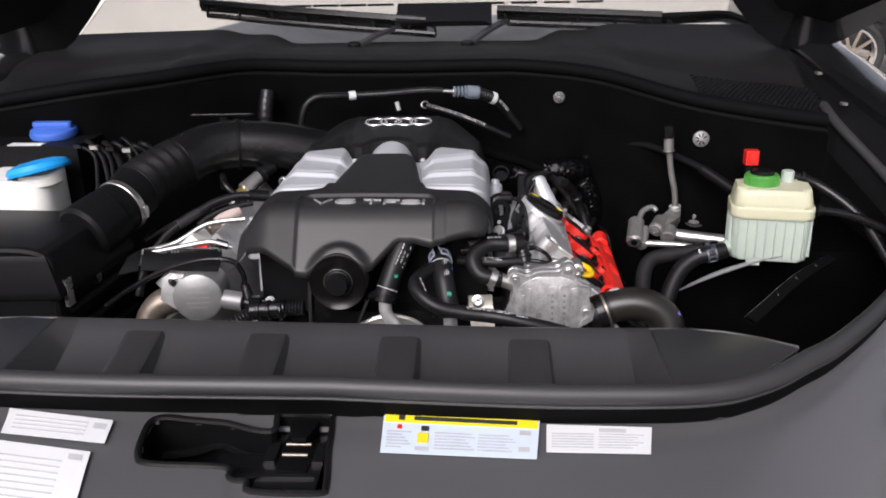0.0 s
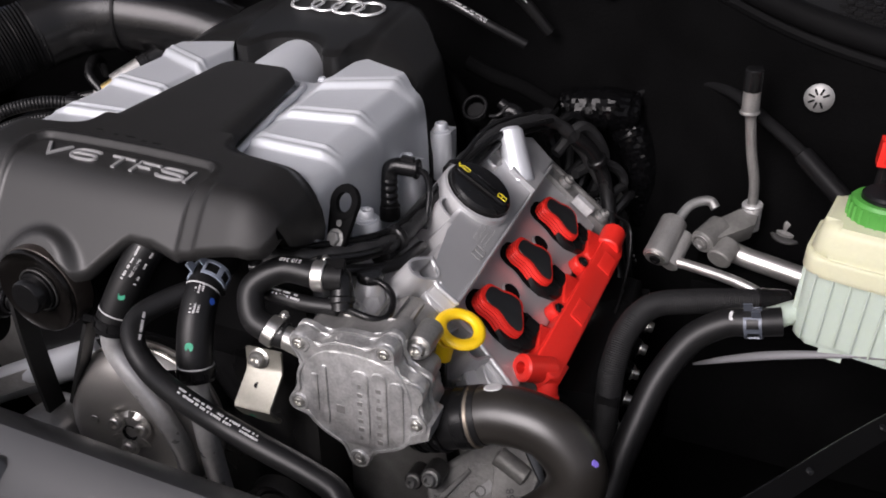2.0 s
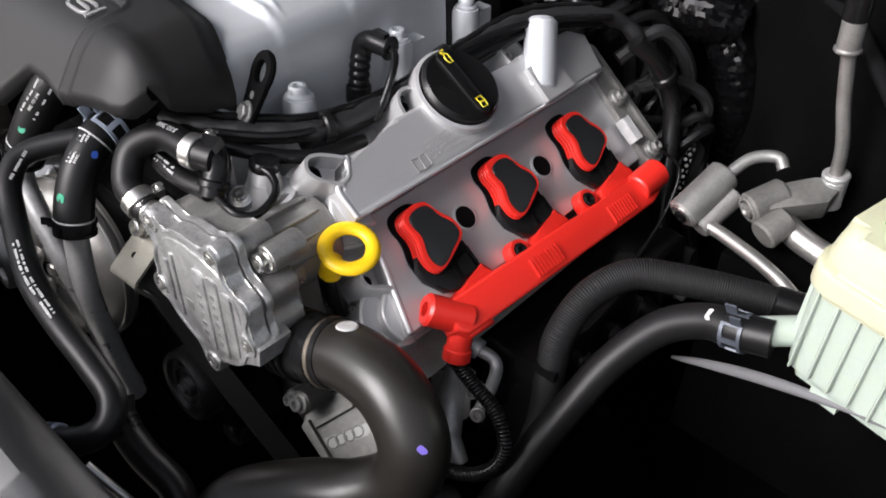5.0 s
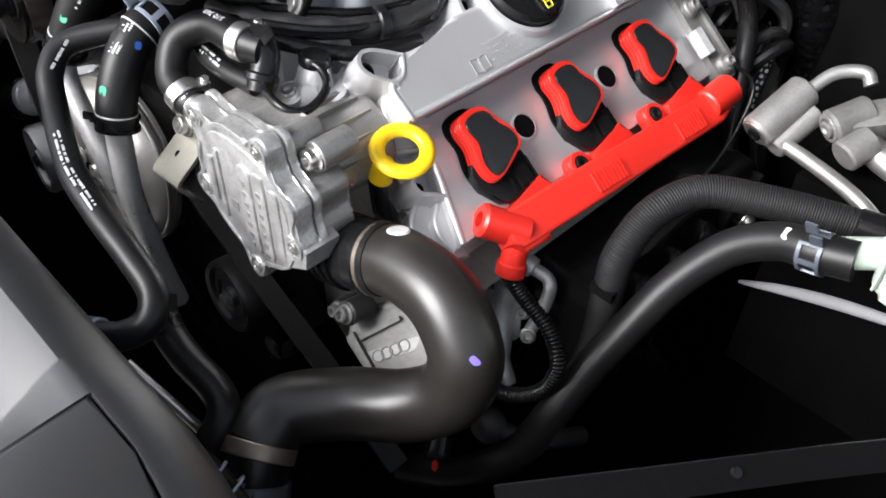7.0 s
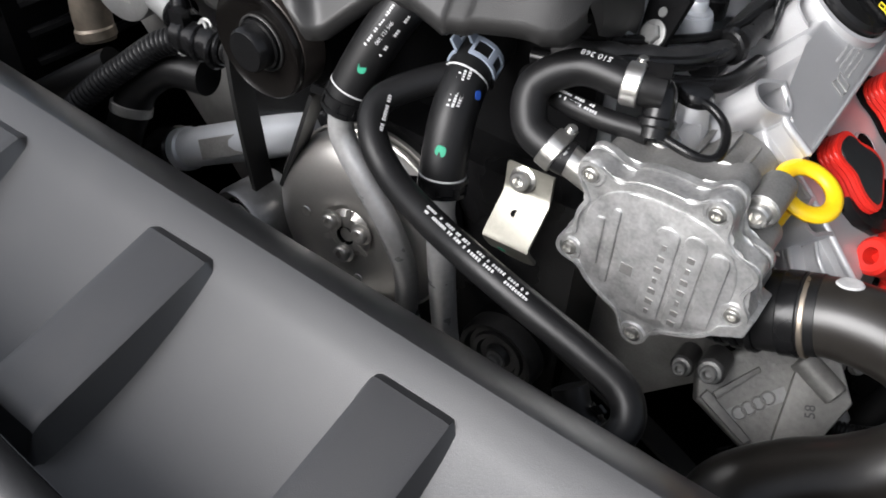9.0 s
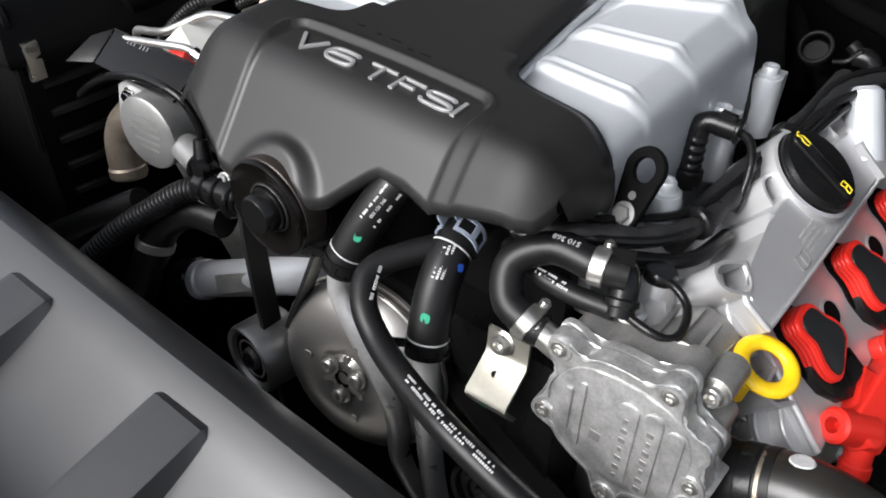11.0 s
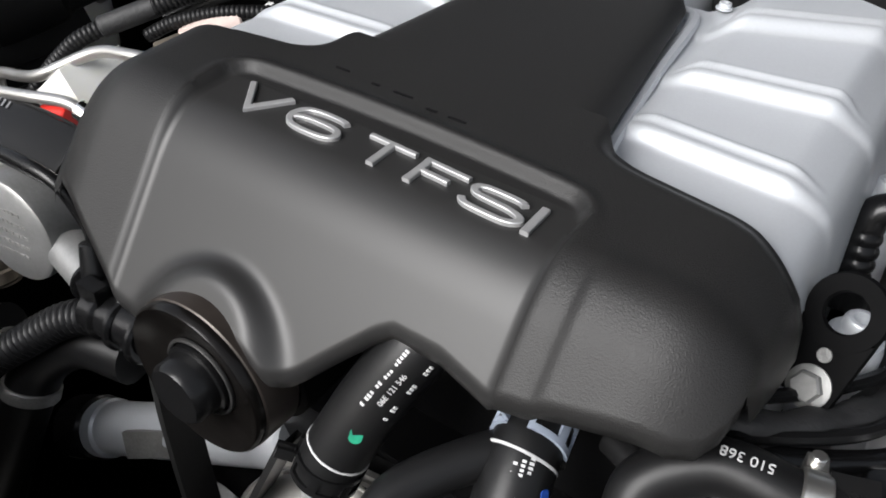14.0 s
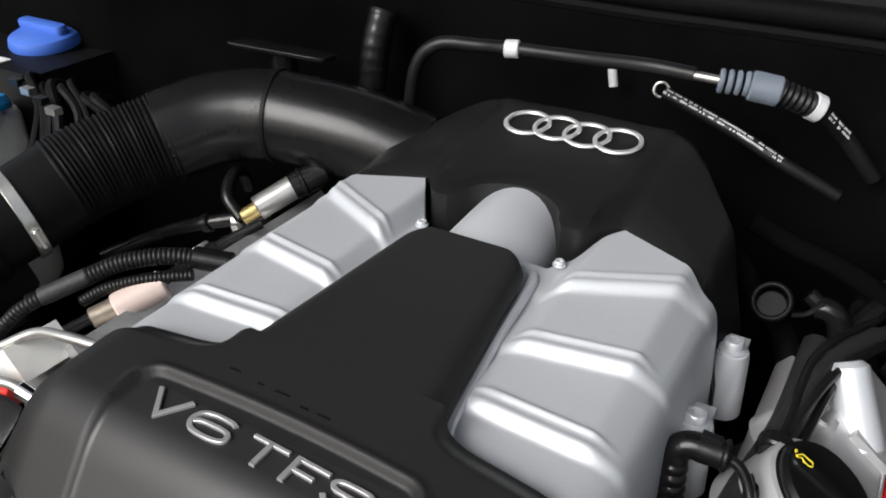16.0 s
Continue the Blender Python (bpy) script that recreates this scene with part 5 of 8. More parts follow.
sol = thing("solenoid_valve", (0.052, 1.16, 1.04), "small cast valve with a black wire loop on the pump", "valve")
sa, sb = Vector((0.0372, 1.1532, 1.0660)), Vector((0.0483, 1.1753, 1.0625))
sn = Vector((0.22, -0.38, 0.90))
part("flange", prism(BM(), rounded(0.047, 0.021, 0.010, 6), basis((sa + sb) / 2, sn, sb - sa), -0.012, 0.0, 0.0015), VCAST, sol)
for p in (sa, sb):
    part("bolt_boss", lathe(BM(), basis(p, sn), [(0.0088, -0.006), (0.0084, 0.0008), (0.0070, 0.0014), (0.0, 0.0014)], 24), VCAST, sol)
    bolt(sol, p + sn.normalized() * 0.001, sn, 0.0048, 0.0045)
tb = (sa + sb) / 2 + Vector((-0.002, 0.004, -0.002))
part("turret", lathe(BM(), basis(tb, (0.02, 0.15, 1)), [(0.0145, -0.006), (0.0135, 0.002), (0.0112, 0.010), (0.0098, 0.017), (0.0092, 0.0195), (0, 0.0195)], 32), VCAST, sol)
part("cap", lathe(BM(), basis(tb, (0.02, 0.15, 1)), [(0.0098, 0.0190), (0.0102, 0.0205), (0.0102, 0.0240), (0.0088, 0.0258), (0, 0.0262)], 28), BLACK, sol)
part("side_web", prism(BM(), [(-0.012, -0.010), (0.012, -0.010), (0.005, 0.012), (-0.005, 0.012)], basis(tb + Vector((0.004, -0.006, 0.0)), (0.5, -0.85, 0.1), sb - sa), -0.004, 0.004, 0.001), VCAST, sol)
part("wire", tube(BM(), [(0.036, 1.134, 1.080), (0.0562, 1.1310, 1.0785), (0.0660, 1.1345, 1.0760), (0.0695, 1.1430, 1.0752), (0.0675, 1.1550, 1.0775), (0.0620, 1.1635, 1.0802), (0.0530, 1.1670, 1.0838), (0.0447, 1.1659, 1.0862)], 0.0027, 10, 8), BLACK, sol)
qc = part("quick_connector", tube(BM(), [(0.020, 1.1385, 1.0985), (0.0285, 1.1440, 1.0985), (0.0330, 1.1425, 1.0930), (0.0355, 1.1370, 1.0840), (0.0370, 1.1330, 1.0770)], 0.0086, 18, 6), BLACK, sol)
part("connector_collar", rod(BM(), (0.0350, 1.1380, 1.0862), (0.0362, 1.1350, 1.0815), 0.0102), BLACK, qc)
part("connector_latch", box(BM(), (0, 0, 0), (0.014, 0.010, 0.006), basis((0.0285, 1.1425, 1.1070), (0, -0.3, 1), (1, 0.3, 0)), 0.001), BLACK, qc)

brk = thing("metal_bracket", (-0.02, 1.10, 0.97), "bent zinc-plated steel bracket with a bolt", "bracket")
bend = [(-0.0195, 1.1125, 1.0405), (-0.0188, 1.1108, 1.0265), (-0.0178, 1.1080, 1.0225), (-0.0160, 1.0865, 1.0080), (-0.0157, 1.0853, 1.0060), (-0.0152, 1.0870, 1.0020), (-0.0145, 1.0935, 0.9920)]
part("bent_plate", strap(bend, 0.0300, 0.0024, (1, 0.02, 0.05), 1), ZINC, brk)
hole = basis((-0.0192, 1.0985, 1.0170), (0.0, -0.56, 0.83), (1, 0.02, 0))
# no real opening: a dark disc stands for the shaded hole
part("hole", lathe(BM(), hole, [(0.0026, 0.0), (0.0024, 0.0004), (0, 0.0004)], 16), DARK, brk)
bolt(brk, (-0.0225, 1.1105, 1.0330), (0, -0.95, 0.32), 0.0060, 0.007)
part("lower_tongue", prism(BM(), rounded(0.026, 0.020, 0.009, 6), basis((-0.0142, 1.0955, 0.989), (0.05, -0.84, -0.54), (1, 0.05, 0)), -0.0022, 0.0, 0.0006), ZINC, brk)
part("paint_dab", prism(BM(), rounded(0.005, 0.005, 0.002, 4), basis((-0.0205, 1.0905, 0.9945), (0.05, -0.84, -0.54), (1, 0.05, 0)), 0.0, 0.0005), INKGR, brk, "green paint dab")

hub = thing("silver_pulley_disc", (-0.150, 1.10, 0.86), "satin silver domed pulley disc with three hub bolts", "pulley")
hf = basis((-0.1330, 1.0812, 0.9485), (0.1065, -1, 0.168), (1, 0, 0)) @ Matrix.Scale(0.83, 4)
part("dish", lathe(BM(), hf, [(0.0, 0.004), (0.016, 0.004), (0.021, 0.000), (0.026, 0.003), (0.040, 0.0045), (0.060, 0.001), (0.074, -0.007), (0.080, -0.015), (0.083, -0.020), (0.083, -0.0225), (0.079, -0.0225), (0.078, -0.026), (0.0835, -0.027), (0.0835, -0.031), (0, -0.031)], 64), SATIN, hub)
part("bright_lip", torus(BM(), hf @ Matrix.Translation((0, 0, -0.0185)), 0.0825, 0.0014, 64, 8), STEEL, hub)
part("belt_ring", collar(BM(), hf @ Vector((0, 0, -0.024)), hf @ Vector((0, 0, -0.05)), 0.066, 0.05, 48), BELT, hub)
part("centre_bore", lathe(BM(), hf, [(0.0085, 0.0065), (0.0075, 0.0068), (0.0065, 0.004), (0, 0.003)], 20), DARK, hub)
for k in range(3):
    a = 2 * math.pi * k / 3 + 0.5
    bolt(hub, hf @ Vector((0.0165 * math.cos(a), 0.0165 * math.sin(a), 0.005)), hf.to_3x3() @ Vector((0, 0, 1)), 0.0058, 0.006, SATIN)
    part("slot", prism(BM(), rounded(0.012, 0.0042, 0.002, 4), hf @ Matrix.Rotation(a + 1.05, 4, "Z") @ Matrix.Translation((0.018, 0, 0)), 0.0035, 0.0050), SATIN, hub)
    part("rim_dimple", lathe(BM(), hf @ Matrix.Rotation(a + 0.4, 4, "Z") @ Matrix.Translation((0.040, 0, 0.0055)), [(0.0045, 0), (0.004, 0.0009), (0, 0.001)], 16), STEEL, hub)

pul = thing("supercharger_pulley", (-0.198, 1.09, 1.02), "dark steel grooved supercharger pulley with a hub nut", "pulley")
pl = basis((-0.1925, 1.0985, 1.0705), (0, -1, 0), (1, 0, 0)) @ Matrix.Scale(0.77, 4, (1, 0, 0)) @ Matrix.Scale(0.77, 4, (0, 1, 0))
part("disc", lathe(BM(), pl, [(0, 0.018), (0.020, 0.018), (0.030, 0.0195), (0.040, 0.0215), (0.044, 0.0235), (0.0455, 0.022), (0.0455, 0.018), (0.044, 0.016), (0.0450, 0.014), (0.044, 0.012), (0.045, 0.010), (0.044, 0.008), (0.0455, 0.004), (0.0455, 0), (0, 0)], 56), PULLEY, pul)
part("rim_band", lathe(BM(), pl, [(0.0450, 0.0195), (0.0462, 0.0185), (0.0462, 0.0020), (0.0450, 0.0010)], 56), mat("worn_pulley_rim", (0.045, 0.037, 0.032), 0.38, 0.5, var=0.2, scale=60), pul)
part("hub_ring", torus(BM(), pl @ Matrix.Translation((0, 0, 0.0195)), 0.0225, 0.0010, 40, 8), DARKST, pul)
part("nut", lathe(BM(), pl, [(0.0205, 0.0185), (0.0205, 0.022), (0.0185, 0.0225), (0.0180, 0.0310), (0.0160, 0.0330), (0, 0.0330)], 36), BLACK, pul)
part("boot", rod(BM(), (-0.192, 1.0985, 1.064), (-0.19, 1.15, 1.07), 0.034), DARK, pul)
idl = thing("idler_pulley", (-0.178, 1.05, 0.93), "smooth dark metal idler pulley", "pulley")
il = basis((-0.2265, 1.1075, 0.9060), (-0.10, -1, 0.05), (1, 0, 0)) @ Matrix.Scale(1.13, 4)
part("drum", lathe(BM(), il, [(0, 0.036), (0.008, 0.036), (0.009, 0.030), (0.019, 0.030), (0.0215, 0.036), (0.0250, 0.037), (0.0265, 0.034), (0.0265, 0.002), (0.022, 0), (0, 0)], 40), IDLER, idl)
part("bright_rim", torus(BM(), il @ Matrix.Translation((0, 0, 0.0362)), 0.0240, 0.0007, 40, 8), DULL, idl)
part("inner_rim", torus(BM(), il @ Matrix.Translation((0, 0, 0.0335)), 0.0145, 0.0009, 32, 8), CASTD, idl)
part("face", lathe(BM(), il, [(0.0195, 0.0300), (0.0190, 0.0335), (0.010, 0.0335), (0.0095, 0.0300)], 36), PULLEY, idl)
bolt(idl, il @ Vector((0, 0, 0.036)), (-0.10, -1, 0.05), 0.0052, 0.004, BLACK)
belt = thing("drive_belt", (-0.2, 1.09, 0.93), "black ribbed drive belt between the pulleys", "belt")


part("long_run", strap([(-0.228, 1.089, 1.070), (-0.230, 1.089, 1.01), (-0.224, 1.089, 0.93), (-0.21, 1.089, 0.84)], 0.018, 0.004, (0, 1, 0)), BELT, belt)
part("short_run", strap([(-0.158, 1.089, 1.046), (-0.1775, 1.089, 1.00), (-0.197, 1.089, 0.955)], 0.014, 0.003, (0, 1, 0)), BELT, belt)
part("low_run", strap([(-0.075, 1.125, 0.95), (0.0, 1.125, 0.905), (0.09, 1.125, 0.86), (0.16, 1.125, 0.82)], 0.016, 0.004, (0, 1, 0)), BELT, belt)
ten = thing("belt_tensioner", (-0.03, 1.12, 0.80), "dark grooved tensioner pulley below the pump", "pulley")
tl = basis((-0.030, 1.125, 0.858), (0, -1, 0.1), (1, 0, 0)) @ Matrix.Scale(1.15, 4)
part("wheel", lathe(BM(), tl, [(0, 0.010), (0.0075, 0.010), (0.009, 0.006), (0.013, 0.006), (0.0145, 0.0085), (0.0175, 0.0085), (0.0185, 0.006), (0.0215, 0.006), (0.0230, 0.010), (0.0262, 0.011), (0.0275, 0.008), (0.0275, -0.004), (0.0255, -0.006), (0.0275, -0.008), (0.0275, -0.014), (0, -0.014)], 48), DARKST, ten)
bolt(ten, tl @ Vector((0, 0, 0.009)), (0, -1, 0.1), 0.0052, 0.006, DULL)
part("arm", prism(BM(), [(-0.012, 0.020), (0.020, 0.026), (0.052, -0.012), (0.046, -0.040), (0.004, -0.030)], tl, -0.040, -0.018, 0.004), MATT, ten)
part("arm_bolt", lathe(BM(), tl @ Matrix.Translation((0.024, -0.040, -0.010)), [(0, 0.004), (0.006, 0.004), (0.0075, 0.001), (0.0125, 0.001), (0.0135, -0.001), (0.0135, -0.012), (0, -0.012)], 28), DARKST, ten)
alt = thing("alternator_bracket", (0.13, 1.16, 0.90), "smooth cast aluminium bracket with ribs and bolts below the pump", "bracket")
af = basis((0.128, 1.152, 0.926), (0.20, -0.60, 0.77), (0.80, 0.55, 0.22))
part("casting", prism(BM(), [(-0.030, 0.012), (-0.034, -0.010), (-0.012, -0.040), (0.030, -0.044), (0.056, -0.020), (0.052, 0.016), (0.020, 0.024)], af, -0.022, 0.0, 0.003, 1.0, 3), ALLOYD, alt)
part("edge_rib", prism(BM(), [(-0.032, -0.008), (-0.011, -0.038), (-0.006, -0.036), (-0.027, -0.004)], af, -0.002, 0.006, 0.0015), ALLOYD, alt)
part("ring_channel", prism(BM(), [(-0.018, -0.026), (0.020, -0.014), (0.018, -0.006), (-0.020, -0.018)], af, -0.001, 0.0003), DULL, alt)
part("side_rib", prism(BM(), [(-0.022, -0.010), (0.006, 0.004), (0.005, 0.007), (-0.024, -0.006)], af, -0.001, 0.004, 0.001), ALLOYD, alt)
part("step", prism(BM(), [(0.004, -0.041), (0.030, -0.042), (0.054, -0.019), (0.051, 0.014), (0.030, 0.012)], af, -0.002, 0.0045, 0.0015), ALLOYD, alt)
part("stud", rod(BM(), af @ Vector((0.030, 0.010, 0.002)), af @ Vector((0.046, -0.014, 0.002)), 0.0085, n=28), ALLOYD, alt)
for k in range(4):
    part("cast_ring", torus(BM(), af @ Matrix.Translation((-0.010 + 0.0060 * k, -0.020 + 0.0025 * k, 0.0004)), 0.0040, 0.0006, 20, 6), ALLOYD, alt)
for k in range(2):
    part("cast_rim", box(BM(), (-0.004 + 0.03 * k, 0.013 - 0.006 * k, 0.0006), (0.020, 0.0016, 0.0016), af, 0.0005), ALLOYD, alt)
letters("58", 0.0085, 0.0004, af @ Matrix.Translation((0.030, -0.022, 0.0047)) @ Matrix.Rotation(radians(80), 4, "Z"), INKD, alt, "stamped_number")
for p, r in (((0.1075, 1.1290, 0.9400), 0.0070), ((0.0900, 1.1350, 0.9250), 0.0060)):
    part("boss", rod(BM(), Vector(p) - Vector((0.001, -0.020, 0.006)), Vector(p), r * 1.25), DARKST, alt)
    bolt(alt, p, (-0.05, -0.9, 0.4), r * 0.75, 0.006, DULL)

eye = thing("lifting_eye", (0.006, 1.19, 1.08), "black steel lifting eye bolted beside the supercharger", "lifting eye")
ef = basis((0.0063, 1.2035, 1.1245), (-0.28, -0.83, 0.48), (1, -0.25, 0.1))
part("eye_ring", lathe(BM(), ef, [(0.0080, -0.0022), (0.0140, -0.0022), (0.0148, 0), (0.0140, 0.0022), (0.0080, 0.0022), (0.0074, 0), (0.0080, -0.0022)], 36), DARK, eye)
part("shank", prism(BM(), [(-0.0135, -0.006), (-0.0090, -0.034), (0.0090, -0.034), (0.0135, -0.006), (0.0075, -0.0085), (-0.0075, -0.0085)][::-1], ef, -0.0020, 0.0020, 0.0006), DARK, eye)
part("shank_hole", lathe(BM(), ef @ Matrix.Translation((0, -0.0165, 0.0021)), [(0.0028, 0.0), (0.0026, 0.0004), (0, 0.0004)], 16), DULL, eye)
bolt(eye, ef @ Vector((0, -0.029, 0.002)), ef.to_3x3() @ Vector((0, 0, 1)), 0.0060, 0.005, DULL, socket=False)

# ---- hoses at the front ----


def hose(name, pts, r, label, material=None, at=None, n=18, steps=10):
    h = thing(name, at or pts[len(pts) // 2], label, "hose")
    part("pipe", tube(BM(), pts, r, n, steps), material or RUBBER, h)
    return h


def way(a, b):
    return Vector(b) - Vector(a)


P = [(-0.109, 1.133, 1.111), (-0.115, 1.119, 1.105), (-0.125, 1.105, 1.083), (-0.135, 1.092, 1.055), (-0.138, 1.088, 1.042)]
h1 = hose("coolant_hose", P, 0.0132, "short black coolant hose with white print and a green mark")
part("stripe", collar(BM(), Vector(P[3]) + way(P[3], P[2]).normalized() * 0.002, Vector(P[3]) + way(P[3], P[2]).normalized() * 0.003, 0.0136, 0.0130), INKW, h1)
spring_band(h1, (-0.137, 1.0898, 1.048), way(P[3], P[4]), 0.0136, 0.010, (-0.8, -0.5, 0.2), BLACK)
print_bars(h1, spline(P[1:3], 8), 0.0132, (0.30, -0.62, 0.72), 1, 0.0019, 0.0009, None, 3)
print_bars(h1, spline(P[1:3], 8), 0.0132, (0.86, -0.35, 0.40), 1, 0.0019, 0.0009, None, 4)
hd, hn = way(P[2], P[1]).normalized(), Vector((0.60, -0.53, 0.60)).normalized()
hn = (hn - hd * hn.dot(hd)).normalized()
letters("06E 121 546", 0.0031, 0.0002, basis((Vector(P[1]) + Vector(P[2])) / 2 - hd * 0.002 + hn * 0.0137, hn, hd), INKW, h1, "printed_number")
part("green_mark", prism(BM(), rounded(0.0065, 0.005, 0.002, 3), basis(Vector((-0.1292, 1.0995, 1.0710)) + Vector((0.52, -0.75, 0.40)).normalized() * 0.0131, (0.52, -0.75, 0.40), (0, 0.5, 1)), 0, 0.0005), INKGR, h1)
c1 = thing("coolant_pipe", (-0.11, 1.086, 0.93), "curved bare aluminium coolant pipe", "pipe")
part("pipe", tube(BM(), [(-0.136, 1.086, 1.048), (-0.135, 1.083, 1.028), (-0.118, 1.080, 1.006), (-0.094, 1.078, 0.975), (-0.084, 1.080, 0.94), (-0.086, 1.085, 0.89), (-0.07, 1.09, 0.85)], 0.0080, 16), PALE, c1)
P = [(-0.072, 1.150, 1.086), (-0.071, 1.134, 1.085), (-0.068, 1.116, 1.080), (-0.064, 1.098, 1.066), (-0.060, 1.085, 1.045), (-0.057, 1.079, 1.026)]
h2 = hose("coolant_hose", P, 0.0132, "bent black coolant hose with a grey spring clamp")
spring_band(h2, (-0.0697, 1.1255, 1.0830), way(P[1], P[2]), 0.0138, 0.013, (-0.3, 0, 0.95), CLAMP)
part("stripe", collar(BM(), (-0.0680, 1.1150, 1.0795), (-0.0679, 1.1140, 1.0790), 0.0136, 0.0130), INKW, h2)
part("low_stripe", collar(BM(), (-0.0587, 1.0822, 1.0375), (-0.0586, 1.0819, 1.0365), 0.0136, 0.0130), INKW, h2)
spring_band(h2, (-0.0578, 1.0805, 1.031), way(P[4], P[5]), 0.0136, 0.010, (-0.8, -0.5, 0.2), BLACK)
print_bars(h2, spline(P[2:4], 8), 0.0132, (0.35, -0.75, 0.65), 3, 0.0017, 0.0009, None, 5)
part("green_mark", prism(BM(), rounded(0.006, 0.006, 0.002, 3), basis(Vector((-0.061, 1.0885, 1.051)) + Vector((0.3, -0.85, 0.42)).normalized() * 0.0131, (0.3, -0.85, 0.42), (0, 0.5, 1)), 0, 0.0005), INKGR, h2)
part("blue_mark", prism(BM(), rounded(0.005, 0.004, 0.0015, 3), basis(Vector((-0.066, 1.107, 1.073)) + Vector((0.9, -0.1, 0.42)).normalized() * 0.0131, (0.9, -0.1, 0.42), (0, 0.5, 1)), 0, 0.0005), INKB, h2)
c2 = thing("coolant_pipe", (-0.05, 1.065, 0.93), "bare aluminium coolant pipe below the bent hose", "pipe")
part("pipe", tube(BM(), [(-0.057, 1.080, 1.032), (-0.055, 1.076, 1.010), (-0.050, 1.072, 0.975), (-0.048, 1.075, 0.92), (-0.045, 1.08, 0.87)], 0.0085, 16), PALE, c2)
P = [(-0.060, 1.128, 1.078), (-0.080, 1.108, 1.078), (-0.098, 1.078, 1.072), (-0.090, 1.060, 1.062), (-0.068, 1.049, 1.051), (-0.035, 1.037, 1.049), (0.000, 1.027, 1.049), (0.035, 1.023, 1.043), (0.068, 1.0215, 1.035), (0.090, 1.0190, 1.0275), (0.0985, 1.0090, 1.0195), (0.092, 0.9950, 1.0135), (0.074, 0.9840, 1.0100), (0.045, 0.9740, 1.004)]
h3 = hose("long_coolant_hose", P, 0.0082, "long thin black coolant hose with white printed bars")
spring_band(h3, (0.078, 0.9860, 1.0106), (-0.85, -0.5, -0.15), 0.0086, 0.009, (0, -0.3, 1), CLAMP)
print_bars(h3, spline(P[5:8], 8), 0.0082, (0.2, -0.25, 1), 2, 0.0017, 0.0009, None, 7, fill=0.6)
print_bars(h3, spline(P[2:4], 8), 0.0082, (0.7, 0.0, 0.7), 1, 0.0022, 0.0009, None, 9)
P = [(0.034, 1.142, 1.099), (0.017, 1.1365, 1.100), (-0.010, 1.134, 1.100), (-0.028, 1.121, 1.088), (-0.021, 1.108, 1.072), (-0.003, 1.105, 1.066), (0.006, 1.106, 1.064)]
h4 = hose("vacuum_hose", P, 0.0098, "curved black vacuum hose with steel clamps at both ends")
band(h4, (0.019, 1.1372, 1.0998), (1, 0.2, 0), 0.0102, 0.009)
band(h4, (-0.004, 1.105, 1.0665), (1, 0.02, -0.4), 0.0102, 0.009)
letters("510 368", 0.0052, 0.0002, basis((-0.002, 1.1335, 1.1103), (0, -0.15, 1), (-1, -0.12, 0)), INKW, h4, "printed_number")
P = [(-0.047, 1.145, 1.075), (-0.018, 1.132, 1.078), (0.008, 1.130, 1.078), (0.034, 1.133, 1.0785)]
h5 = hose("thin_vacuum_hose", P, 0.0062, "thin black vacuum hose with white printing")
print_bars(h5, spline(P[1:3], 8), 0.0062, (0.1, -0.5, 0.9), 2, 0.0018, 0.0010, None, 11)
# big S-shaped hose
P = [(0.096, 1.131, 0.994), (0.122, 1.132, 1.004), (0.158, 1.135, 1.018), (0.194, 1.133, 1.018), (0.218, 1.126, 0.998), (0.216, 1.116, 0.972), (0.196, 1.100, 0.956), (0.170, 1.080, 0.951), (0.1490, 1.0520, 0.9500), (0.1500, 1.0330, 0.9450), (0.1590, 1.0170, 0.9330), (0.1720, 1.004, 0.914)]
big = thing("radiator_hose", (0.18, 1.10, 0.90), "thick black S-shaped radiator hose with metal end bands", "hose")
full = spline(P, 10)
part("pipe", sweep(BM(), full[14:-18], 0.0212, 24), SHEEN, big)
part("start_sleeve", sweep(BM(), full[:18], 0.0219, 24), RUBBER, big)
part("end_sleeve", sweep(BM(), full[-22:], 0.0205, 24), BLACK, big)
band(big, (0.1415, 1.1335, 1.0118), way(P[1], P[2]), 0.0214, 0.0030, BRONZE, "end_band", False)
band(big, (0.1345, 1.1330, 1.0090), way(P[1], P[2]), 0.0218, 0.010, BLACK, "sleeve_band", False)
band(big, (0.1525, 1.0270, 0.9410), way(P[9], P[10]), 0.0214, 0.009, BRONZE, "end_band", False)
for k in range(3):
    band(big, Vector((0.103, 1.1313, 0.9968)) + Vector((0.008 * k, 0, 0.003 * k)), (1, 0, 0.38), 0.0225, 0.004, BLACK, "bellows_ring", False)
part("white_mark", lathe(BM(), basis((0.1513, 1.1385, 1.0378), (-0.25, 0.25, 1)), [(0.0068, 0), (0.006, 0.0008), (0, 0.0008)], 24), INKW, big)
part("violet_mark", prism(BM(), rounded(0.004, 0.007, 0.0018, 4), basis((0.2312, 1.1184, 1.0128), (0.82, -0.38, 0.42), (0, 1, 0.5)), 0, 0.0006), INKV, big)
low = thing("drain_hose", (0.12, 1.02, 0.9), "black thin coolant hose with a spring clamp", "hose")
part("pipe", tube(BM(), [(0.060, 1.032, 0.992), (0.070, 1.026, 0.982), (0.093, 1.0246, 0.9716), (0.1185, 1.0265, 0.9640), (0.1327, 1.0212, 0.9590), (0.1370, 1.0050, 0.9480), (0.1340, 0.990, 0.930)], 0.0096, 16), RUBBER, low)
spring_band(low, (0.0725, 1.0255, 0.9806), (0.8, -0.1, -0.55), 0.0098, 0.009, (-0.3, 0, 0.95), BLACK)
rod_ = thing("metal_rod", (0.09, 1.0, 0.92), "thin bright metal tube beside the hoses", "tube")
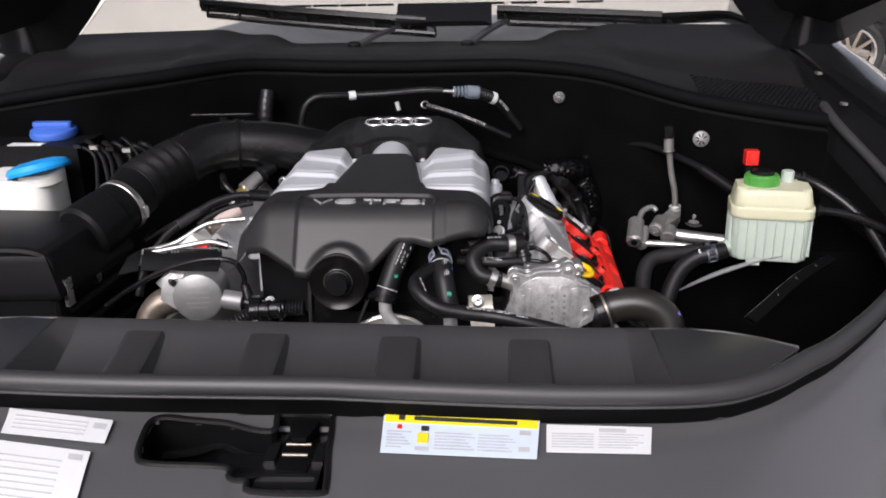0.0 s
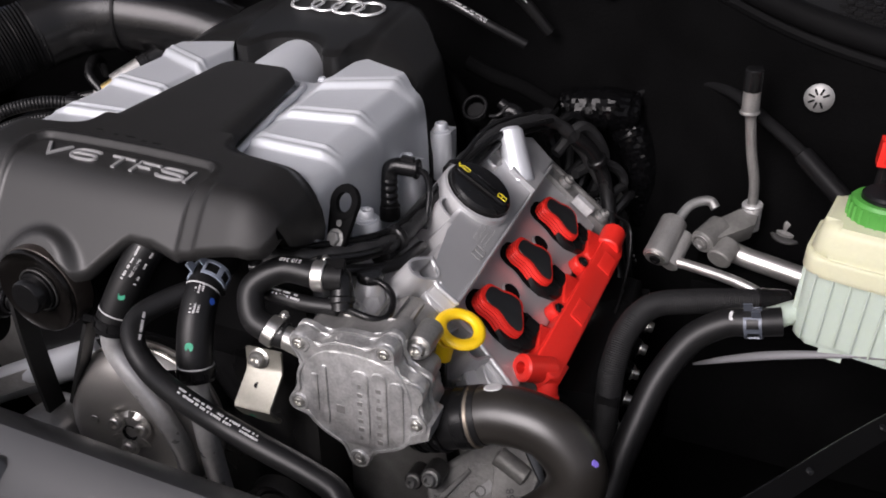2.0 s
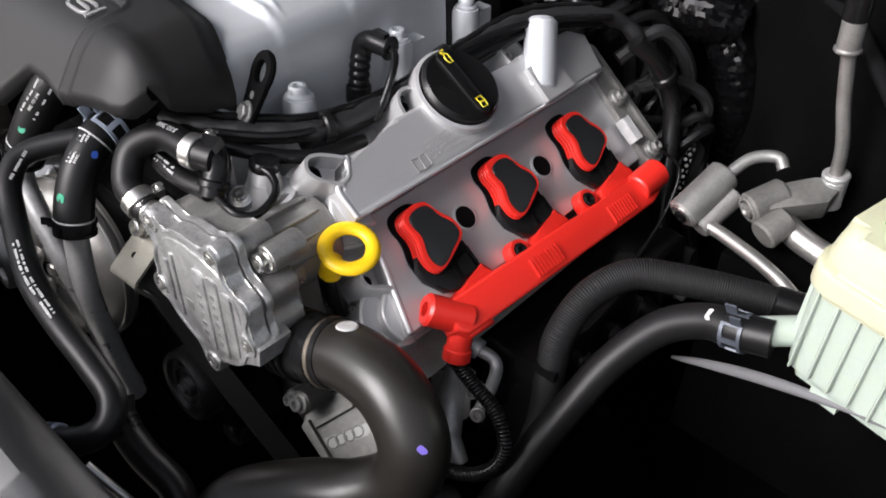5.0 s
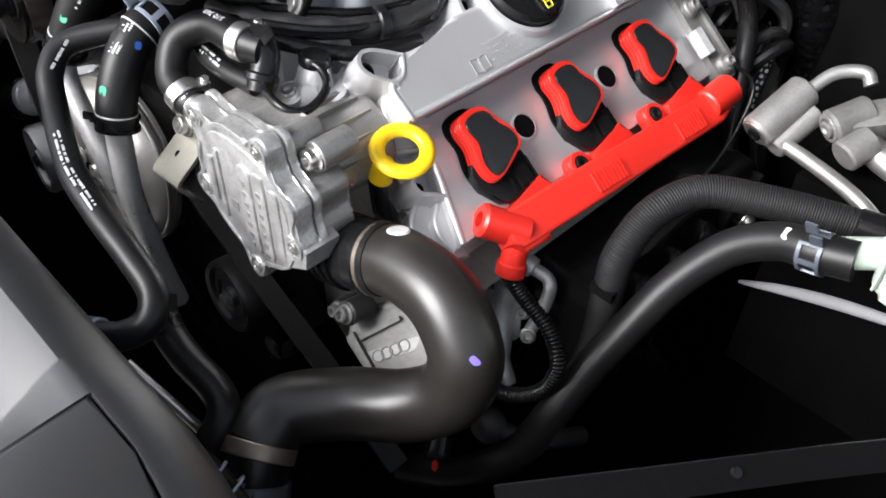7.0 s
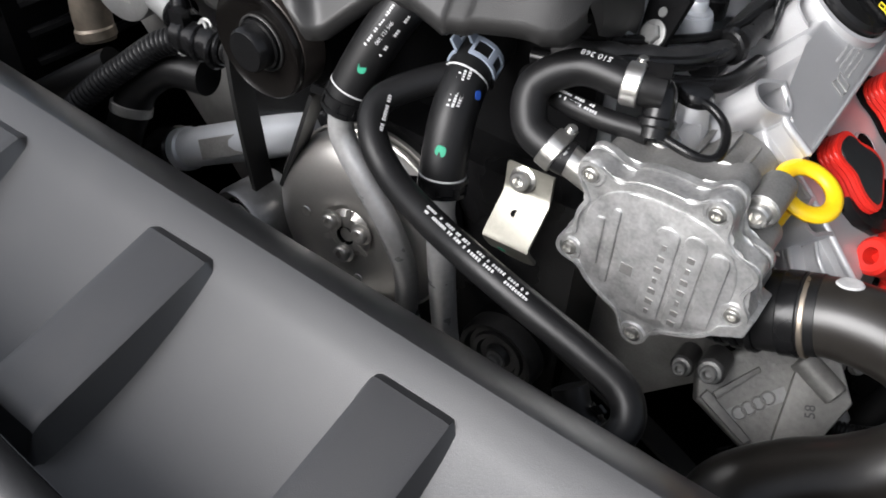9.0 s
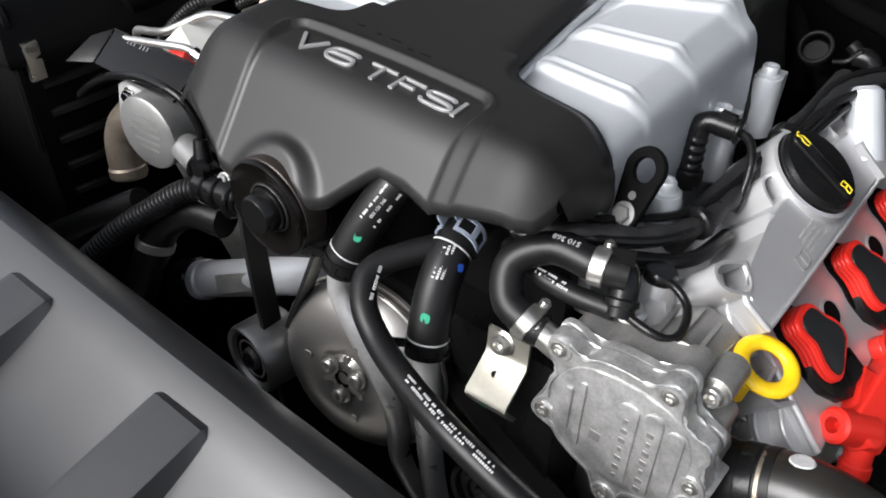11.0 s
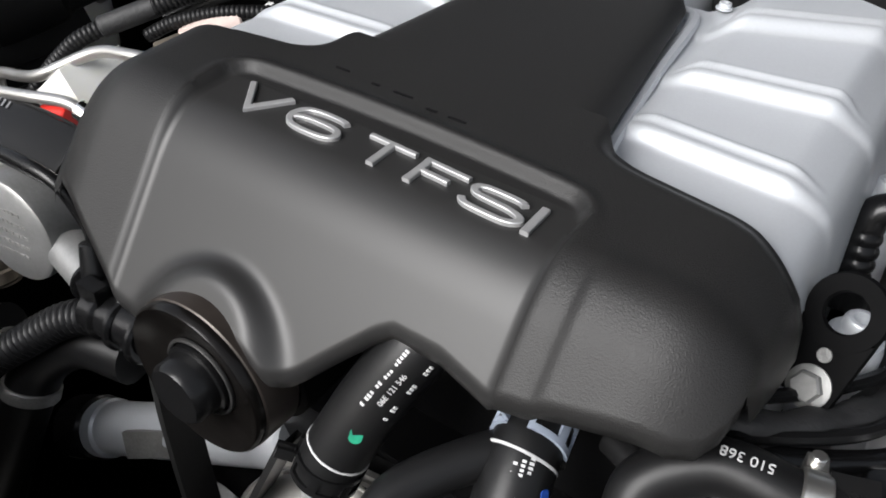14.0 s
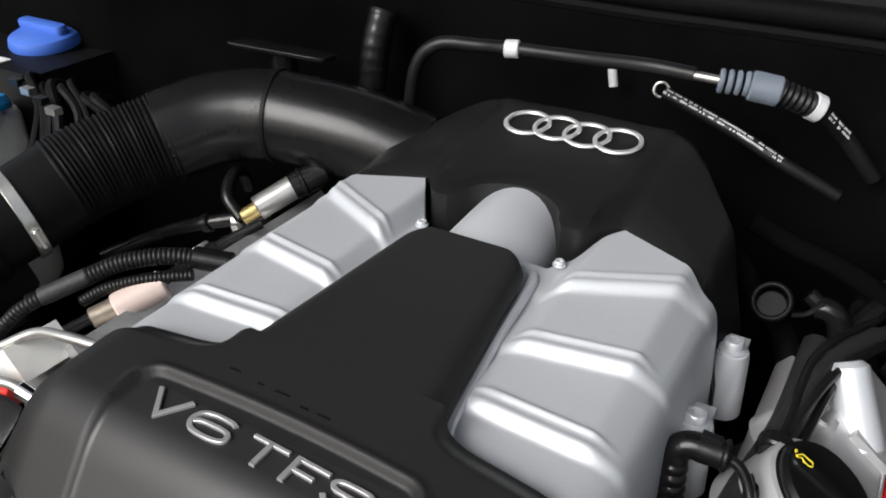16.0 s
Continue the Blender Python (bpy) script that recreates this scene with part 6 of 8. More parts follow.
part("rod", tube(BM(), [(0.085, 0.995, 0.985), (0.125, 1.01, 0.945), (0.15, 1.02, 0.905)], 0.003, 10), PIPE, rod_)

edgeh = thing("overflow_hose", (0.16, 0.978, 1.018), "thin black hose with a wire clamp behind the radiator cover", "hose")
EP = [(0.1163, 0.975, 1.031), (0.1400, 0.977, 1.022), (0.1562, 0.979, 1.014), (0.1736, 0.9845, 1.0035), (0.1844, 0.9880, 0.9965), (0.200, 0.9895, 0.985)]
part("pipe", tube(BM(), EP, 0.0072, 16), BLACK, edgeh)
for c in (0.0, 0.011):
    part("wire_clamp", collar(BM(), Vector(EP[4]) + way(EP[3], EP[4]).normalized() * c, Vector(EP[4]) + way(EP[3], EP[4]).normalized() * (c + 0.0013), 0.0090, 0.0070, 20), CLAMP, edgeh)

# ---- right-hand side of the bay ----
RF = basis((0.4037, 1.3345, 1.017), (0, 0, 1), (0.98, -0.196, 0))
tank = thing("fluid_reservoir", (0.4037, 1.3345, 1.017), "translucent cream plastic fluid reservoir with a green cap", "reservoir")
part("lower_shell", prism(BM(), rounded(0.104, 0.070, 0.012, 5), RF, 0.0, 0.068, 0.006, 1.04, 3), TANK, tank)
part("upper_shell", prism(BM(), rounded(0.111, 0.076, 0.015, 6), RF, 0.078, 0.106, 0.010, 0.90, 4), TANKU, tank)
part("seam", prism(BM(), rounded(0.115, 0.080, 0.016, 6), RF, 0.064, 0.080, 0.0035, 1.0, 3), TANKU, tank)
for k in range(8):
    part("front_rib", prism(BM(), rounded(0.0016, 0.006, 0.0007, 3, -0.0445 + 0.0127 * k, -0.0365), RF, 0.006, 0.066, 0.0006), TANK, tank)
for k in range(4):
    for s in (-1, 1):
        part("side_rib", prism(BM(), rounded(0.006, 0.0016, 0.0007, 3, s * 0.0535, -0.024 + 0.016 * k), RF, 0.006, 0.066, 0.0006), TANK, tank)
capf = RF @ Matrix.Translation((-0.016, 0.000, 0.104))
cp = part("cap", lathe(BM(), capf, [(0.0235, 0.0), (0.0235, 0.015), (0.0215, 0.0175), (0.017, 0.0175), (0.017, 0.010)], 40), GREEN, tank, "green screw cap")
for k in range(24):
    a = 2 * math.pi * k / 24
    part("cap_rib", box(BM(), (0.0237 * math.cos(a), 0.0237 * math.sin(a), 0.0078), (0.0018, 0.0018, 0.0125), capf, 0.0004), GREEN, cp)
part("cap_centre", lathe(BM(), capf, [(0.0168, 0.010), (0.0168, 0.0205), (0.0150, 0.0225), (0, 0.0225)], 32), BLACK, cp)
part("inlet_stub", rod(BM(), RF @ Vector((-0.048, -0.010, 0.016)), (0.326, 1.311, 1.029), 0.0095), TANK, tank)
part("level_stub", rod(BM(), RF @ Vector((0.022, 0.022, 0.10)), RF @ Vector((0.022, 0.022, 0.122)), 0.009), TANK, tank)
part("foot", box(BM(), (-0.02, -0.03, -0.004), (0.018, 0.010, 0.008), RF, 0.001), TANK, tank)
redp = thing("red_plug", (0.397, 1.421, 1.12), "square red plastic connector plug", "plug")
part("shell", box(BM(), (0.396, 1.421, 1.143), (0.019, 0.016, 0.022), None, 0.002), RED, redp)
part("latch", box(BM(), (0.396, 1.412, 1.144), (0.011, 0.004, 0.013), None, 0.001), RED, redp)
part("post", rod(BM(), (0.397, 1.423, 1.02), (0.397, 1.423, 1.134), 0.008), BLACK, redp)

P = [(0.338, 1.312, 1.030), (0.318, 1.309, 1.0255), (0.296, 1.3095, 1.0185), (0.272, 1.3010, 1.001), (0.2535, 1.2800, 0.971), (0.2440, 1.2545, 0.942), (0.2359, 1.2250, 0.9114), (0.2325, 1.2001, 0.8873), (0.2257, 1.1807, 0.8583), (0.2117, 1.1624, 0.8391), (0.1890, 1.1490, 0.8165), (0.150, 1.14, 0.79)]
rh = hose("reservoir_hose", P, 0.0118, "smooth black hose running down from the reservoir")
spring_band(rh, (0.3175, 1.3090, 1.0252), (-1, 0, -0.25), 0.0122, 0.014, (0, -0.35, 0.94))
part("white_mark", prism(BM(), rounded(0.004, 0.008, 0.0018, 4), basis(Vector((0.2985, 1.3098, 1.0205)) + Vector((0.1, -0.5, 0.85)).normalized() * 0.0116, (0.1, -0.5, 0.85), (1, 0, 0)), 0, 0.0006), INKW, rh)
ch = thing("corrugated_hose", (0.23, 1.30, 0.95), "black corrugated hose beside the reservoir hose", "hose")
part("sleeve", ribbed(BM(), [(0.34, 1.372, 1.010), (0.305, 1.362, 1.010), (0.265, 1.345, 1.010), (0.235, 1.325, 1.010), (0.220, 1.297, 1.0), (0.215, 1.275, 0.975), (0.215, 1.270, 0.945), (0.215, 1.265, 0.88), (0.20, 1.26, 0.80)], 0.0112, 0.0017, 0.05, 20), CORR, ch)

part("end_cuff", rod(BM(), (0.345, 1.374, 1.010), (0.318, 1.3665, 1.010), 0.0122), BLACK, ch)
part("tie", box(BM(), (0.2155, 1.262, 0.948), (0.018, 0.006, 0.008), None, 0.001), BLACK, ch, "cable tie")
va = thing("air_conditioning_valve", (0.228, 1.432, 1.0), "small bare metal cylinder valve with a thin pipe", "valve")
part("cylinder", rod(BM(), (0.224, 1.411, 1.008), (0.233, 1.452, 1.030), 0.0128, n=28), CASTD, va)
part("end_ring", collar(BM(), (0.2238, 1.410, 1.0075), (0.2243, 1.4122, 1.0087), 0.0098, 0.0066), STEEL, va)
bolt(va, (0.2238, 1.4100, 1.0075), (-0.2, -0.87, -0.45), 0.0052, 0.002, DARK, washer=False)
part("thin_pipe", tube(BM(), [(0.232, 1.424, 1.002), (0.262, 1.415, 1.004), (0.300, 1.400, 1.006), (0.325, 1.388, 1.003), (0.345, 1.375, 0.995)], 0.0052, 12), PIPE, va)
part("hook_pipe", tube(BM(), [(0.236, 1.448, 1.032), (0.243, 1.462, 1.042), (0.252, 1.470, 1.046), (0.262, 1.473, 1.047), (0.268, 1.470, 1.042)], 0.0048, 12), DULL, va)
part("side_lobe", rod(BM(), (0.2365, 1.418, 0.9985), (0.2450, 1.4500, 1.0180), 0.0095, n=24), CASTD, va)
vb = thing("pressure_pipe_joint", (0.27, 1.45, 1.0), "bare metal pipe joint with an upright service stem", "pipe joint")
jf = basis((0.2840, 1.4620, 1.0260), (0.1, -0.35, 0.93), (0.70, 0.70, 0.2))
part("block", prism(BM(), [(-0.022, -0.010), (0.020, -0.012), (0.030, -0.004), (0.030, 0.008), (0.018, 0.012), (-0.020, 0.011)], jf, -0.014, 0.009, 0.003), ALLOYD, vb)
part("lobe", rod(BM(), (0.2800, 1.4290, 1.0085), (0.2870, 1.4480, 1.0180), 0.0118, n=28), ALLOYD, vb)
part("front_drum", rod(BM(), (0.262, 1.438, 1.019), (0.276, 1.462, 1.028), 0.0125, n=28), ALLOYD, vb)
part("drum_ring", collar(BM(), (0.2612, 1.4365, 1.0185), (0.2625, 1.4388, 1.0194), 0.0105, 0.0078), CASTD, vb)
bolt(vb, (0.2618, 1.4372, 1.0188), (-0.5, -0.85, -0.3), 0.0062, 0.003, CASTD, washer=False)
part("thick_pipe", tube(BM(), [(0.282, 1.456, 1.010), (0.300, 1.447, 1.008), (0.330, 1.440, 1.006), (0.37, 1.43, 1.004)], 0.0098, 16), PIPE, vb)
part("stem_base", rod(BM(), (0.302, 1.4865, 1.018), (0.301, 1.485, 1.043), 0.0095), CAST, vb)
part("stem", tube(BM(), [(0.301, 1.485, 1.04), (0.298, 1.482, 1.07), (0.289, 1.478, 1.105), (0.2815, 1.4725, 1.145)], 0.0049, 12), CASTD, vb)
part("stem_nut", rod(BM(), (0.2812, 1.4722, 1.143), (0.2795, 1.4710, 1.164), 0.0078), CASTD, vb)
part("nut_ring", rod(BM(), (0.2813, 1.4723, 1.141), (0.2810, 1.4721, 1.1445), 0.0090), CASTD, vb)
part("stem_collar", rod(BM(), (0.3012, 1.4852, 1.042), (0.3006, 1.4847, 1.047), 0.0098), CAST, vb)
part("dust_cap", rod(BM(), (0.2795, 1.4710, 1.163), (0.2782, 1.470, 1.184), 0.0086), BLACK, vb)
nb = thing("flange_bolt", (0.339, 1.503, 1.0), "zinc hexagon bolt on a wide washer", "bolt")
part("washer", rod(BM(), (0.339, 1.503, 1.010), (0.339, 1.502, 1.014), 0.016), DARKST, nb)
bolt(nb, (0.339, 1.503, 1.014), (0, -0.1, 1), 0.009, 0.015, CASTD, "head", False)
hb = hose("bulkhead_line", [(0.13, 1.615, 1.06), (0.165, 1.605, 1.10), (0.204, 1.590, 1.124), (0.255, 1.545, 1.136), (0.305, 1.485, 1.126), (0.340, 1.450, 1.112), (0.372, 1.425, 1.092)], 0.0058, "thin black line along the bulkhead", MATT)
part("sleeve", rod(BM(), (0.332, 1.457, 1.116), (0.375, 1.423, 1.090), 0.0085), MATT, hb)
for p, r in (((0.116, 1.618, 1.206), 0.0100), ((0.337, 1.496, 1.156), 0.0130)):
    d = thing("washer_disc", p, "perforated silver metal washer holding the felt", "washer")
    f = basis(p, (-0.1 if p[0] > 0.2 else 0, -1, 0.12), (1, 0, 0))
    part("disc", lathe(BM(), f, [(0, 0.0045), (r * 0.25, 0.0045), (r * 0.8, 0.003), (r, 0.001), (r, 0)], 32), DULL if r > 0.011 else ALLOYD, d)
    for k in range(7):
        # dark strips laid on the disc in place of shaded openings
        part("slot", prism(BM(), rounded(r * 0.48, r * 0.14, r * 0.06, 3), f @ Matrix.Rotation(2 * math.pi * k / 8 + 0.5, 4, "Z") @ Matrix.Translation((r * 0.5, 0, 0)), 0.002, 0.0046), DARK, d)
tower = thing("strut_tower", (0.45, 1.42, 0.8), "black strut tower under the felt", "strut tower", kind="structure")
part("dome", box(BM(), (0.47, 1.515, 0.89), (0.42, 0.20, 0.20), None, 0.05), FELT, tower)
stay = thing("body_stay", (0.40, 1.15, 0.98), "black painted body stay with a bright edge, its sheen coloured grey", "stay", kind="structure")
# the black stay is coloured grey in place of reflected sky
part("stay", tube(BM(), [(0.2775, 1.3239, 0.960), (0.303, 1.318, 0.977), (0.333, 1.312, 0.994), (0.3626, 1.3066, 1.0077), (0.39, 1.302, 1.018), (0.42, 1.297, 1.028)], lambda t, s: 0.0010 + 0.0027 * math.sin(math.pi * min(1, t * 1.15)) ** 0.7 if t < 0.85 else 0.0022, 12, flat=0.5), GREYS, stay)
DG = [(0.300, 1.060, 1.030), (0.345, 1.125, 1.026), (0.3934, 1.1966, 1.0204), (0.4403, 1.2603, 1.0147), (0.50, 1.33, 1.010)]
part("diagonal", strap(DG, 0.014, 0.005, (0.75, -0.50, -0.42)), DARK, stay)
# thin glossy bead added only to draw the strap's edge highlight
part("diagonal_edge", tube(BM(), [Vector(p) + Vector((-0.0052, 0.0035, 0.0035)) for p in DG], 0.0009, 8), BLACK, stay, "glossy bead added to catch a highlight along the edge")
for k in (8, 14, 20):
    q = spline(DG, 6)[k]
    part("rivet", lathe(BM(), basis(q + Vector((0.001, 0.0, 0.003)), (0.45, -0.1, 0.88)), [(0.0030, 0.0), (0.0026, 0.0012), (0, 0.0015)], 14), BLACK, stay)

# wiring beside the supercharger
loom = thing("wiring_loom", (0.04, 1.28, 1.05), "black taped wiring loom beside the supercharger", "wiring")
part("trunk", tube(BM(), [(-0.035, 1.150, 1.095), (-0.008, 1.158, 1.097), (0.020, 1.190, 1.090), (0.038, 1.230, 1.085), (0.041, 1.290, 1.088), (0.045, 1.350, 1.100), (0.056, 1.42, 1.106), (0.088, 1.490, 1.098), (0.115, 1.515, 1.07), (0.15, 1.52, 1.02)], lambda t, s: 0.0066 + 0.0008 * math.sin(s * 260), 12), TAPE, loom)
part("second", tube(BM(), [(-0.045, 1.145, 1.088), (-0.010, 1.152, 1.090), (0.022, 1.175, 1.083), (0.045, 1.205, 1.076), (0.050, 1.25, 1.07)], 0.0050, 10), BLACK, loom)
part("third", tube(BM(), [(0.028, 1.215, 1.075), (0.030, 1.26, 1.075), (0.034, 1.31, 1.080), (0.045, 1.37, 1.09), (0.048, 1.45, 1.10)], 0.0095, 10), TAPE, loom)
for p, q in (((0.044, 1.335, 1.097), (0.0448, 1.345, 1.099)), ((0.036, 1.225, 1.086), (0.038, 1.232, 1.086))):
    part("cable_tie", rod(BM(), p, q, 0.0108, n=16), BLACK, loom)
for k, (dx, dy, dz) in enumerate(((-0.010, 0.004, 0.006), (0.009, -0.004, 0.003), (0.012, 0.004, -0.006))):
    base = [(-0.02, 1.152, 1.096), (0.020, 1.190, 1.090), (0.038, 1.230, 1.085), (0.041, 1.290, 1.088), (0.045, 1.350, 1.100), (0.056, 1.42, 1.106), (0.088, 1.490, 1.098)]
    part("thin_cable", tube(BM(), [(x + dx * (0.4 + 0.6 * math.sin(q * 1.3 + k)), y + dy, z + dz) for q, (x, y, z) in enumerate(base)], 0.0028, 8), BLACK, loom)
con = thing("sensor_plug", (0.004, 1.285, 1.06), "black elbow connector plugged in beside the supercharger", "connector")
part("collar", rod(BM(), (0.0020, 1.2895, 1.066), (0.0015, 1.2910, 1.080), 0.0098), BLACK, con)
part("boot", ribbed(BM(), [(0.0015, 1.2910, 1.078), (0.0000, 1.2940, 1.092), (-0.0015, 1.2975, 1.103)], 0.0082, 0.0062, 0.13, 18), BLACK, con)
part("elbow", tube(BM(), [(-0.0015, 1.2970, 1.100), (-0.0010, 1.2995, 1.1085), (0.0045, 1.3015, 1.1125), (0.0130, 1.3025, 1.1130)], 0.0078, 18, 6), BLACK, con)
part("head", rod(BM(), (0.0085, 1.3022, 1.1128), (0.0255, 1.3035, 1.1122), 0.0082, 0.0078, 20), BLACK, con)
part("head_ring", rod(BM(), (0.0215, 1.3032, 1.1123), (0.0250, 1.3035, 1.1122), 0.0092, n=20), BLACK, con)
part("latch", box(BM(), (0, 0, 0), (0.011, 0.0065, 0.004), basis((0.0150, 1.3027, 1.1208), (0.1, 0.2, 1), (1, 0.1, 0)), 0.0008), BLACK, con)
part("lead", tube(BM(), [(0.0225, 1.3030, 1.112), (0.0330, 1.2985, 1.1115), (0.0415, 1.2870, 1.104), (0.0450, 1.2750, 1.090), (0.0455, 1.2650, 1.078)], 0.0030, 10), BLACK, con)
rearw = thing("cable_tangle", (0.10, 1.5, 1.0), "tangle of black cables behind the valve cover", "wiring")
rng = random.Random(4)
for k in range(9):
    x, z = 0.06 + 0.012 * k, 1.07 - 0.012 * k
    pts = [(x, 1.50 + 0.01 * rng.random(), z + 0.03 * rng.random()), (x + 0.02, 1.54, z + 0.05 * rng.random()), (x + 0.05 * rng.random(), 1.56, z), (x + 0.03, 1.55 - 0.03 * rng.random(), z - 0.06), (x + 0.06 * rng.random(), 1.53, z - 0.12)]
    part("cable", tube(BM(), pts, rng.uniform(0.004, 0.008), 8), TAPE if k % 2 else BLACK, rearw)
part("yellow_tag", box(BM(), (0.1047, 1.5215, 1.070), (0.006, 0.003, 0.008), None, 0.001), YELLOW, rearw)

# ---- rear pipes in front of the bulkhead ----
fl = thing("fuel_line", (-0.15, 1.57, 1.2), "black fuel line with a clear quick-release coupling", "fuel line")
part("line", tube(BM(), [(-0.335, 1.55, 1.13), (-0.325, 1.55, 1.195), (-0.305, 1.555, 1.219), (-0.270, 1.564, 1.221), (-0.238, 1.574, 1.220), (-0.18, 1.572, 1.223), (-0.12, 1.562, 1.229), (-0.085, 1.562, 1.228)], 0.0060, 12), RUBBER, fl)
part("clip", rod(BM(), (-0.248, 1.571, 1.220), (-0.236, 1.5740, 1.2205), 0.0078), INKG, fl, "pale plastic clip")
part("steel_end", rod(BM(), (-0.090, 1.562, 1.228), (-0.066, 1.566, 1.226), 0.0035), STEEL, fl)
for k in range(4):
    part("coupling_ring", rod(BM(), (-0.068 + 0.006 * k, 1.566 + 0.001 * k, 1.2258), (-0.064 + 0.006 * k, 1.567 + 0.001 * k, 1.2255), 0.0095), CLEAR, fl)
part("clear_barrel", rod(BM(), (-0.046, 1.570, 1.225), (-0.024, 1.575, 1.222), 0.0115), CLEAR, fl)
part("boot", ribbed(BM(), [(-0.026, 1.575, 1.2225), (-0.012, 1.580, 1.217), (0.0, 1.588, 1.211)], 0.010, 0.0045, 0.2), RUBBER, fl)
part("end_clip", rod(BM(), (-0.004, 1.586, 1.213), (0.004, 1.590, 1.209), 0.0105), INKG, fl)
part("tail", tube(BM(), [(0.0, 1.588, 1.211), (0.012, 1.600, 1.198), (0.024, 1.612, 1.183), (0.05, 1.625, 1.15)], 0.0065, 12), RUBBER, fl)
print_bars(fl, spline([(0.006, 1.594, 1.205), (0.014, 1.602, 1.195), (0.022, 1.611, 1.185)], 6), 0.0065, (0.2, -0.8, 0.6), 2, 0.0022, 0.001, None, 13)
P = [(-0.116, 1.602, 1.196), (-0.09, 1.598, 1.189), (-0.05, 1.594, 1.176), (-0.014, 1.592, 1.161), (0.03, 1.60, 1.14)]
h7 = hose("printed_hose", P, 0.0052, "thin black hose covered in white printing")
print_bars(h7, spline(P[:4], 6), 0.0052, (0.1, -0.8, 0.7), 2, 0.0019, 0.0008, None, 15)
part("end_loop", torus(BM(), basis((-0.119, 1.602, 1.198), (0.2, -0.9, 0.3)), 0.006, 0.0012, 20, 8), STEEL, h7)
for p, q in (((-0.172, 1.63, 1.199), (-0.168, 1.627, 1.184)), ((-0.078, 1.585, 1.130), (-0.075, 1.58, 1.115))):
    s = thing("pale_cable_stub", q, "short pale plastic cable stub on the bulkhead", "cable stub")
    part("stub", rod(BM(), p, q, 0.004), INKG, s)

# ---- left-hand side: intake, airbox, bottles ----
duct_in = thing("intake_duct", (-0.45, 1.42, 1.08), "large matt black plastic intake duct with a ribbed bellows", "intake duct")
part("rear_pipe", tube(BM(), [(-0.285, 1.500, 1.135), (-0.345, 1.488, 1.150), (-0.4186, 1.472, 1.158)], 0.0400, 32, 6), BLACK, duct_in)
part("elbow", tube(BM(), [(-0.4186, 1.472, 1.158), (-0.448, 1.458, 1.157), (-0.475, 1.438, 1.152), (-0.498, 1.410, 1.143)], 0.0405, 32, 8), BLACK, duct_in)
part("joint_ring", rod(BM(), (-0.4146, 1.4733, 1.1577), (-0.4226, 1.4707, 1.158), 0.0418, n=36), MATT, duct_in)
bel = [(-0.496, 1.412, 1.1425), (-0.512, 1.386, 1.136), (-0.526, 1.358, 1.129), (-0.538, 1.328, 1.120)]
path = resample(spline(bel, 12), 0.0010)
part("bellows", sweep(BM(), path, lambda t, s: 0.0410 - 0.0022 * (0.5 + 0.5 * math.cos(2 * math.pi * s / 0.0042)), 36), MATT, duct_in)
part("sleeve", tube(BM(), [(-0.537, 1.330, 1.1205), (-0.546, 1.295, 1.109), (-0.556, 1.262, 1.100)], 0.0385, 32, 6), MATT, duct_in)
band(duct_in, (-0.546, 1.290, 1.107), (-0.3, -0.9, -0.23), 0.0392, 0.010)
air = thing("air_filter_box", (-0.68, 1.16, 0.8), "black plastic air filter box with clips", "air filter box")
part("lower_box", prism(BM(), [(-0.560, 1.10), (-0.545, 1.27), (-0.92, 1.30), (-0.94, 1.08)], Matrix.Identity(4), 0.74, 1.045, 0.012, 1.02, 3), MATT, air)
part("lid", prism(BM(), [(-0.545, 1.085), (-0.530, 1.285), (-0.93, 1.315), (-0.95, 1.065)], Matrix.Identity(4), 1.04, 1.105, 0.014, 0.90, 4), MATT, air)
part("outlet", rod(BM(), (-0.575, 1.215, 1.085), (-0.553, 1.268, 1.101), 0.043, 0.041, 32), MATT, air)
for y in (1.11, 1.19):
    part("clip", box(BM(), (-0.549, y, 1.045), (0.006, 0.014, 0.036), None, 0.001), STEEL, air)
part("front_ridge", tube(BM(), [(-0.95, 1.075, 1.095), (-0.70, 1.088, 1.105), (-0.575, 1.10, 1.10), (-0.562, 1.10, 1.05), (-0.565, 1.10, 0.95)], 0.006, 8), MATT, air)
for k in range(5):
    part("side_ridge", tube(BM(), [(-0.556, 1.115, 0.895 + 0.030 * k), (-0.545, 1.14, 0.900 + 0.030 * k), (-0.538, 1.20, 0.903 + 0.030 * k), (-0.534, 1.262, 0.903 + 0.030 * k)], 0.0055, 8), MATT, air)
bott = thing("washer_bottle", (-0.71, 1.36, 1.0), "white washer bottle with a light blue cap", "washer bottle")
part("bottle", prism(BM(), rounded(0.14, 0.10, 0.03, 6), Matrix.Translation((-0.738, 1.355, 0)), 0.95, 1.140, 0.012, 0.97, 4), WHITE, bott)
part("neck", rod(BM(), (-0.688, 1.345, 1.13), (-0.688, 1.342, 1.150), 0.034), WHITE, bott)
wc = basis((-0.688, 1.340, 1.147), (-0.22, 0.10, 1), (1, 0, 0.2))
part("cap", lathe(BM(), wc, [(0.046, 0), (0.047, 0.005), (0.043, 0.012), (0.024, 0.017), (0, 0.018)], 36), CYAN, bott, "light blue flap cap")
bc = thing("blue_filler_cap", (-0.726, 1.473, 1.17), "dark blue winged filler cap on a black tank", "cap")
bcf = basis((-0.726, 1.473, 1.175), (0, -0.12, 1), (1, 0, 0))
part("cap", lathe(BM(), bcf, [(0.036, 0), (0.038, 0.005), (0.036, 0.012), (0.028, 0.016), (0, 0.017)], 32), BLUE, bc)
part("wing", prism(BM(), rounded(0.066, 0.014, 0.006, 4), bcf, 0.013, 0.024, 0.004), BLUE, bc)
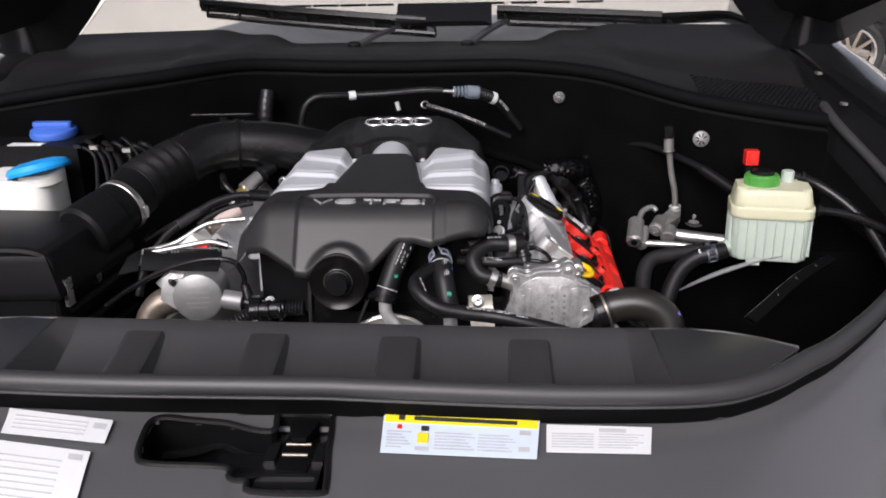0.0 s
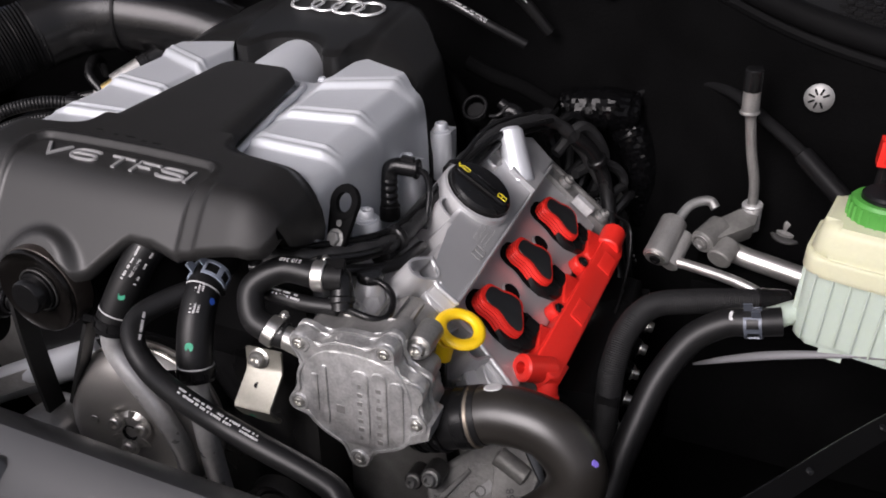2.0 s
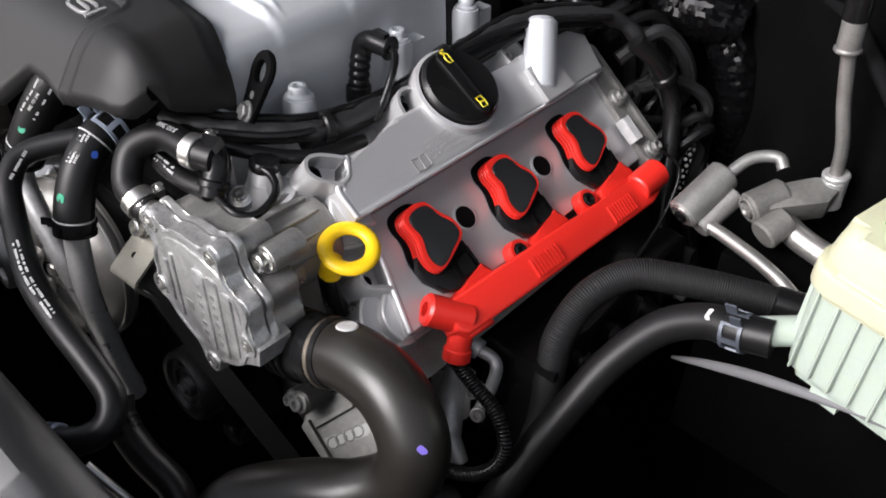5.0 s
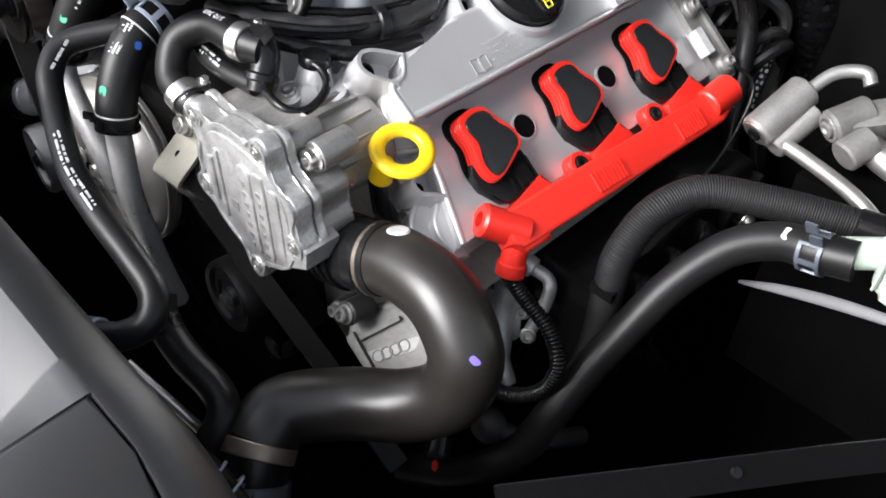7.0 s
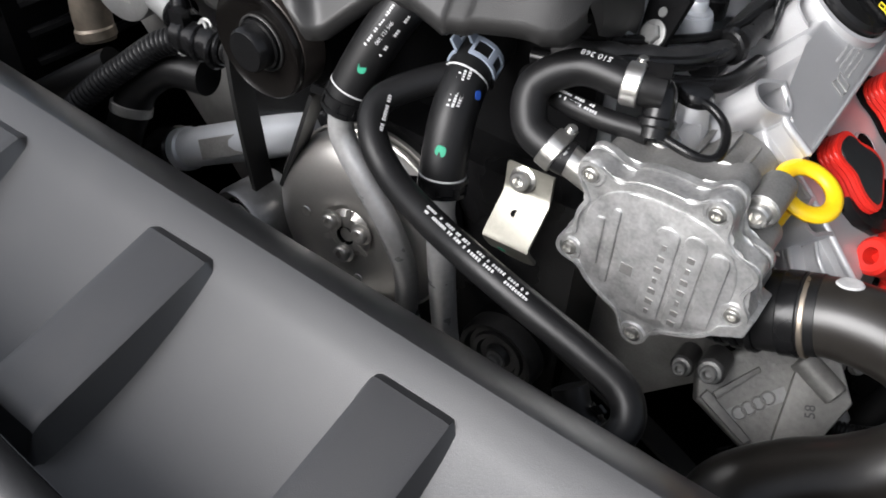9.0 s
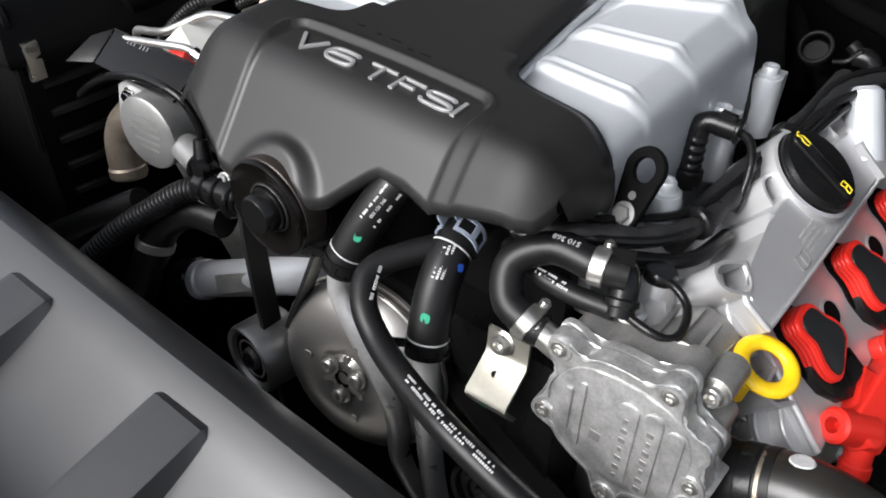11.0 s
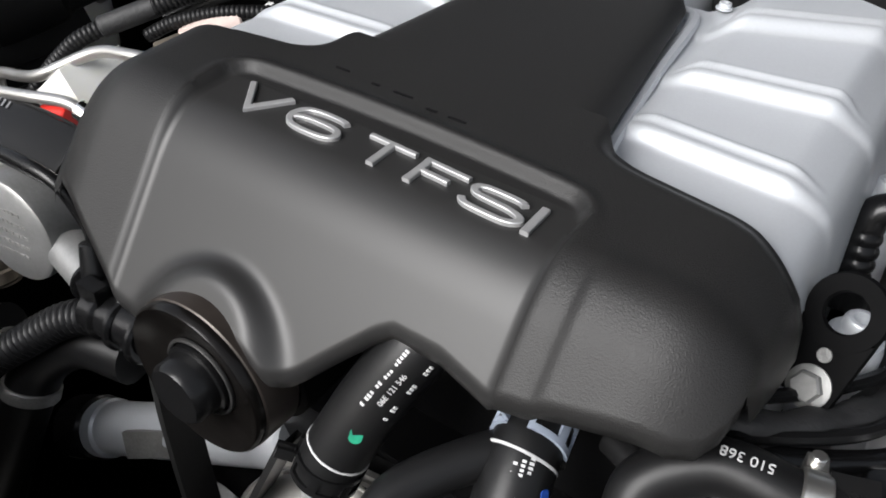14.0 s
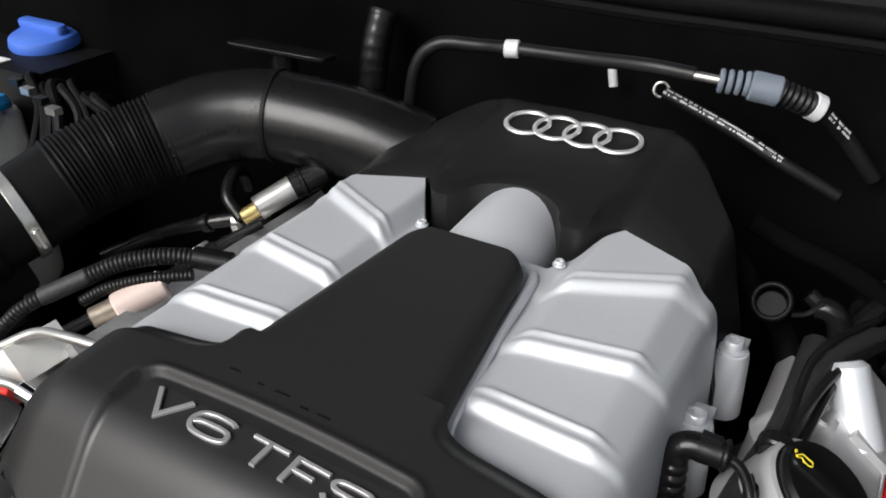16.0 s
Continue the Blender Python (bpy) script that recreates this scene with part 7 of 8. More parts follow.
part("tank", box(BM(), (-0.75, 1.46, 1.10), (0.19, 0.12, 0.145), None, 0.02), MATT, bc)
part("tank_label", box(BM(), (-0.742, 1.412, 1.1735), (0.055, 0.018, 0.001), None), PAPER, bc)
rng = random.Random(8)
lw = thing("bottle_wiring", (-0.62, 1.40, 1.1), "black cables and clips beside the bottles", "wiring")
for k in range(8):
    x = -0.655 + 0.014 * k
    pts = [(x, 1.40 + 0.02 * rng.random(), 1.150 + 0.02 * rng.random()), (x + 0.015, 1.38, 1.175 + 0.015 * rng.random()), (x + 0.04, 1.36 + 0.02 * rng.random(), 1.160), (x + 0.05 + 0.02 * rng.random(), 1.34, 1.11)]
    part("cable", tube(BM(), pts, rng.uniform(0.003, 0.005), 8), MATT, lw)
for k in range(4):
    part("clip", box(BM(), (-0.64 + 0.03 * k, 1.375 - 0.01 * k, 1.178), (0.012, 0.008, 0.006), None, 0.001), STEEL if k % 2 else BLACK, lw)

# left bank: head, fuel rail, injector, pipes
lb = thing("second_valve_cover", (-0.42, 1.33, 0.95), "grey cast valve cover half hidden under fuel pipes", "valve cover")
LA, LN = Vector((-VA.x, 0, VA.z)), Vector((-VN.x, 0, VN.z))
LF = Matrix((LA, Vector((0, 1, 0)), LN)).transposed().to_4x4()
LF.translation = Vector((2 * X0 - 0.101, 0, 1.065))
part("deck", box(BM(), (0.01, 1.34, -0.028), (0.12, 0.27, 0.05), LF, 0.008), CAST, lb)
part("boss", rod(BM(), LF @ Vector((-0.005, 1.36, -0.004)), LF @ Vector((-0.005, 1.36, 0.012)), 0.011), CAST, lb)
part("front_casting", box(BM(), (-0.016, 1.192, 0.004), (0.044, 0.040, 0.026), LF, 0.005), WHITE, lb, "pale cast front lug")
inj = thing("fuel_pressure_valve", (-0.385, 1.42, 1.08), "silver cylindrical valve with a brass fitting", "valve")
part("barrel", rod(BM(), (-0.400, 1.412, 1.097), (-0.380, 1.440, 1.112), 0.0108), PIPE, inj)
part("plug", rod(BM(), (-0.382, 1.438, 1.111), (-0.362, 1.462, 1.122), 0.0118), BLACK, inj)
part("plug_ring", rod(BM(), (-0.377, 1.444, 1.1138), (-0.374, 1.4475, 1.1155), 0.0132), BLACK, inj)
part("fitting", rod(BM(), (-0.408, 1.401, 1.091), (-0.399, 1.413, 1.0975), 0.0068), mat("brass", (0.55, 0.42, 0.18), 0.35, 0.9), inj)
part("lead", tube(BM(), [(-0.408, 1.400, 1.091), (-0.425, 1.404, 1.106), (-0.434, 1.422, 1.116), (-0.440, 1.44, 1.110), (-0.445, 1.45, 1.09)], 0.0058, 10), BLACK, inj)
hs = thing("corrugated_loom", (-0.42, 1.25, 1.05), "black corrugated wiring sleeve beside the cover", "wiring")
part("sleeve", ribbed(BM(), [(-0.350, 1.305, 1.117), (-0.372, 1.290, 1.121), (-0.3995, 1.270, 1.117), (-0.420, 1.253, 1.107)], 0.0066, 0.0034, 0.14), RUBBER, hs)
part("tape", rod(BM(), (-0.418, 1.2545, 1.108), (-0.442, 1.229, 1.096), 0.0068), TAPE, hs)
part("end", rod(BM(), (-0.358, 1.300, 1.119), (-0.332, 1.312, 1.115), 0.0085), BLACK, hs)
part("lower", ribbed(BM(), [(-0.440, 1.231, 1.097), (-0.456, 1.214, 1.084), (-0.48, 1.195, 1.05), (-0.49, 1.18, 1.01)], 0.0056, 0.0034, 0.14), RUBBER, hs)
part("branch", ribbed(BM(), [(-0.352, 1.292, 1.110), (-0.378, 1.272, 1.109), (-0.402, 1.256, 1.102), (-0.418, 1.244, 1.092)], 0.0045, 0.0030, 0.14), RUBBER, hs)
pk = thing("pale_cylinder_plug", (-0.385, 1.263, 1.08), "pale pinkish plastic sensor plug with a brass end", "plug")
part("body", rod(BM(), (-0.392, 1.252, 1.090), (-0.372, 1.282, 1.102), 0.011), mat("pale_pink_plastic", (0.52, 0.42, 0.38), 0.5), pk)
part("end", rod(BM(), (-0.402, 1.238, 1.086), (-0.392, 1.253, 1.091), 0.008), BRONZE, pk)
hpp = thing("fuel_pipes", (-0.40, 1.19, 1.06), "pair of bright bent steel fuel pipes", "pipe")
part("upper_pipe", tube(BM(), [(-0.480, 1.176, 1.058), (-0.4785, 1.176, 1.071), (-0.470, 1.175, 1.077), (-0.445, 1.173, 1.0835), (-0.4212, 1.173, 1.0920), (-0.3914, 1.189, 1.1082), (-0.365, 1.192, 1.1140), (-0.335, 1.195, 1.116)], 0.0036, 12), PIPE, hpp)
part("lower_pipe", tube(BM(), [(-0.462, 1.146, 1.083), (-0.4422, 1.147, 1.0867), (-0.405, 1.151, 1.0930), (-0.3780, 1.156, 1.0965), (-0.3643, 1.1576, 1.0953), (-0.345, 1.160, 1.088)], 0.0034, 12), PIPE, hpp)
part("union", rod(BM(), (-0.366, 1.1574, 1.0955), (-0.350, 1.1595, 1.0900), 0.0058, n=12), CHROME, hpp)
part("red_cap", rod(BM(), (-0.396, 1.157, 1.082), (-0.376, 1.159, 1.086), 0.0075), RED, hpp)
LEAD = [(-0.324, 1.122, 1.047), (-0.321, 1.121, 1.058), (-0.323, 1.119, 1.07), (-0.331, 1.117, 1.083), (-0.35, 1.115, 1.088), (-0.381, 1.115, 1.085), (-0.429, 1.117, 1.069), (-0.475, 1.12, 1.043), (-0.51, 1.125, 1.019)]
egr = thing("throttle_actuator", (-0.385, 1.11, 0.98), "round cast silver actuator with stamped face and flange", "actuator")
tf2 = basis((-0.3805, 1.1085, 1.0370), (0.12, -0.99, 0.05), (0.99, 0.12, 0))
part("drum", lathe(BM(), tf2, [(0, 0.0), (0.029, 0.0), (0.0312, -0.0015), (0.0318, -0.004), (0.032, -0.050), (0, -0.050)], 44), DRUM, egr)
rng = random.Random(8)
for k in range(5):
    x = -0.017 + 0.003 * abs(k - 2)
    while x < 0.016 - 0.003 * abs(k - 2):
        w = rng.uniform(0.0014, 0.0034)
        part("stamped_bar", box(BM(), (x + w / 2, 0.014 - 0.0068 * k, 0.0002), (w, 0.0020, 0.0004), tf2), CASTD, egr)
        x += w + 0.0011
part("flange", prism(BM(), [(-0.046, 0.024), (-0.036, 0.031), (-0.018, 0.027), (0.002, -0.026), (-0.020, -0.030), (-0.052, -0.006)], tf2, -0.028, -0.016, 0.002), CAST, egr)
bolt(egr, tf2 @ Vector((-0.031, 0.0190, -0.016)), (0.12, -0.99, 0.05), 0.0055, 0.007, CHROME, socket=False)
part("plug_barrel", rod(BM(), (-0.352, 1.124, 1.030), (-0.322, 1.118, 1.028), 0.0125), DRUM, egr)
part("plug", rod(BM(), (-0.326, 1.1185, 1.0283), (-0.302, 1.113, 1.026), 0.0105, 0.0095, 24), BLACK, egr)
part("plug_ring", rod(BM(), (-0.323, 1.1180, 1.0282), (-0.319, 1.1170, 1.0279), 0.0138, n=28), BLACK, egr)
part("plug_boot", rod(BM(), (-0.316, 1.1150, 1.034), (-0.3205, 1.1190, 1.052), 0.0078, 0.0058, 18), BLACK, egr)
part("plug_lock", box(BM(), (-0.306, 1.106, 1.035), (0.014, 0.008, 0.012), None, 0.002), BLACK, egr)
bolt(egr, (-0.309, 1.105, 1.010), (0, -0.9, 0.4), 0.0042, 0.004, DULL)
bolt(egr, (-0.288, 1.112, 1.032), (0.1, -0.9, 0.4), 0.0046, 0.004, DULL)
part("plug_lead", tube(BM(), LEAD, 0.0036, 10), BLACK, egr)
part("elbow", tube(BM(), [(-0.410, 1.140, 1.028), (-0.440, 1.136, 1.018), (-0.456, 1.131, 1.000), (-0.457, 1.126, 0.980), (-0.452, 1.122, 0.956)], lambda t, s: 0.0195 - 0.004 * t, 20), BRONZE, egr)
part("elbow_ring", rod(BM(), (-0.4545, 1.123, 0.968), (-0.452, 1.122, 0.957), 0.0172), BRONZE, egr)
bolt(egr, (-0.390, 1.095, 0.966), (0, -0.3, -1), 0.006, 0.012)
shield = thing("black_shield", (-0.41, 1.13, 1.04), "folded black plastic shield with a stamped mark", "shield")
sh = basis((-0.4060, 1.1350, 1.0800), (0.04, -0.56, 0.83), (0.97, -0.08, 0.20))
part("plate", prism(BM(), [(-0.050, -0.016), (0.050, -0.018), (0.051, 0.010), (0.044, 0.016), (-0.052, 0.018)], sh, -0.003, 0.0, 0.001), BLACK, shield)
part("fold", prism(BM(), [(-0.074, -0.026), (-0.051, -0.016), (-0.053, 0.018), (-0.068, 0.004)], sh @ Matrix.Rotation(radians(12), 4, "Y"), -0.014, -0.011, 0.001), BLACK, shield)
part("edge_bead", tube(BM(), [sh @ Vector(p) for p in ((-0.052, 0.018, 0.0005), (0.0, 0.0172, 0.0005), (0.042, 0.0165, 0.0005), (0.0505, 0.010, 0.0005), (0.051, -0.012, 0.0005))], 0.0010, 8), BLACK, shield)
for k in range(6):
    part("mark_bar", box(BM(), (-0.030 + 0.0040 * k + (0.004 if k > 2 else 0), 0.0125, 0.0003), (0.0016, 0.0042, 0.0005), sh), GREYS, shield)
lh = thing("corrugated_breather_hose", (-0.36, 1.09, 0.97), "black corrugated hose with ribbed couplings near the pulley", "hose")
part("sleeve", ribbed(BM(), [(-0.310, 1.106, 1.018), (-0.330, 1.098, 1.008), (-0.352, 1.085, 0.990), (-0.380, 1.065, 0.965), (-0.41, 1.04, 0.93)], 0.0100, 0.0045, 0.16), RUBBER, lh)
part("coupling", rod(BM(), (-0.314, 1.108, 1.020), (-0.268, 1.112, 1.022), 0.0125), BLACK, lh)
for x in (-0.305, -0.292, -0.276):
    part("coupling_ring", rod(BM(), (x, 1.1088, 1.0205), (x + 0.005, 1.109, 1.0207), 0.0142), BLACK, lh)
part("short_sleeve", ribbed(BM(), [(-0.268, 1.112, 1.022), (-0.245, 1.113, 1.022)], 0.010, 0.004, 0.16), RUBBER, lh)
ls = thing("cast_coolant_pipe", (-0.30, 1.10, 0.90), "short bare cast coolant pipe", "pipe")
part("pipe", rod(BM(), (-0.345, 1.113, 0.897), (-0.200, 1.134, 0.972), 0.0165), SILVER, ls)
part("collar", rod(BM(), (-0.352, 1.112, 0.893), (-0.340, 1.1137, 0.8993), 0.0185), SILVER, ls)
part("coupling", rod(BM(), (-0.376, 1.109, 0.880), (-0.350, 1.1124, 0.894), 0.0205), BLACK, ls)
part("flat", box(BM(), (0, 0, 0), (0.050, 0.016, 0.004), basis((-0.285, 1.107, 0.932), (0.1, -0.9, 0.4), (0.86, 0.12, 0.45)), 0.0015), CASTD, ls)
ld = thing("banded_hose", (-0.37, 1.08, 0.85), "black hose with a worn metal band", "hose")
part("pipe", tube(BM(), [(-0.300, 1.115, 0.985), (-0.335, 1.108, 0.982), (-0.358, 1.095, 0.965), (-0.366, 1.082, 0.94), (-0.375, 1.065, 0.90), (-0.39, 1.05, 0.85)], 0.0150, 18), RUBBER, ld)
band(ld, (-0.3645, 1.084, 0.945), (0.0, 0.4, 0.8), 0.0156, 0.008, CASTD, "band", False)
part("branch_pipe", tube(BM(), [(-0.40, 1.10, 0.965), (-0.44, 1.08, 0.94), (-0.50, 1.05, 0.90)], 0.013, 16), RUBBER, ld)

# ---- in front of the seal: labels and latch ----


def label_sheet(name, corners, label, material):
    """A paper label bent onto the panel: corners are rear-left, rear-right, front-right, front-left."""
    t = thing(name, (sum(c[0] for c in corners) / 4, sum(c[1] for c in corners) / 4, 0.99), label, "label")
    part("sheet", label_patch(corners, (0, 0, 1, 1), 0.0008), material, t)
    return t


def label_patch(c, area, lift):
    """A piece of the label between shares u0, v0, u1, v1 of its width and depth."""
    bm = BM()
    u0, v0, u1, v1 = area

    def at(i, j):
        u, v = u0 + (u1 - u0) * i, v0 + (v1 - v0) * j
        x = (c[0][0] * (1 - u) + c[1][0] * u) * (1 - v) + (c[3][0] * (1 - u) + c[2][0] * u) * v
        y = (c[0][1] * (1 - u) + c[1][1] * u) * (1 - v) + (c[3][1] * (1 - u) + c[2][1] * u) * v
        p, n = on_bumper(x, y)
        return p + n.normalized() * (0.0026 + lift)
    grid(bm, 6, 3, at)
    return thicken(bm, 0.0004)


WARN = [(-0.1085, 0.8310), (0.0377, 0.8252), (0.0319, 0.7712), (-0.1060, 0.7745)]
lab = label_sheet("warning_label", WARN, "yellow and pale blue warning sticker with symbols on the front panel", LABELB)
part("yellow_band", label_patch(WARN, (0.01, 0.02, 0.99, 0.22), 0.0014), LABELY, lab)
part("title_bar", label_patch(WARN, (0.20, 0.07, 0.86, 0.16), 0.0020), INKD, lab)
part("warning_symbol", label_patch(WARN, (0.10, 0.05, 0.14, 0.17), 0.0020), INKD, lab)
part("red_symbol", label_patch(WARN, (0.095, 0.29, 0.125, 0.39), 0.0020), RED, lab)
part("symbol_frame", label_patch(WARN, (0.085, 0.27, 0.135, 0.41), 0.0016), PAPER, lab)
part("yellow_symbol", label_patch(WARN, (0.23, 0.48, 0.30, 0.74), 0.0020), LABELY, lab)
part("dark_symbol", label_patch(WARN, (0.25, 0.30, 0.30, 0.42), 0.0020), INKD, lab)
part("foot_symbol", label_patch(WARN, (0.22, 0.84, 0.31, 0.93), 0.0020), INKG, lab)
for u, v in ((0.88, 0.30), (0.88, 0.74)):
    part("corner_symbol", label_patch(WARN, (u, v, u + 0.07, v + 0.12), 0.0020), INKG, lab)
for col, (a, b) in enumerate(((0.03, 0.19), (0.34, 0.60), (0.62, 0.86))):
    for k in range(6):
        part("text_line", label_patch(WARN, (a, 0.45 + 0.08 * k, b - 0.02 * ((k * 3 + col) % 4), 0.48 + 0.08 * k), 0.0018), INKG, lab)
REC = [(0.0437, 0.8204), (0.1398, 0.8184), (0.1322, 0.7805), (0.0410, 0.7813)]
lab = label_sheet("printed_label", REC, "small white printed label on the front panel", PAPER)
part("title_bar", label_patch(REC, (0.50, 0.10, 0.76, 0.24), 0.0014), INKG, lab)
for k in range(6):
    part("text_line", label_patch(REC, (0.05, 0.30 + 0.10 * k, 0.45, 0.34 + 0.10 * k), 0.0014), INKG, lab)
    part("text_line", label_patch(REC, (0.50, 0.30 + 0.10 * k, 0.93 - 0.05 * (k % 3), 0.34 + 0.10 * k), 0.0014), INKG, lab)
LW = [(-0.4673, 0.8230), (-0.3609, 0.8095), (-0.3549, 0.7755), (-0.4566, 0.7865)]
lab = label_sheet("printed_label", LW, "small white printed label on the front panel", PAPER)
part("symbol", label_patch(LW, (0.84, 0.20, 0.96, 0.45), 0.0014), INKG, lab)
for k in range(4):
    part("text_line", label_patch(LW, (0.08, 0.22 + 0.17 * k, 0.78, 0.27 + 0.17 * k), 0.0014), INKG, lab)
LW = [(-0.4800, 0.7800), (-0.3624, 0.7636), (-0.3455, 0.690), (-0.4600, 0.702)]
lab = label_sheet("large_white_label", LW, "large white printed sticker on the front panel", PAPER)
part("symbol", label_patch(LW, (0.84, 0.08, 0.95, 0.18), 0.0014), INKG, lab)
for k in range(7):
    part("text_line", label_patch(LW, (0.05, 0.22 + 0.10 * k, 0.80, 0.24 + 0.10 * k), 0.0014), INKG, lab)
lat = thing("bonnet_latch", (-0.24, 0.78, 0.95), "black bonnet latch sunk in the front panel opening", "latch")
part("well", prism(BM(), [(x, y) for x, y in OPENING], Matrix.Identity(4), 0.955, 0.960), DARK, lat)
bm = BM()
ring = [[bm.verts.new((p.x, p.y, z if z else p.z - 0.001)) for p in mouth] for z in (0, 0.957)]
for i in range(len(mouth)):
    k = (i + 1) % len(mouth)
    bm.faces.new((ring[0][i], ring[0][k], ring[1][k], ring[1][i]))
part("well_wall", thicken(bm, 0.001), DARK, lat)
zl = on_bumper(-0.185, 0.785)[0].z
part("catch_plate", prism(BM(), [(-0.214, 0.740), (-0.157, 0.735), (-0.159, 0.823), (-0.166, 0.829), (-0.203, 0.829), (-0.208, 0.823)], Matrix.Identity(4), zl - 0.016, zl - 0.010, 0.002), BLACK, lat)
# dark patch on the plate stands for the shaded latch mouth
part("catch_mouth", prism(BM(), [(-0.196, 0.762), (-0.170, 0.760), (-0.166, 0.800), (-0.170, 0.822), (-0.198, 0.822), (-0.201, 0.800)], Matrix.Identity(4), zl - 0.011, zl - 0.0085, 0.0008), DARK, lat)
part("catch_hook", prism(BM(), [(-0.007, -0.012), (0.007, -0.012), (0.014, 0.012), (0.013, 0.018), (-0.013, 0.018), (-0.014, 0.012)], Matrix.Translation((-0.183, 0.807, zl - 0.010)), 0, 0.014, 0.004), DARK, lat)
for y in (0.796, 0.779):
    part("striker", rod(BM(), (-0.195, y, zl - 0.004), (-0.172, y, zl - 0.004), 0.0017), BRONZE, lat)
for sx in (-0.206, -0.162):
    part("side_plate", box(BM(), (sx, 0.786, zl - 0.008), (0.010, 0.030, 0.005), None, 0.001), PAINT, lat)
part("cross_bar", box(BM(), (-0.185, 0.8255, zl - 0.006), (0.050, 0.003, 0.004), None, 0.001), DULL, lat)
part("lower_step", box(BM(), (-0.187, 0.752, zl - 0.010), (0.052, 0.004, 0.006), None, 0.001), PAINT, lat)
part("lever", strap([(-0.318, 0.806, 1.004), (-0.285, 0.807, 1.008), (-0.262, 0.812, 1.012), (-0.235, 0.803, 1.008), (-0.208, 0.801, 1.006)], 0.006, 0.004, (0, 0, 1)), BLACK, lat)
part("lever_tongue", prism(BM(), [(-0.262, 0.762), (-0.214, 0.760), (-0.214, 0.796), (-0.258, 0.796)], Matrix.Identity(4), zl - 0.022, zl - 0.016, 0.002), PAINT, lat)
part("side_block", box(BM(), (-0.238, 0.779, 0.975), (0.030, 0.034, 0.024), None, 0.004), BLACK, lat)
part("spring_end", rod(BM(), (-0.255, 0.760, 0.992), (-0.243, 0.757, 0.994), 0.003), STEEL, lat)
part("nib", rod(BM(), (-0.205, 0.741, 0.985), (-0.205, 0.741, 1.004), 0.007), BLACK, lat)

# wipers on the windscreen
for pivot, tip, blade in (((-0.279, 1.864, 1.272), (-0.195, 1.926, 1.305), ((-0.634, 2.012, 1.352), (-0.374, 1.970, 1.330), (-0.136, 1.937, 1.312))), ((-0.050, 1.864, 1.272), (0.030, 1.940, 1.315), ((0.012, 1.973, 1.331), (0.20, 1.957, 1.322), (0.350, 1.943, 1.315)))):
    w = thing("windscreen_wiper", pivot, "black windscreen wiper resting on the lower glass", "wiper")
    part("pivot_cap", rod(BM(), Vector(pivot) - Vector((0, 0, 0.02)), Vector(pivot) + Vector((0, -0.004, 0.010)), 0.013), BLACK, w)
    part("arm", strap([pivot, (Vector(pivot) + Vector(tip)) / 2 + Vector((0, 0, 0.004)), tip], 0.018, 0.006, (0.8, -0.6, 0)), PANEL, w)
    part("blade", tube(BM(), blade, 0.0105, 8, flat=1.6), BLACK, w)
    part("rubber", tube(BM(), [Vector(p) - Vector((0, 0.004, 0.012)) for p in blade], 0.0035, 6), RUBBER, w)
    spine = [Vector(p) + Vector((0.02, -0.030, -0.021)) for p in blade]
    part("spine", tube(BM(), spine, 0.0055, 8, flat=1.5), BLACK, w)
    for a, b in zip(resample(spline(blade, 6), 0.075), resample(spline(spine, 6), 0.075)):
        part("yoke", tube(BM(), [a, (a + b) / 2 + Vector((0.006, 0, 0.003)), b], 0.0035, 8), BLACK, w)
trim = thing("cowl_corner_trim", (0.50, 1.93, 1.29), "black trim at the foot of the windscreen pillar", "trim", kind="structure")
part("strip", tube(BM(), [(0.350, 1.943, 1.312), (0.42, 1.947, 1.314), (0.483, 1.946, 1.314), (0.52, 1.922, 1.300), (0.551, 1.899, 1.286), (0.575, 1.88, 1.275)], 0.011, 10, flat=1.5), BLACK, trim)
cvr = thing("wiper_linkage_cover", (X0 + 0.06, 1.93, 1.29), "flat black cover between the wipers", "cover")
part("cover", box(BM(), (0, 0, 0), (0.20, 0.075, 0.012), basis((-0.10, 1.955, 1.328), (0, -0.45, 0.9), (1, 0, 0.0)), 0.003), BLACK, cvr)

# another car's wheel in the yard
car = thing("parked_car", (4.3, 9.6, 0.0), "dark parked car whose alloy wheel shows behind", "car")
part("body", prism(BM(), [(-0.95, 0.30), (-0.55, 0.30), (-0.48, 0.62), (-0.25, 0.80), (0.25, 0.80), (0.48, 0.62), (0.55, 0.30), (3.2, 0.30), (3.25, 0.95), (0.9, 1.05), (-0.9, 0.92)], basis((3.94, 9.6, 0.0), (0, -1, 0), (1, 0, 0)), -1.6, -0.05, 0.05), PAINT, car)
wf = basis((3.94, 9.6, 0.36), (-0.12, -1, 0), (1, -0.12, 0))
tyre = part("tyre", lathe(BM(), wf, [(0.27, 0.06), (0.31, 0.09), (0.35, 0.06), (0.36, 0.0), (0.35, -0.12), (0.25, -0.12)], 40), TYRE, car)
rim = part("rim", collar(BM(), wf @ Vector((0, 0, -0.06)), wf @ Vector((0, 0, 0.065)), 0.275, 0.250, 36), STEEL, car)
for k in range(10):
    a = 2 * math.pi * k / 10
    part("spoke", box(BM(), (0.130, 0, 0.05), (0.24, 0.032, 0.02), wf @ Matrix.Rotation(a, 4, "Z"), 0.004), BRONZE, rim)
part("hub_cap", lathe(BM(), wf, [(0.040, 0.05), (0.038, 0.066), (0, 0.07)], 24), STEEL, rim)

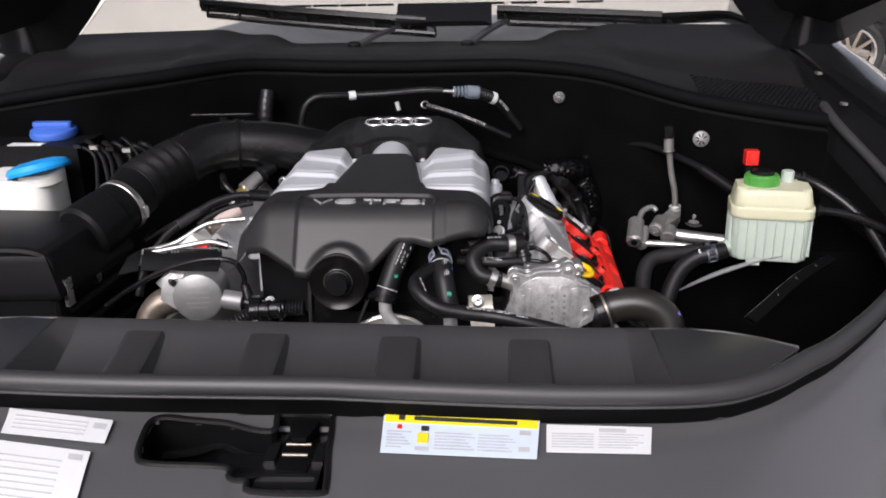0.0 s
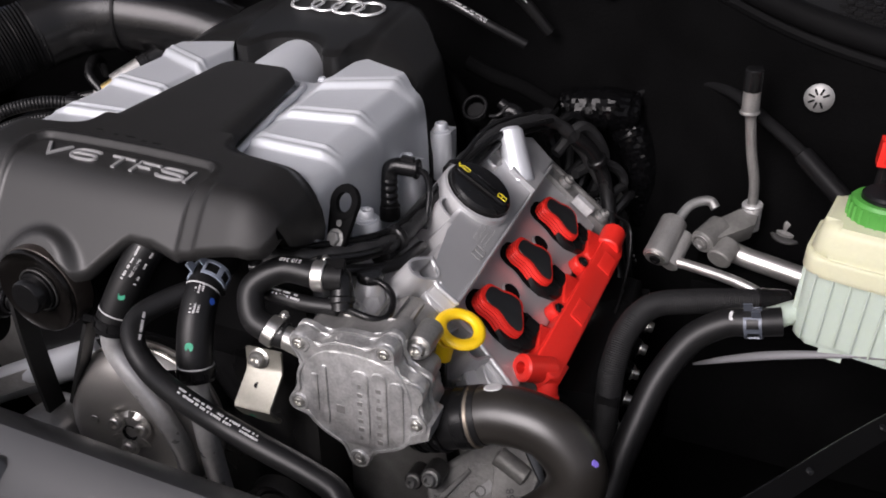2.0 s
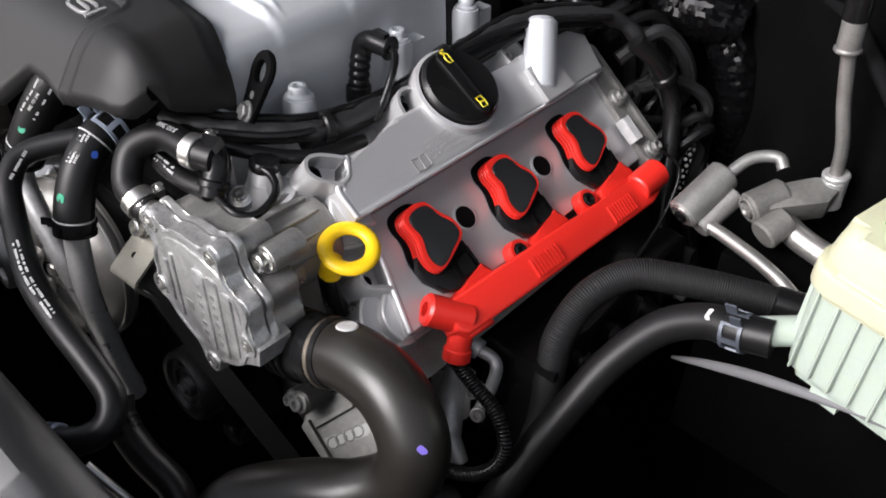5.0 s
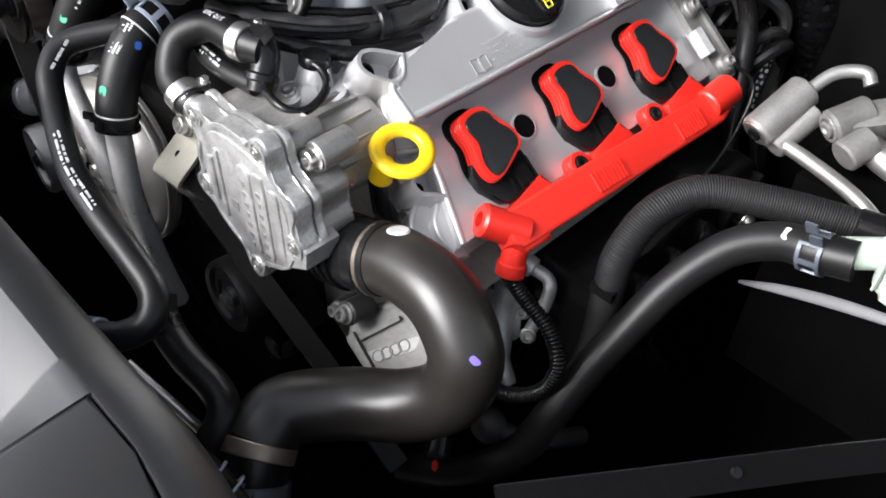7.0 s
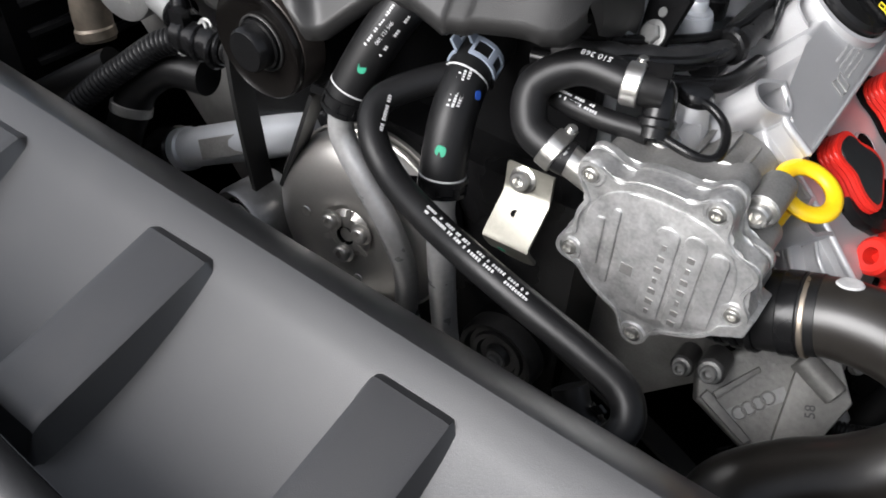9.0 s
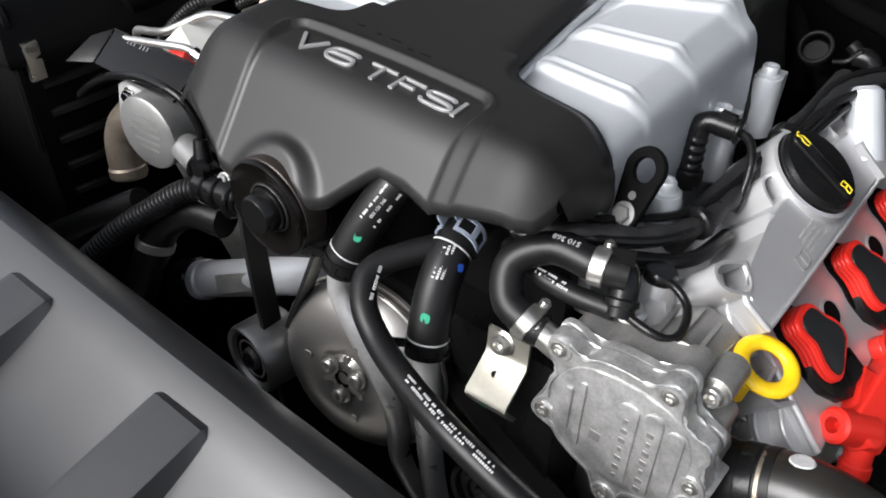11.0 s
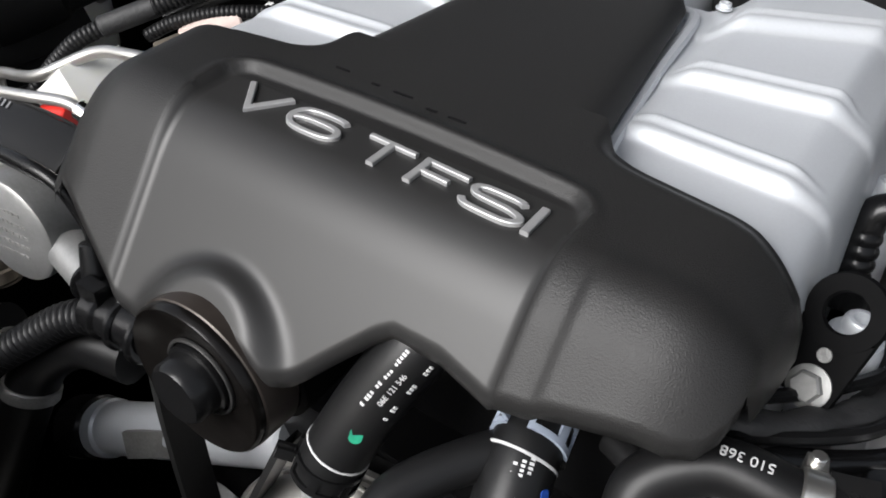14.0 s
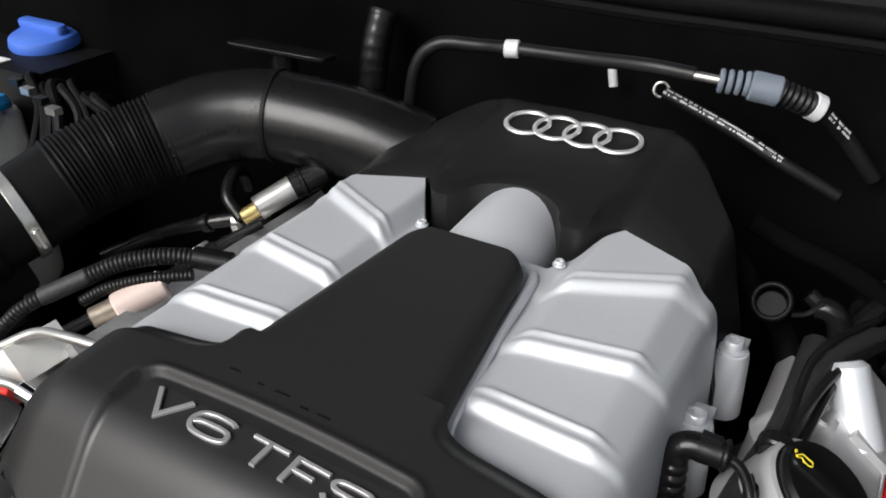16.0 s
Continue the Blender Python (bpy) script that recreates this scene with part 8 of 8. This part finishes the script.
# ---- smaller things in the depth of the bay ----
shield2 = thing("perforated_shield", (0.155, 1.60, 0.88), "perforated grey metal heat shield behind the engine", "heat shield")
sf = basis((0.163, 1.600, 0.940), (0.35, -0.75, 0.55), (1, 0.3, 0))
part("plate", prism(BM(), rounded(0.085, 0.105, 0.03, 6), sf, -0.002, 0.0, 0.0006), BLACK, shield2)
holes = BM()
for i in range(14):
    for j in range(17):
        x, y = -0.036 + 0.0055 * i + (0.00275 if j % 2 else 0), -0.046 + 0.0056 * j
        if abs(x) < 0.036 and abs(y) < 0.047 and not (abs(x) > 0.024 and abs(y) > 0.036):
            lathe(holes, sf @ Matrix.Translation((x, y, 0)), [(0.0019, 0.0002), (0.0016, 0.0005), (0, 0.0005)], 8)
# bright steel dots on the black plate colour in the dimples' glints
part("perforation", holes, STEEL, shield2, "rows of small dimples, their glints put in as bright steel", kind="stuff")
wrap = thing("wrapped_duct", (0.15, 1.58, 1.0), "duct in crumpled glossy black wrap behind the engine", "duct")
wrng = random.Random(12)
for name, pts, r in (("upper", [(0.085, 1.585, 1.075), (0.112, 1.582, 1.082), (0.138, 1.585, 1.084), (0.158, 1.595, 1.078)], 0.024), ("lower", [(0.150, 1.592, 1.07), (0.168, 1.590, 1.045), (0.178, 1.590, 1.015), (0.180, 1.595, 0.985), (0.176, 1.60, 0.95)], 0.021)):
    bm = sweep(BM(), resample(spline(pts, 8), 0.003), r, 36)
    for v in bm.verts:
        v.co += Vector((wrng.uniform(-1, 1), wrng.uniform(-1, 1), wrng.uniform(-1, 1))) * 0.0011
    part(name, bm, WRAP, wrap, angle=4)

foot = thing("cable_plug", (0.188, 1.138, 0.85), "small black plug with a red end beside the radiator hose", "plug")
part("body", rod(BM(), (0.1840, 1.1420, 0.866), (0.1925, 1.1300, 0.860), 0.0090), BLACK, foot)
part("body_ring", rod(BM(), (0.1900, 1.1335, 0.8618), (0.1915, 1.1315, 0.8607), 0.0104), BLACK, foot)
part("red_end", box(BM(), (0.1945, 1.1275, 0.8588), (0.003, 0.003, 0.008), None, 0.0008), RED, foot)
part("lead", tube(BM(), [(0.184, 1.142, 0.866), (0.172, 1.152, 0.870), (0.150, 1.16, 0.86), (0.13, 1.17, 0.82)], 0.004, 8), BLACK, foot)
sen = thing("temperature_sensor", (-0.084, 1.174, 0.98), "round black sensor with a copper-coloured centre", "sensor")
nf = basis((-0.084, 1.172, 0.994), (0.15, -0.95, 0.25), (1, 0, 0))
part("housing", lathe(BM(), nf, [(0, 0.004), (0.009, 0.004), (0.011, 0.007), (0.0165, 0.007), (0.018, 0.004), (0.018, -0.02), (0, -0.02)], 32), BLACK, sen)
part("centre", lathe(BM(), nf, [(0.0045, 0.004), (0.004, 0.008), (0, 0.009)], 16), mat("copper_tip", (0.45, 0.16, 0.09), 0.4, 0.7), sen)
# clamp at the end of the thick hose
spring = thing("hose_spring_clamp", (0.148, 1.0, 0.91), "bent spring steel clamp on the radiator hose", "clamp")
cw = Vector((0.50, -0.55, -0.67))
part("strip", collar(BM(), Vector((0.1610, 1.0150, 0.9305)), Vector((0.1610, 1.0150, 0.9305)) + cw * 0.010, 0.0226, 0.0205), CLAMPD, spring)
for s in (-1, 1):
    part("ear", box(BM(), (0.0, 0.0, 0.0), (0.003, 0.014, 0.010), basis((0.176 + 0.004 * s, 1.000, 0.945), (0.4, -0.7, 0.6), (1, 0.3, 0)), 0.0008), CLAMPD, spring)
# cables and hoses that cross the dark space behind the engine
rng = random.Random(21)
for pts, r, label in (
        ([(0.118, 1.49, 1.085), (0.135, 1.505, 1.065), (0.150, 1.515, 1.03), (0.165, 1.50, 0.985), (0.185, 1.47, 0.94)], 0.0080, "black taped cable running down behind the coils"),
        ([(0.172, 1.462, 1.02), (0.190, 1.47, 1.00), (0.196, 1.43, 0.96), (0.192, 1.36, 0.93), (0.190, 1.28, 0.91)], 0.0016, "thin black wire beside the red duct"),
        ([(0.42, 1.41, 1.10), (0.455, 1.41, 1.115), (0.50, 1.40, 1.10), (0.55, 1.36, 1.06), (0.58, 1.30, 1.0)], 0.0085, "black hose curving down behind the reservoir"),
        ([(0.445, 1.345, 1.075), (0.48, 1.350, 1.078), (0.53, 1.345, 1.07), (0.58, 1.335, 1.05)], 0.0070, "short black hose leaving the reservoir"),
        ([(-0.40, 1.425, 1.085), (-0.45, 1.40, 1.075), (-0.50, 1.39, 1.055), (-0.55, 1.36, 1.03)], 0.0065, "thin black hose under the intake duct"),
        ([(-0.375, 1.39, 1.100), (-0.40, 1.355, 1.085), (-0.42, 1.30, 1.07), (-0.455, 1.24, 1.05)], 0.0045, "black cable beside the fuel valve")):
    h = thing("dark_line", pts[2], label, "hose")
    part("pipe", tube(BM(), pts, r, 12), BLACK, h)
    q = spline(pts, 8)
    mid = q[len(q) // 3]
    part("clip", rod(BM(), mid - (q[len(q) // 3 + 1] - mid).normalized() * 0.004, mid + (q[len(q) // 3 + 1] - mid).normalized() * 0.004, r * 1.35), BLACK, h)
for p, axis in (((-0.418, 1.408, 1.082), (-0.8, -0.5, -0.1)), ((-0.338, 1.425, 1.105), (0.3, 0.8, 0.2))):
    c = thing("small_hose_clamp", p, "small bright steel hose clamp", "clamp")
    part("strip", collar(BM(), Vector(p), Vector(p) + Vector(axis) * 0.007, 0.0085, 0.0060), STEEL, c)
    part("screw", box(BM(), (0.0095, 0, 0.003), (0.004, 0.008, 0.005), basis(p, axis), 0.0006), STEEL, c)
fit_ = thing("hose_fitting", (0.012, 1.49, 1.07), "round black hose fitting behind the supercharger", "fitting")
part("ring", torus(BM(), basis((0.012, 1.482, 1.104), (-0.1, -0.75, 0.65), (1, 0, 0)), 0.0125, 0.0020, 32, 10), MATT, fit_)
part("plug", rod(BM(), (0.012, 1.486, 1.098), (0.013, 1.500, 1.085), 0.0115), MATT, fit_)
part("hose", tube(BM(), [(0.013, 1.498, 1.087), (0.016, 1.515, 1.070), (0.026, 1.525, 1.045), (0.04, 1.52, 1.0)], 0.0095, 14), RUBBER, fit_)
part("outlet", tube(BM(), [(0.026, 1.488, 1.094), (0.036, 1.492, 1.096), (0.044, 1.495, 1.106)], 0.0022, 8), BLACK, fit_)
grom = thing("cable_gland", (0.052, 1.50, 1.06), "black cable gland with a bent boot behind the engine", "cable gland")
part("boot", tube(BM(), [(0.040, 1.500, 1.098), (0.050, 1.500, 1.098), (0.058, 1.498, 1.088), (0.060, 1.494, 1.070), (0.056, 1.490, 1.050)], 0.0085, 14), BLACK, grom)
part("nut", rod(BM(), (0.033, 1.502, 1.106), (0.041, 1.501, 1.101), 0.0060), BLACK, grom)
for pts in ([(-0.045, 1.515, 1.135), (-0.022, 1.505, 1.120), (-0.006, 1.505, 1.095), (-0.002, 1.515, 1.05)], [(-0.020, 1.545, 1.130), (0.012, 1.545, 1.118), (0.045, 1.545, 1.110), (0.085, 1.540, 1.095)]):
    h = thing("dark_line", pts[1], "black hose crossing behind the supercharger, coloured darker as shade", "hose")
    # felt's near-black instead of rubber sinks the hose into shade
    part("pipe", tube(BM(), pts, 0.0085, 14), FELT, h)
# black elbow and cap above the intake duct
elb = thing("breather_elbow", (-0.37, 1.60, 1.18), "black ribbed breather elbow in front of the bulkhead", "breather")
part("elbow", ribbed(BM(), [(-0.404, 1.595, 1.150), (-0.403, 1.602, 1.190), (-0.399, 1.613, 1.224)], 0.0145, 0.012, 0.04), BLACK, elb)
part("steel_band", collar(BM(), (-0.3995, 1.6115, 1.218), (-0.399, 1.613, 1.222), 0.0160, 0.0140), BLACK, elb)
bracket2 = thing("duct_bracket", (-0.46, 1.53, 1.16), "flat black bracket above the intake duct", "bracket")
part("plate", prism(BM(), rounded(0.11, 0.03, 0.008, 4), basis((-0.455, 1.525, 1.200), (0, 0.12, 0.99), (1, 0.05, 0)), -0.004, 0.0, 0.001), BLACK, bracket2)
part("front_edge", rod(BM(), (-0.505, 1.508, 1.2005), (-0.405, 1.513, 1.2005), 0.0016), BLACK, bracket2)
part("post", rod(BM(), (-0.455, 1.53, 1.14), (-0.455, 1.527, 1.196), 0.012), BLACK, bracket2)

# lower side of the engine under the red duct
side = thing("cylinder_head_casting", (0.19, 1.33, 0.86), "dark oily side of the cylinder head with studs", "engine casting")
part("wall", prism(BM(), [(0.160, 1.262), (0.205, 1.268), (0.212, 1.32), (0.210, 1.47), (0.160, 1.48)], Matrix.Identity(4), 0.80, 0.945, 0.006), BLACK, side)
for k in range(5):
    y = 1.285 + 0.042 * k
    part("stud_boss", rod(BM(), (0.205, y, 0.905), (0.222, y, 0.900), 0.011, 0.009), BLACK, side)
    bolt(side, (0.222, y, 0.900), (1, 0, -0.2), 0.0058, 0.008)
    part("cast_web", box(BM(), (0.212, y + 0.021, 0.875), (0.012, 0.006, 0.11), None, 0.002), BLACK, side)
lowp = thing("oil_feed_pipe", (0.17, 1.245, 0.93), "short bent bare metal pipe under the red duct", "pipe")
part("pipe", tube(BM(), [(0.150, 1.252, 0.940), (0.1615, 1.2540, 0.9360), (0.1725, 1.2572, 0.9322), (0.1785, 1.2545, 0.9262), (0.1790, 1.2480, 0.9100), (0.176, 1.240, 0.890)], 0.0048, 14), CAST, lowp)
part("union", rod(BM(), (0.1540, 1.2525, 0.9388), (0.1630, 1.2545, 0.9355), 0.0078), CAST, lowp)
sup2 = thing("engine_mount_arm", (0.16, 1.22, 0.89), "grey cast mount arm beside the radiator hose", "engine mount")
part("arm", tube(BM(), [(0.1530, 1.2440, 0.9175), (0.1560, 1.2310, 0.8990), (0.1700, 1.2130, 0.8790)], lambda t, s: 0.0125 - 0.003 * t, 18), CAST, sup2)
part("flange", prism(BM(), rounded(0.030, 0.038, 0.006, 4), basis((0.1560, 1.2300, 0.9010), (0.45, -0.75, 0.48), (0.8, 0.5, 0.1)), -0.004, 0.002, 0.001), CASTD, sup2)
part("nozzle", rod(BM(), (0.1700, 1.2130, 0.8790), (0.1870, 1.2085, 0.8655), 0.0090, 0.0066), CAST, sup2)
for p in ((0.1680, 1.2400, 0.9060), (0.1790, 1.2350, 0.8930)):
    bolt(sup2, p, (0.45, -0.75, 0.48), 0.0045, 0.005, CASTD)
knob = thing("rubber_buffer", (0.182, 1.197, 0.82), "round grey rubber buffer on an arm low in the bay", "buffer")
part("head", lathe(BM(), basis((0.1817, 1.1969, 0.8221), (0.3, -0.5, 0.8)), [(0, 0.006), (0.009, 0.005), (0.0135, 0.001), (0.0140, -0.006), (0.011, -0.014), (0, -0.014)], 28), SEALR, knob)
part("arm", tube(BM(), [(0.184, 1.200, 0.818), (0.200, 1.209, 0.815), (0.216, 1.224, 0.811), (0.225, 1.26, 0.79)], 0.0075, 12), SEALR, knob)
tagl = thing("paper_tag", (0.269, 1.237, 0.784), "small white printed sticker low in the bay", "label")
tf = basis((0.281, 1.232, 0.786), (0.1, -0.55, 0.83), (0.85, 0.45, 0.2)) @ Matrix.Scale(0.62, 4)
part("sheet", box(BM(), (0, 0, 0), (0.040, 0.026, 0.001), tf), PAPER, tagl)
part("backing", box(BM(), (0, 0, -0.004), (0.044, 0.030, 0.006), tf, 0.002), MATT, tagl)
for k in range(4):
    part("text_line", box(BM(), (-0.003, 0.008 - 0.005 * k, 0.0008), (0.026 - 0.004 * (k % 2), 0.0016, 0.0004), tf), INKD, tagl)
part("backing_stalk", rod(BM(), tf @ Vector((0, 0, -0.004)), tf @ Vector((0.01, -0.01, -0.06)), 0.006), MATT, tagl)
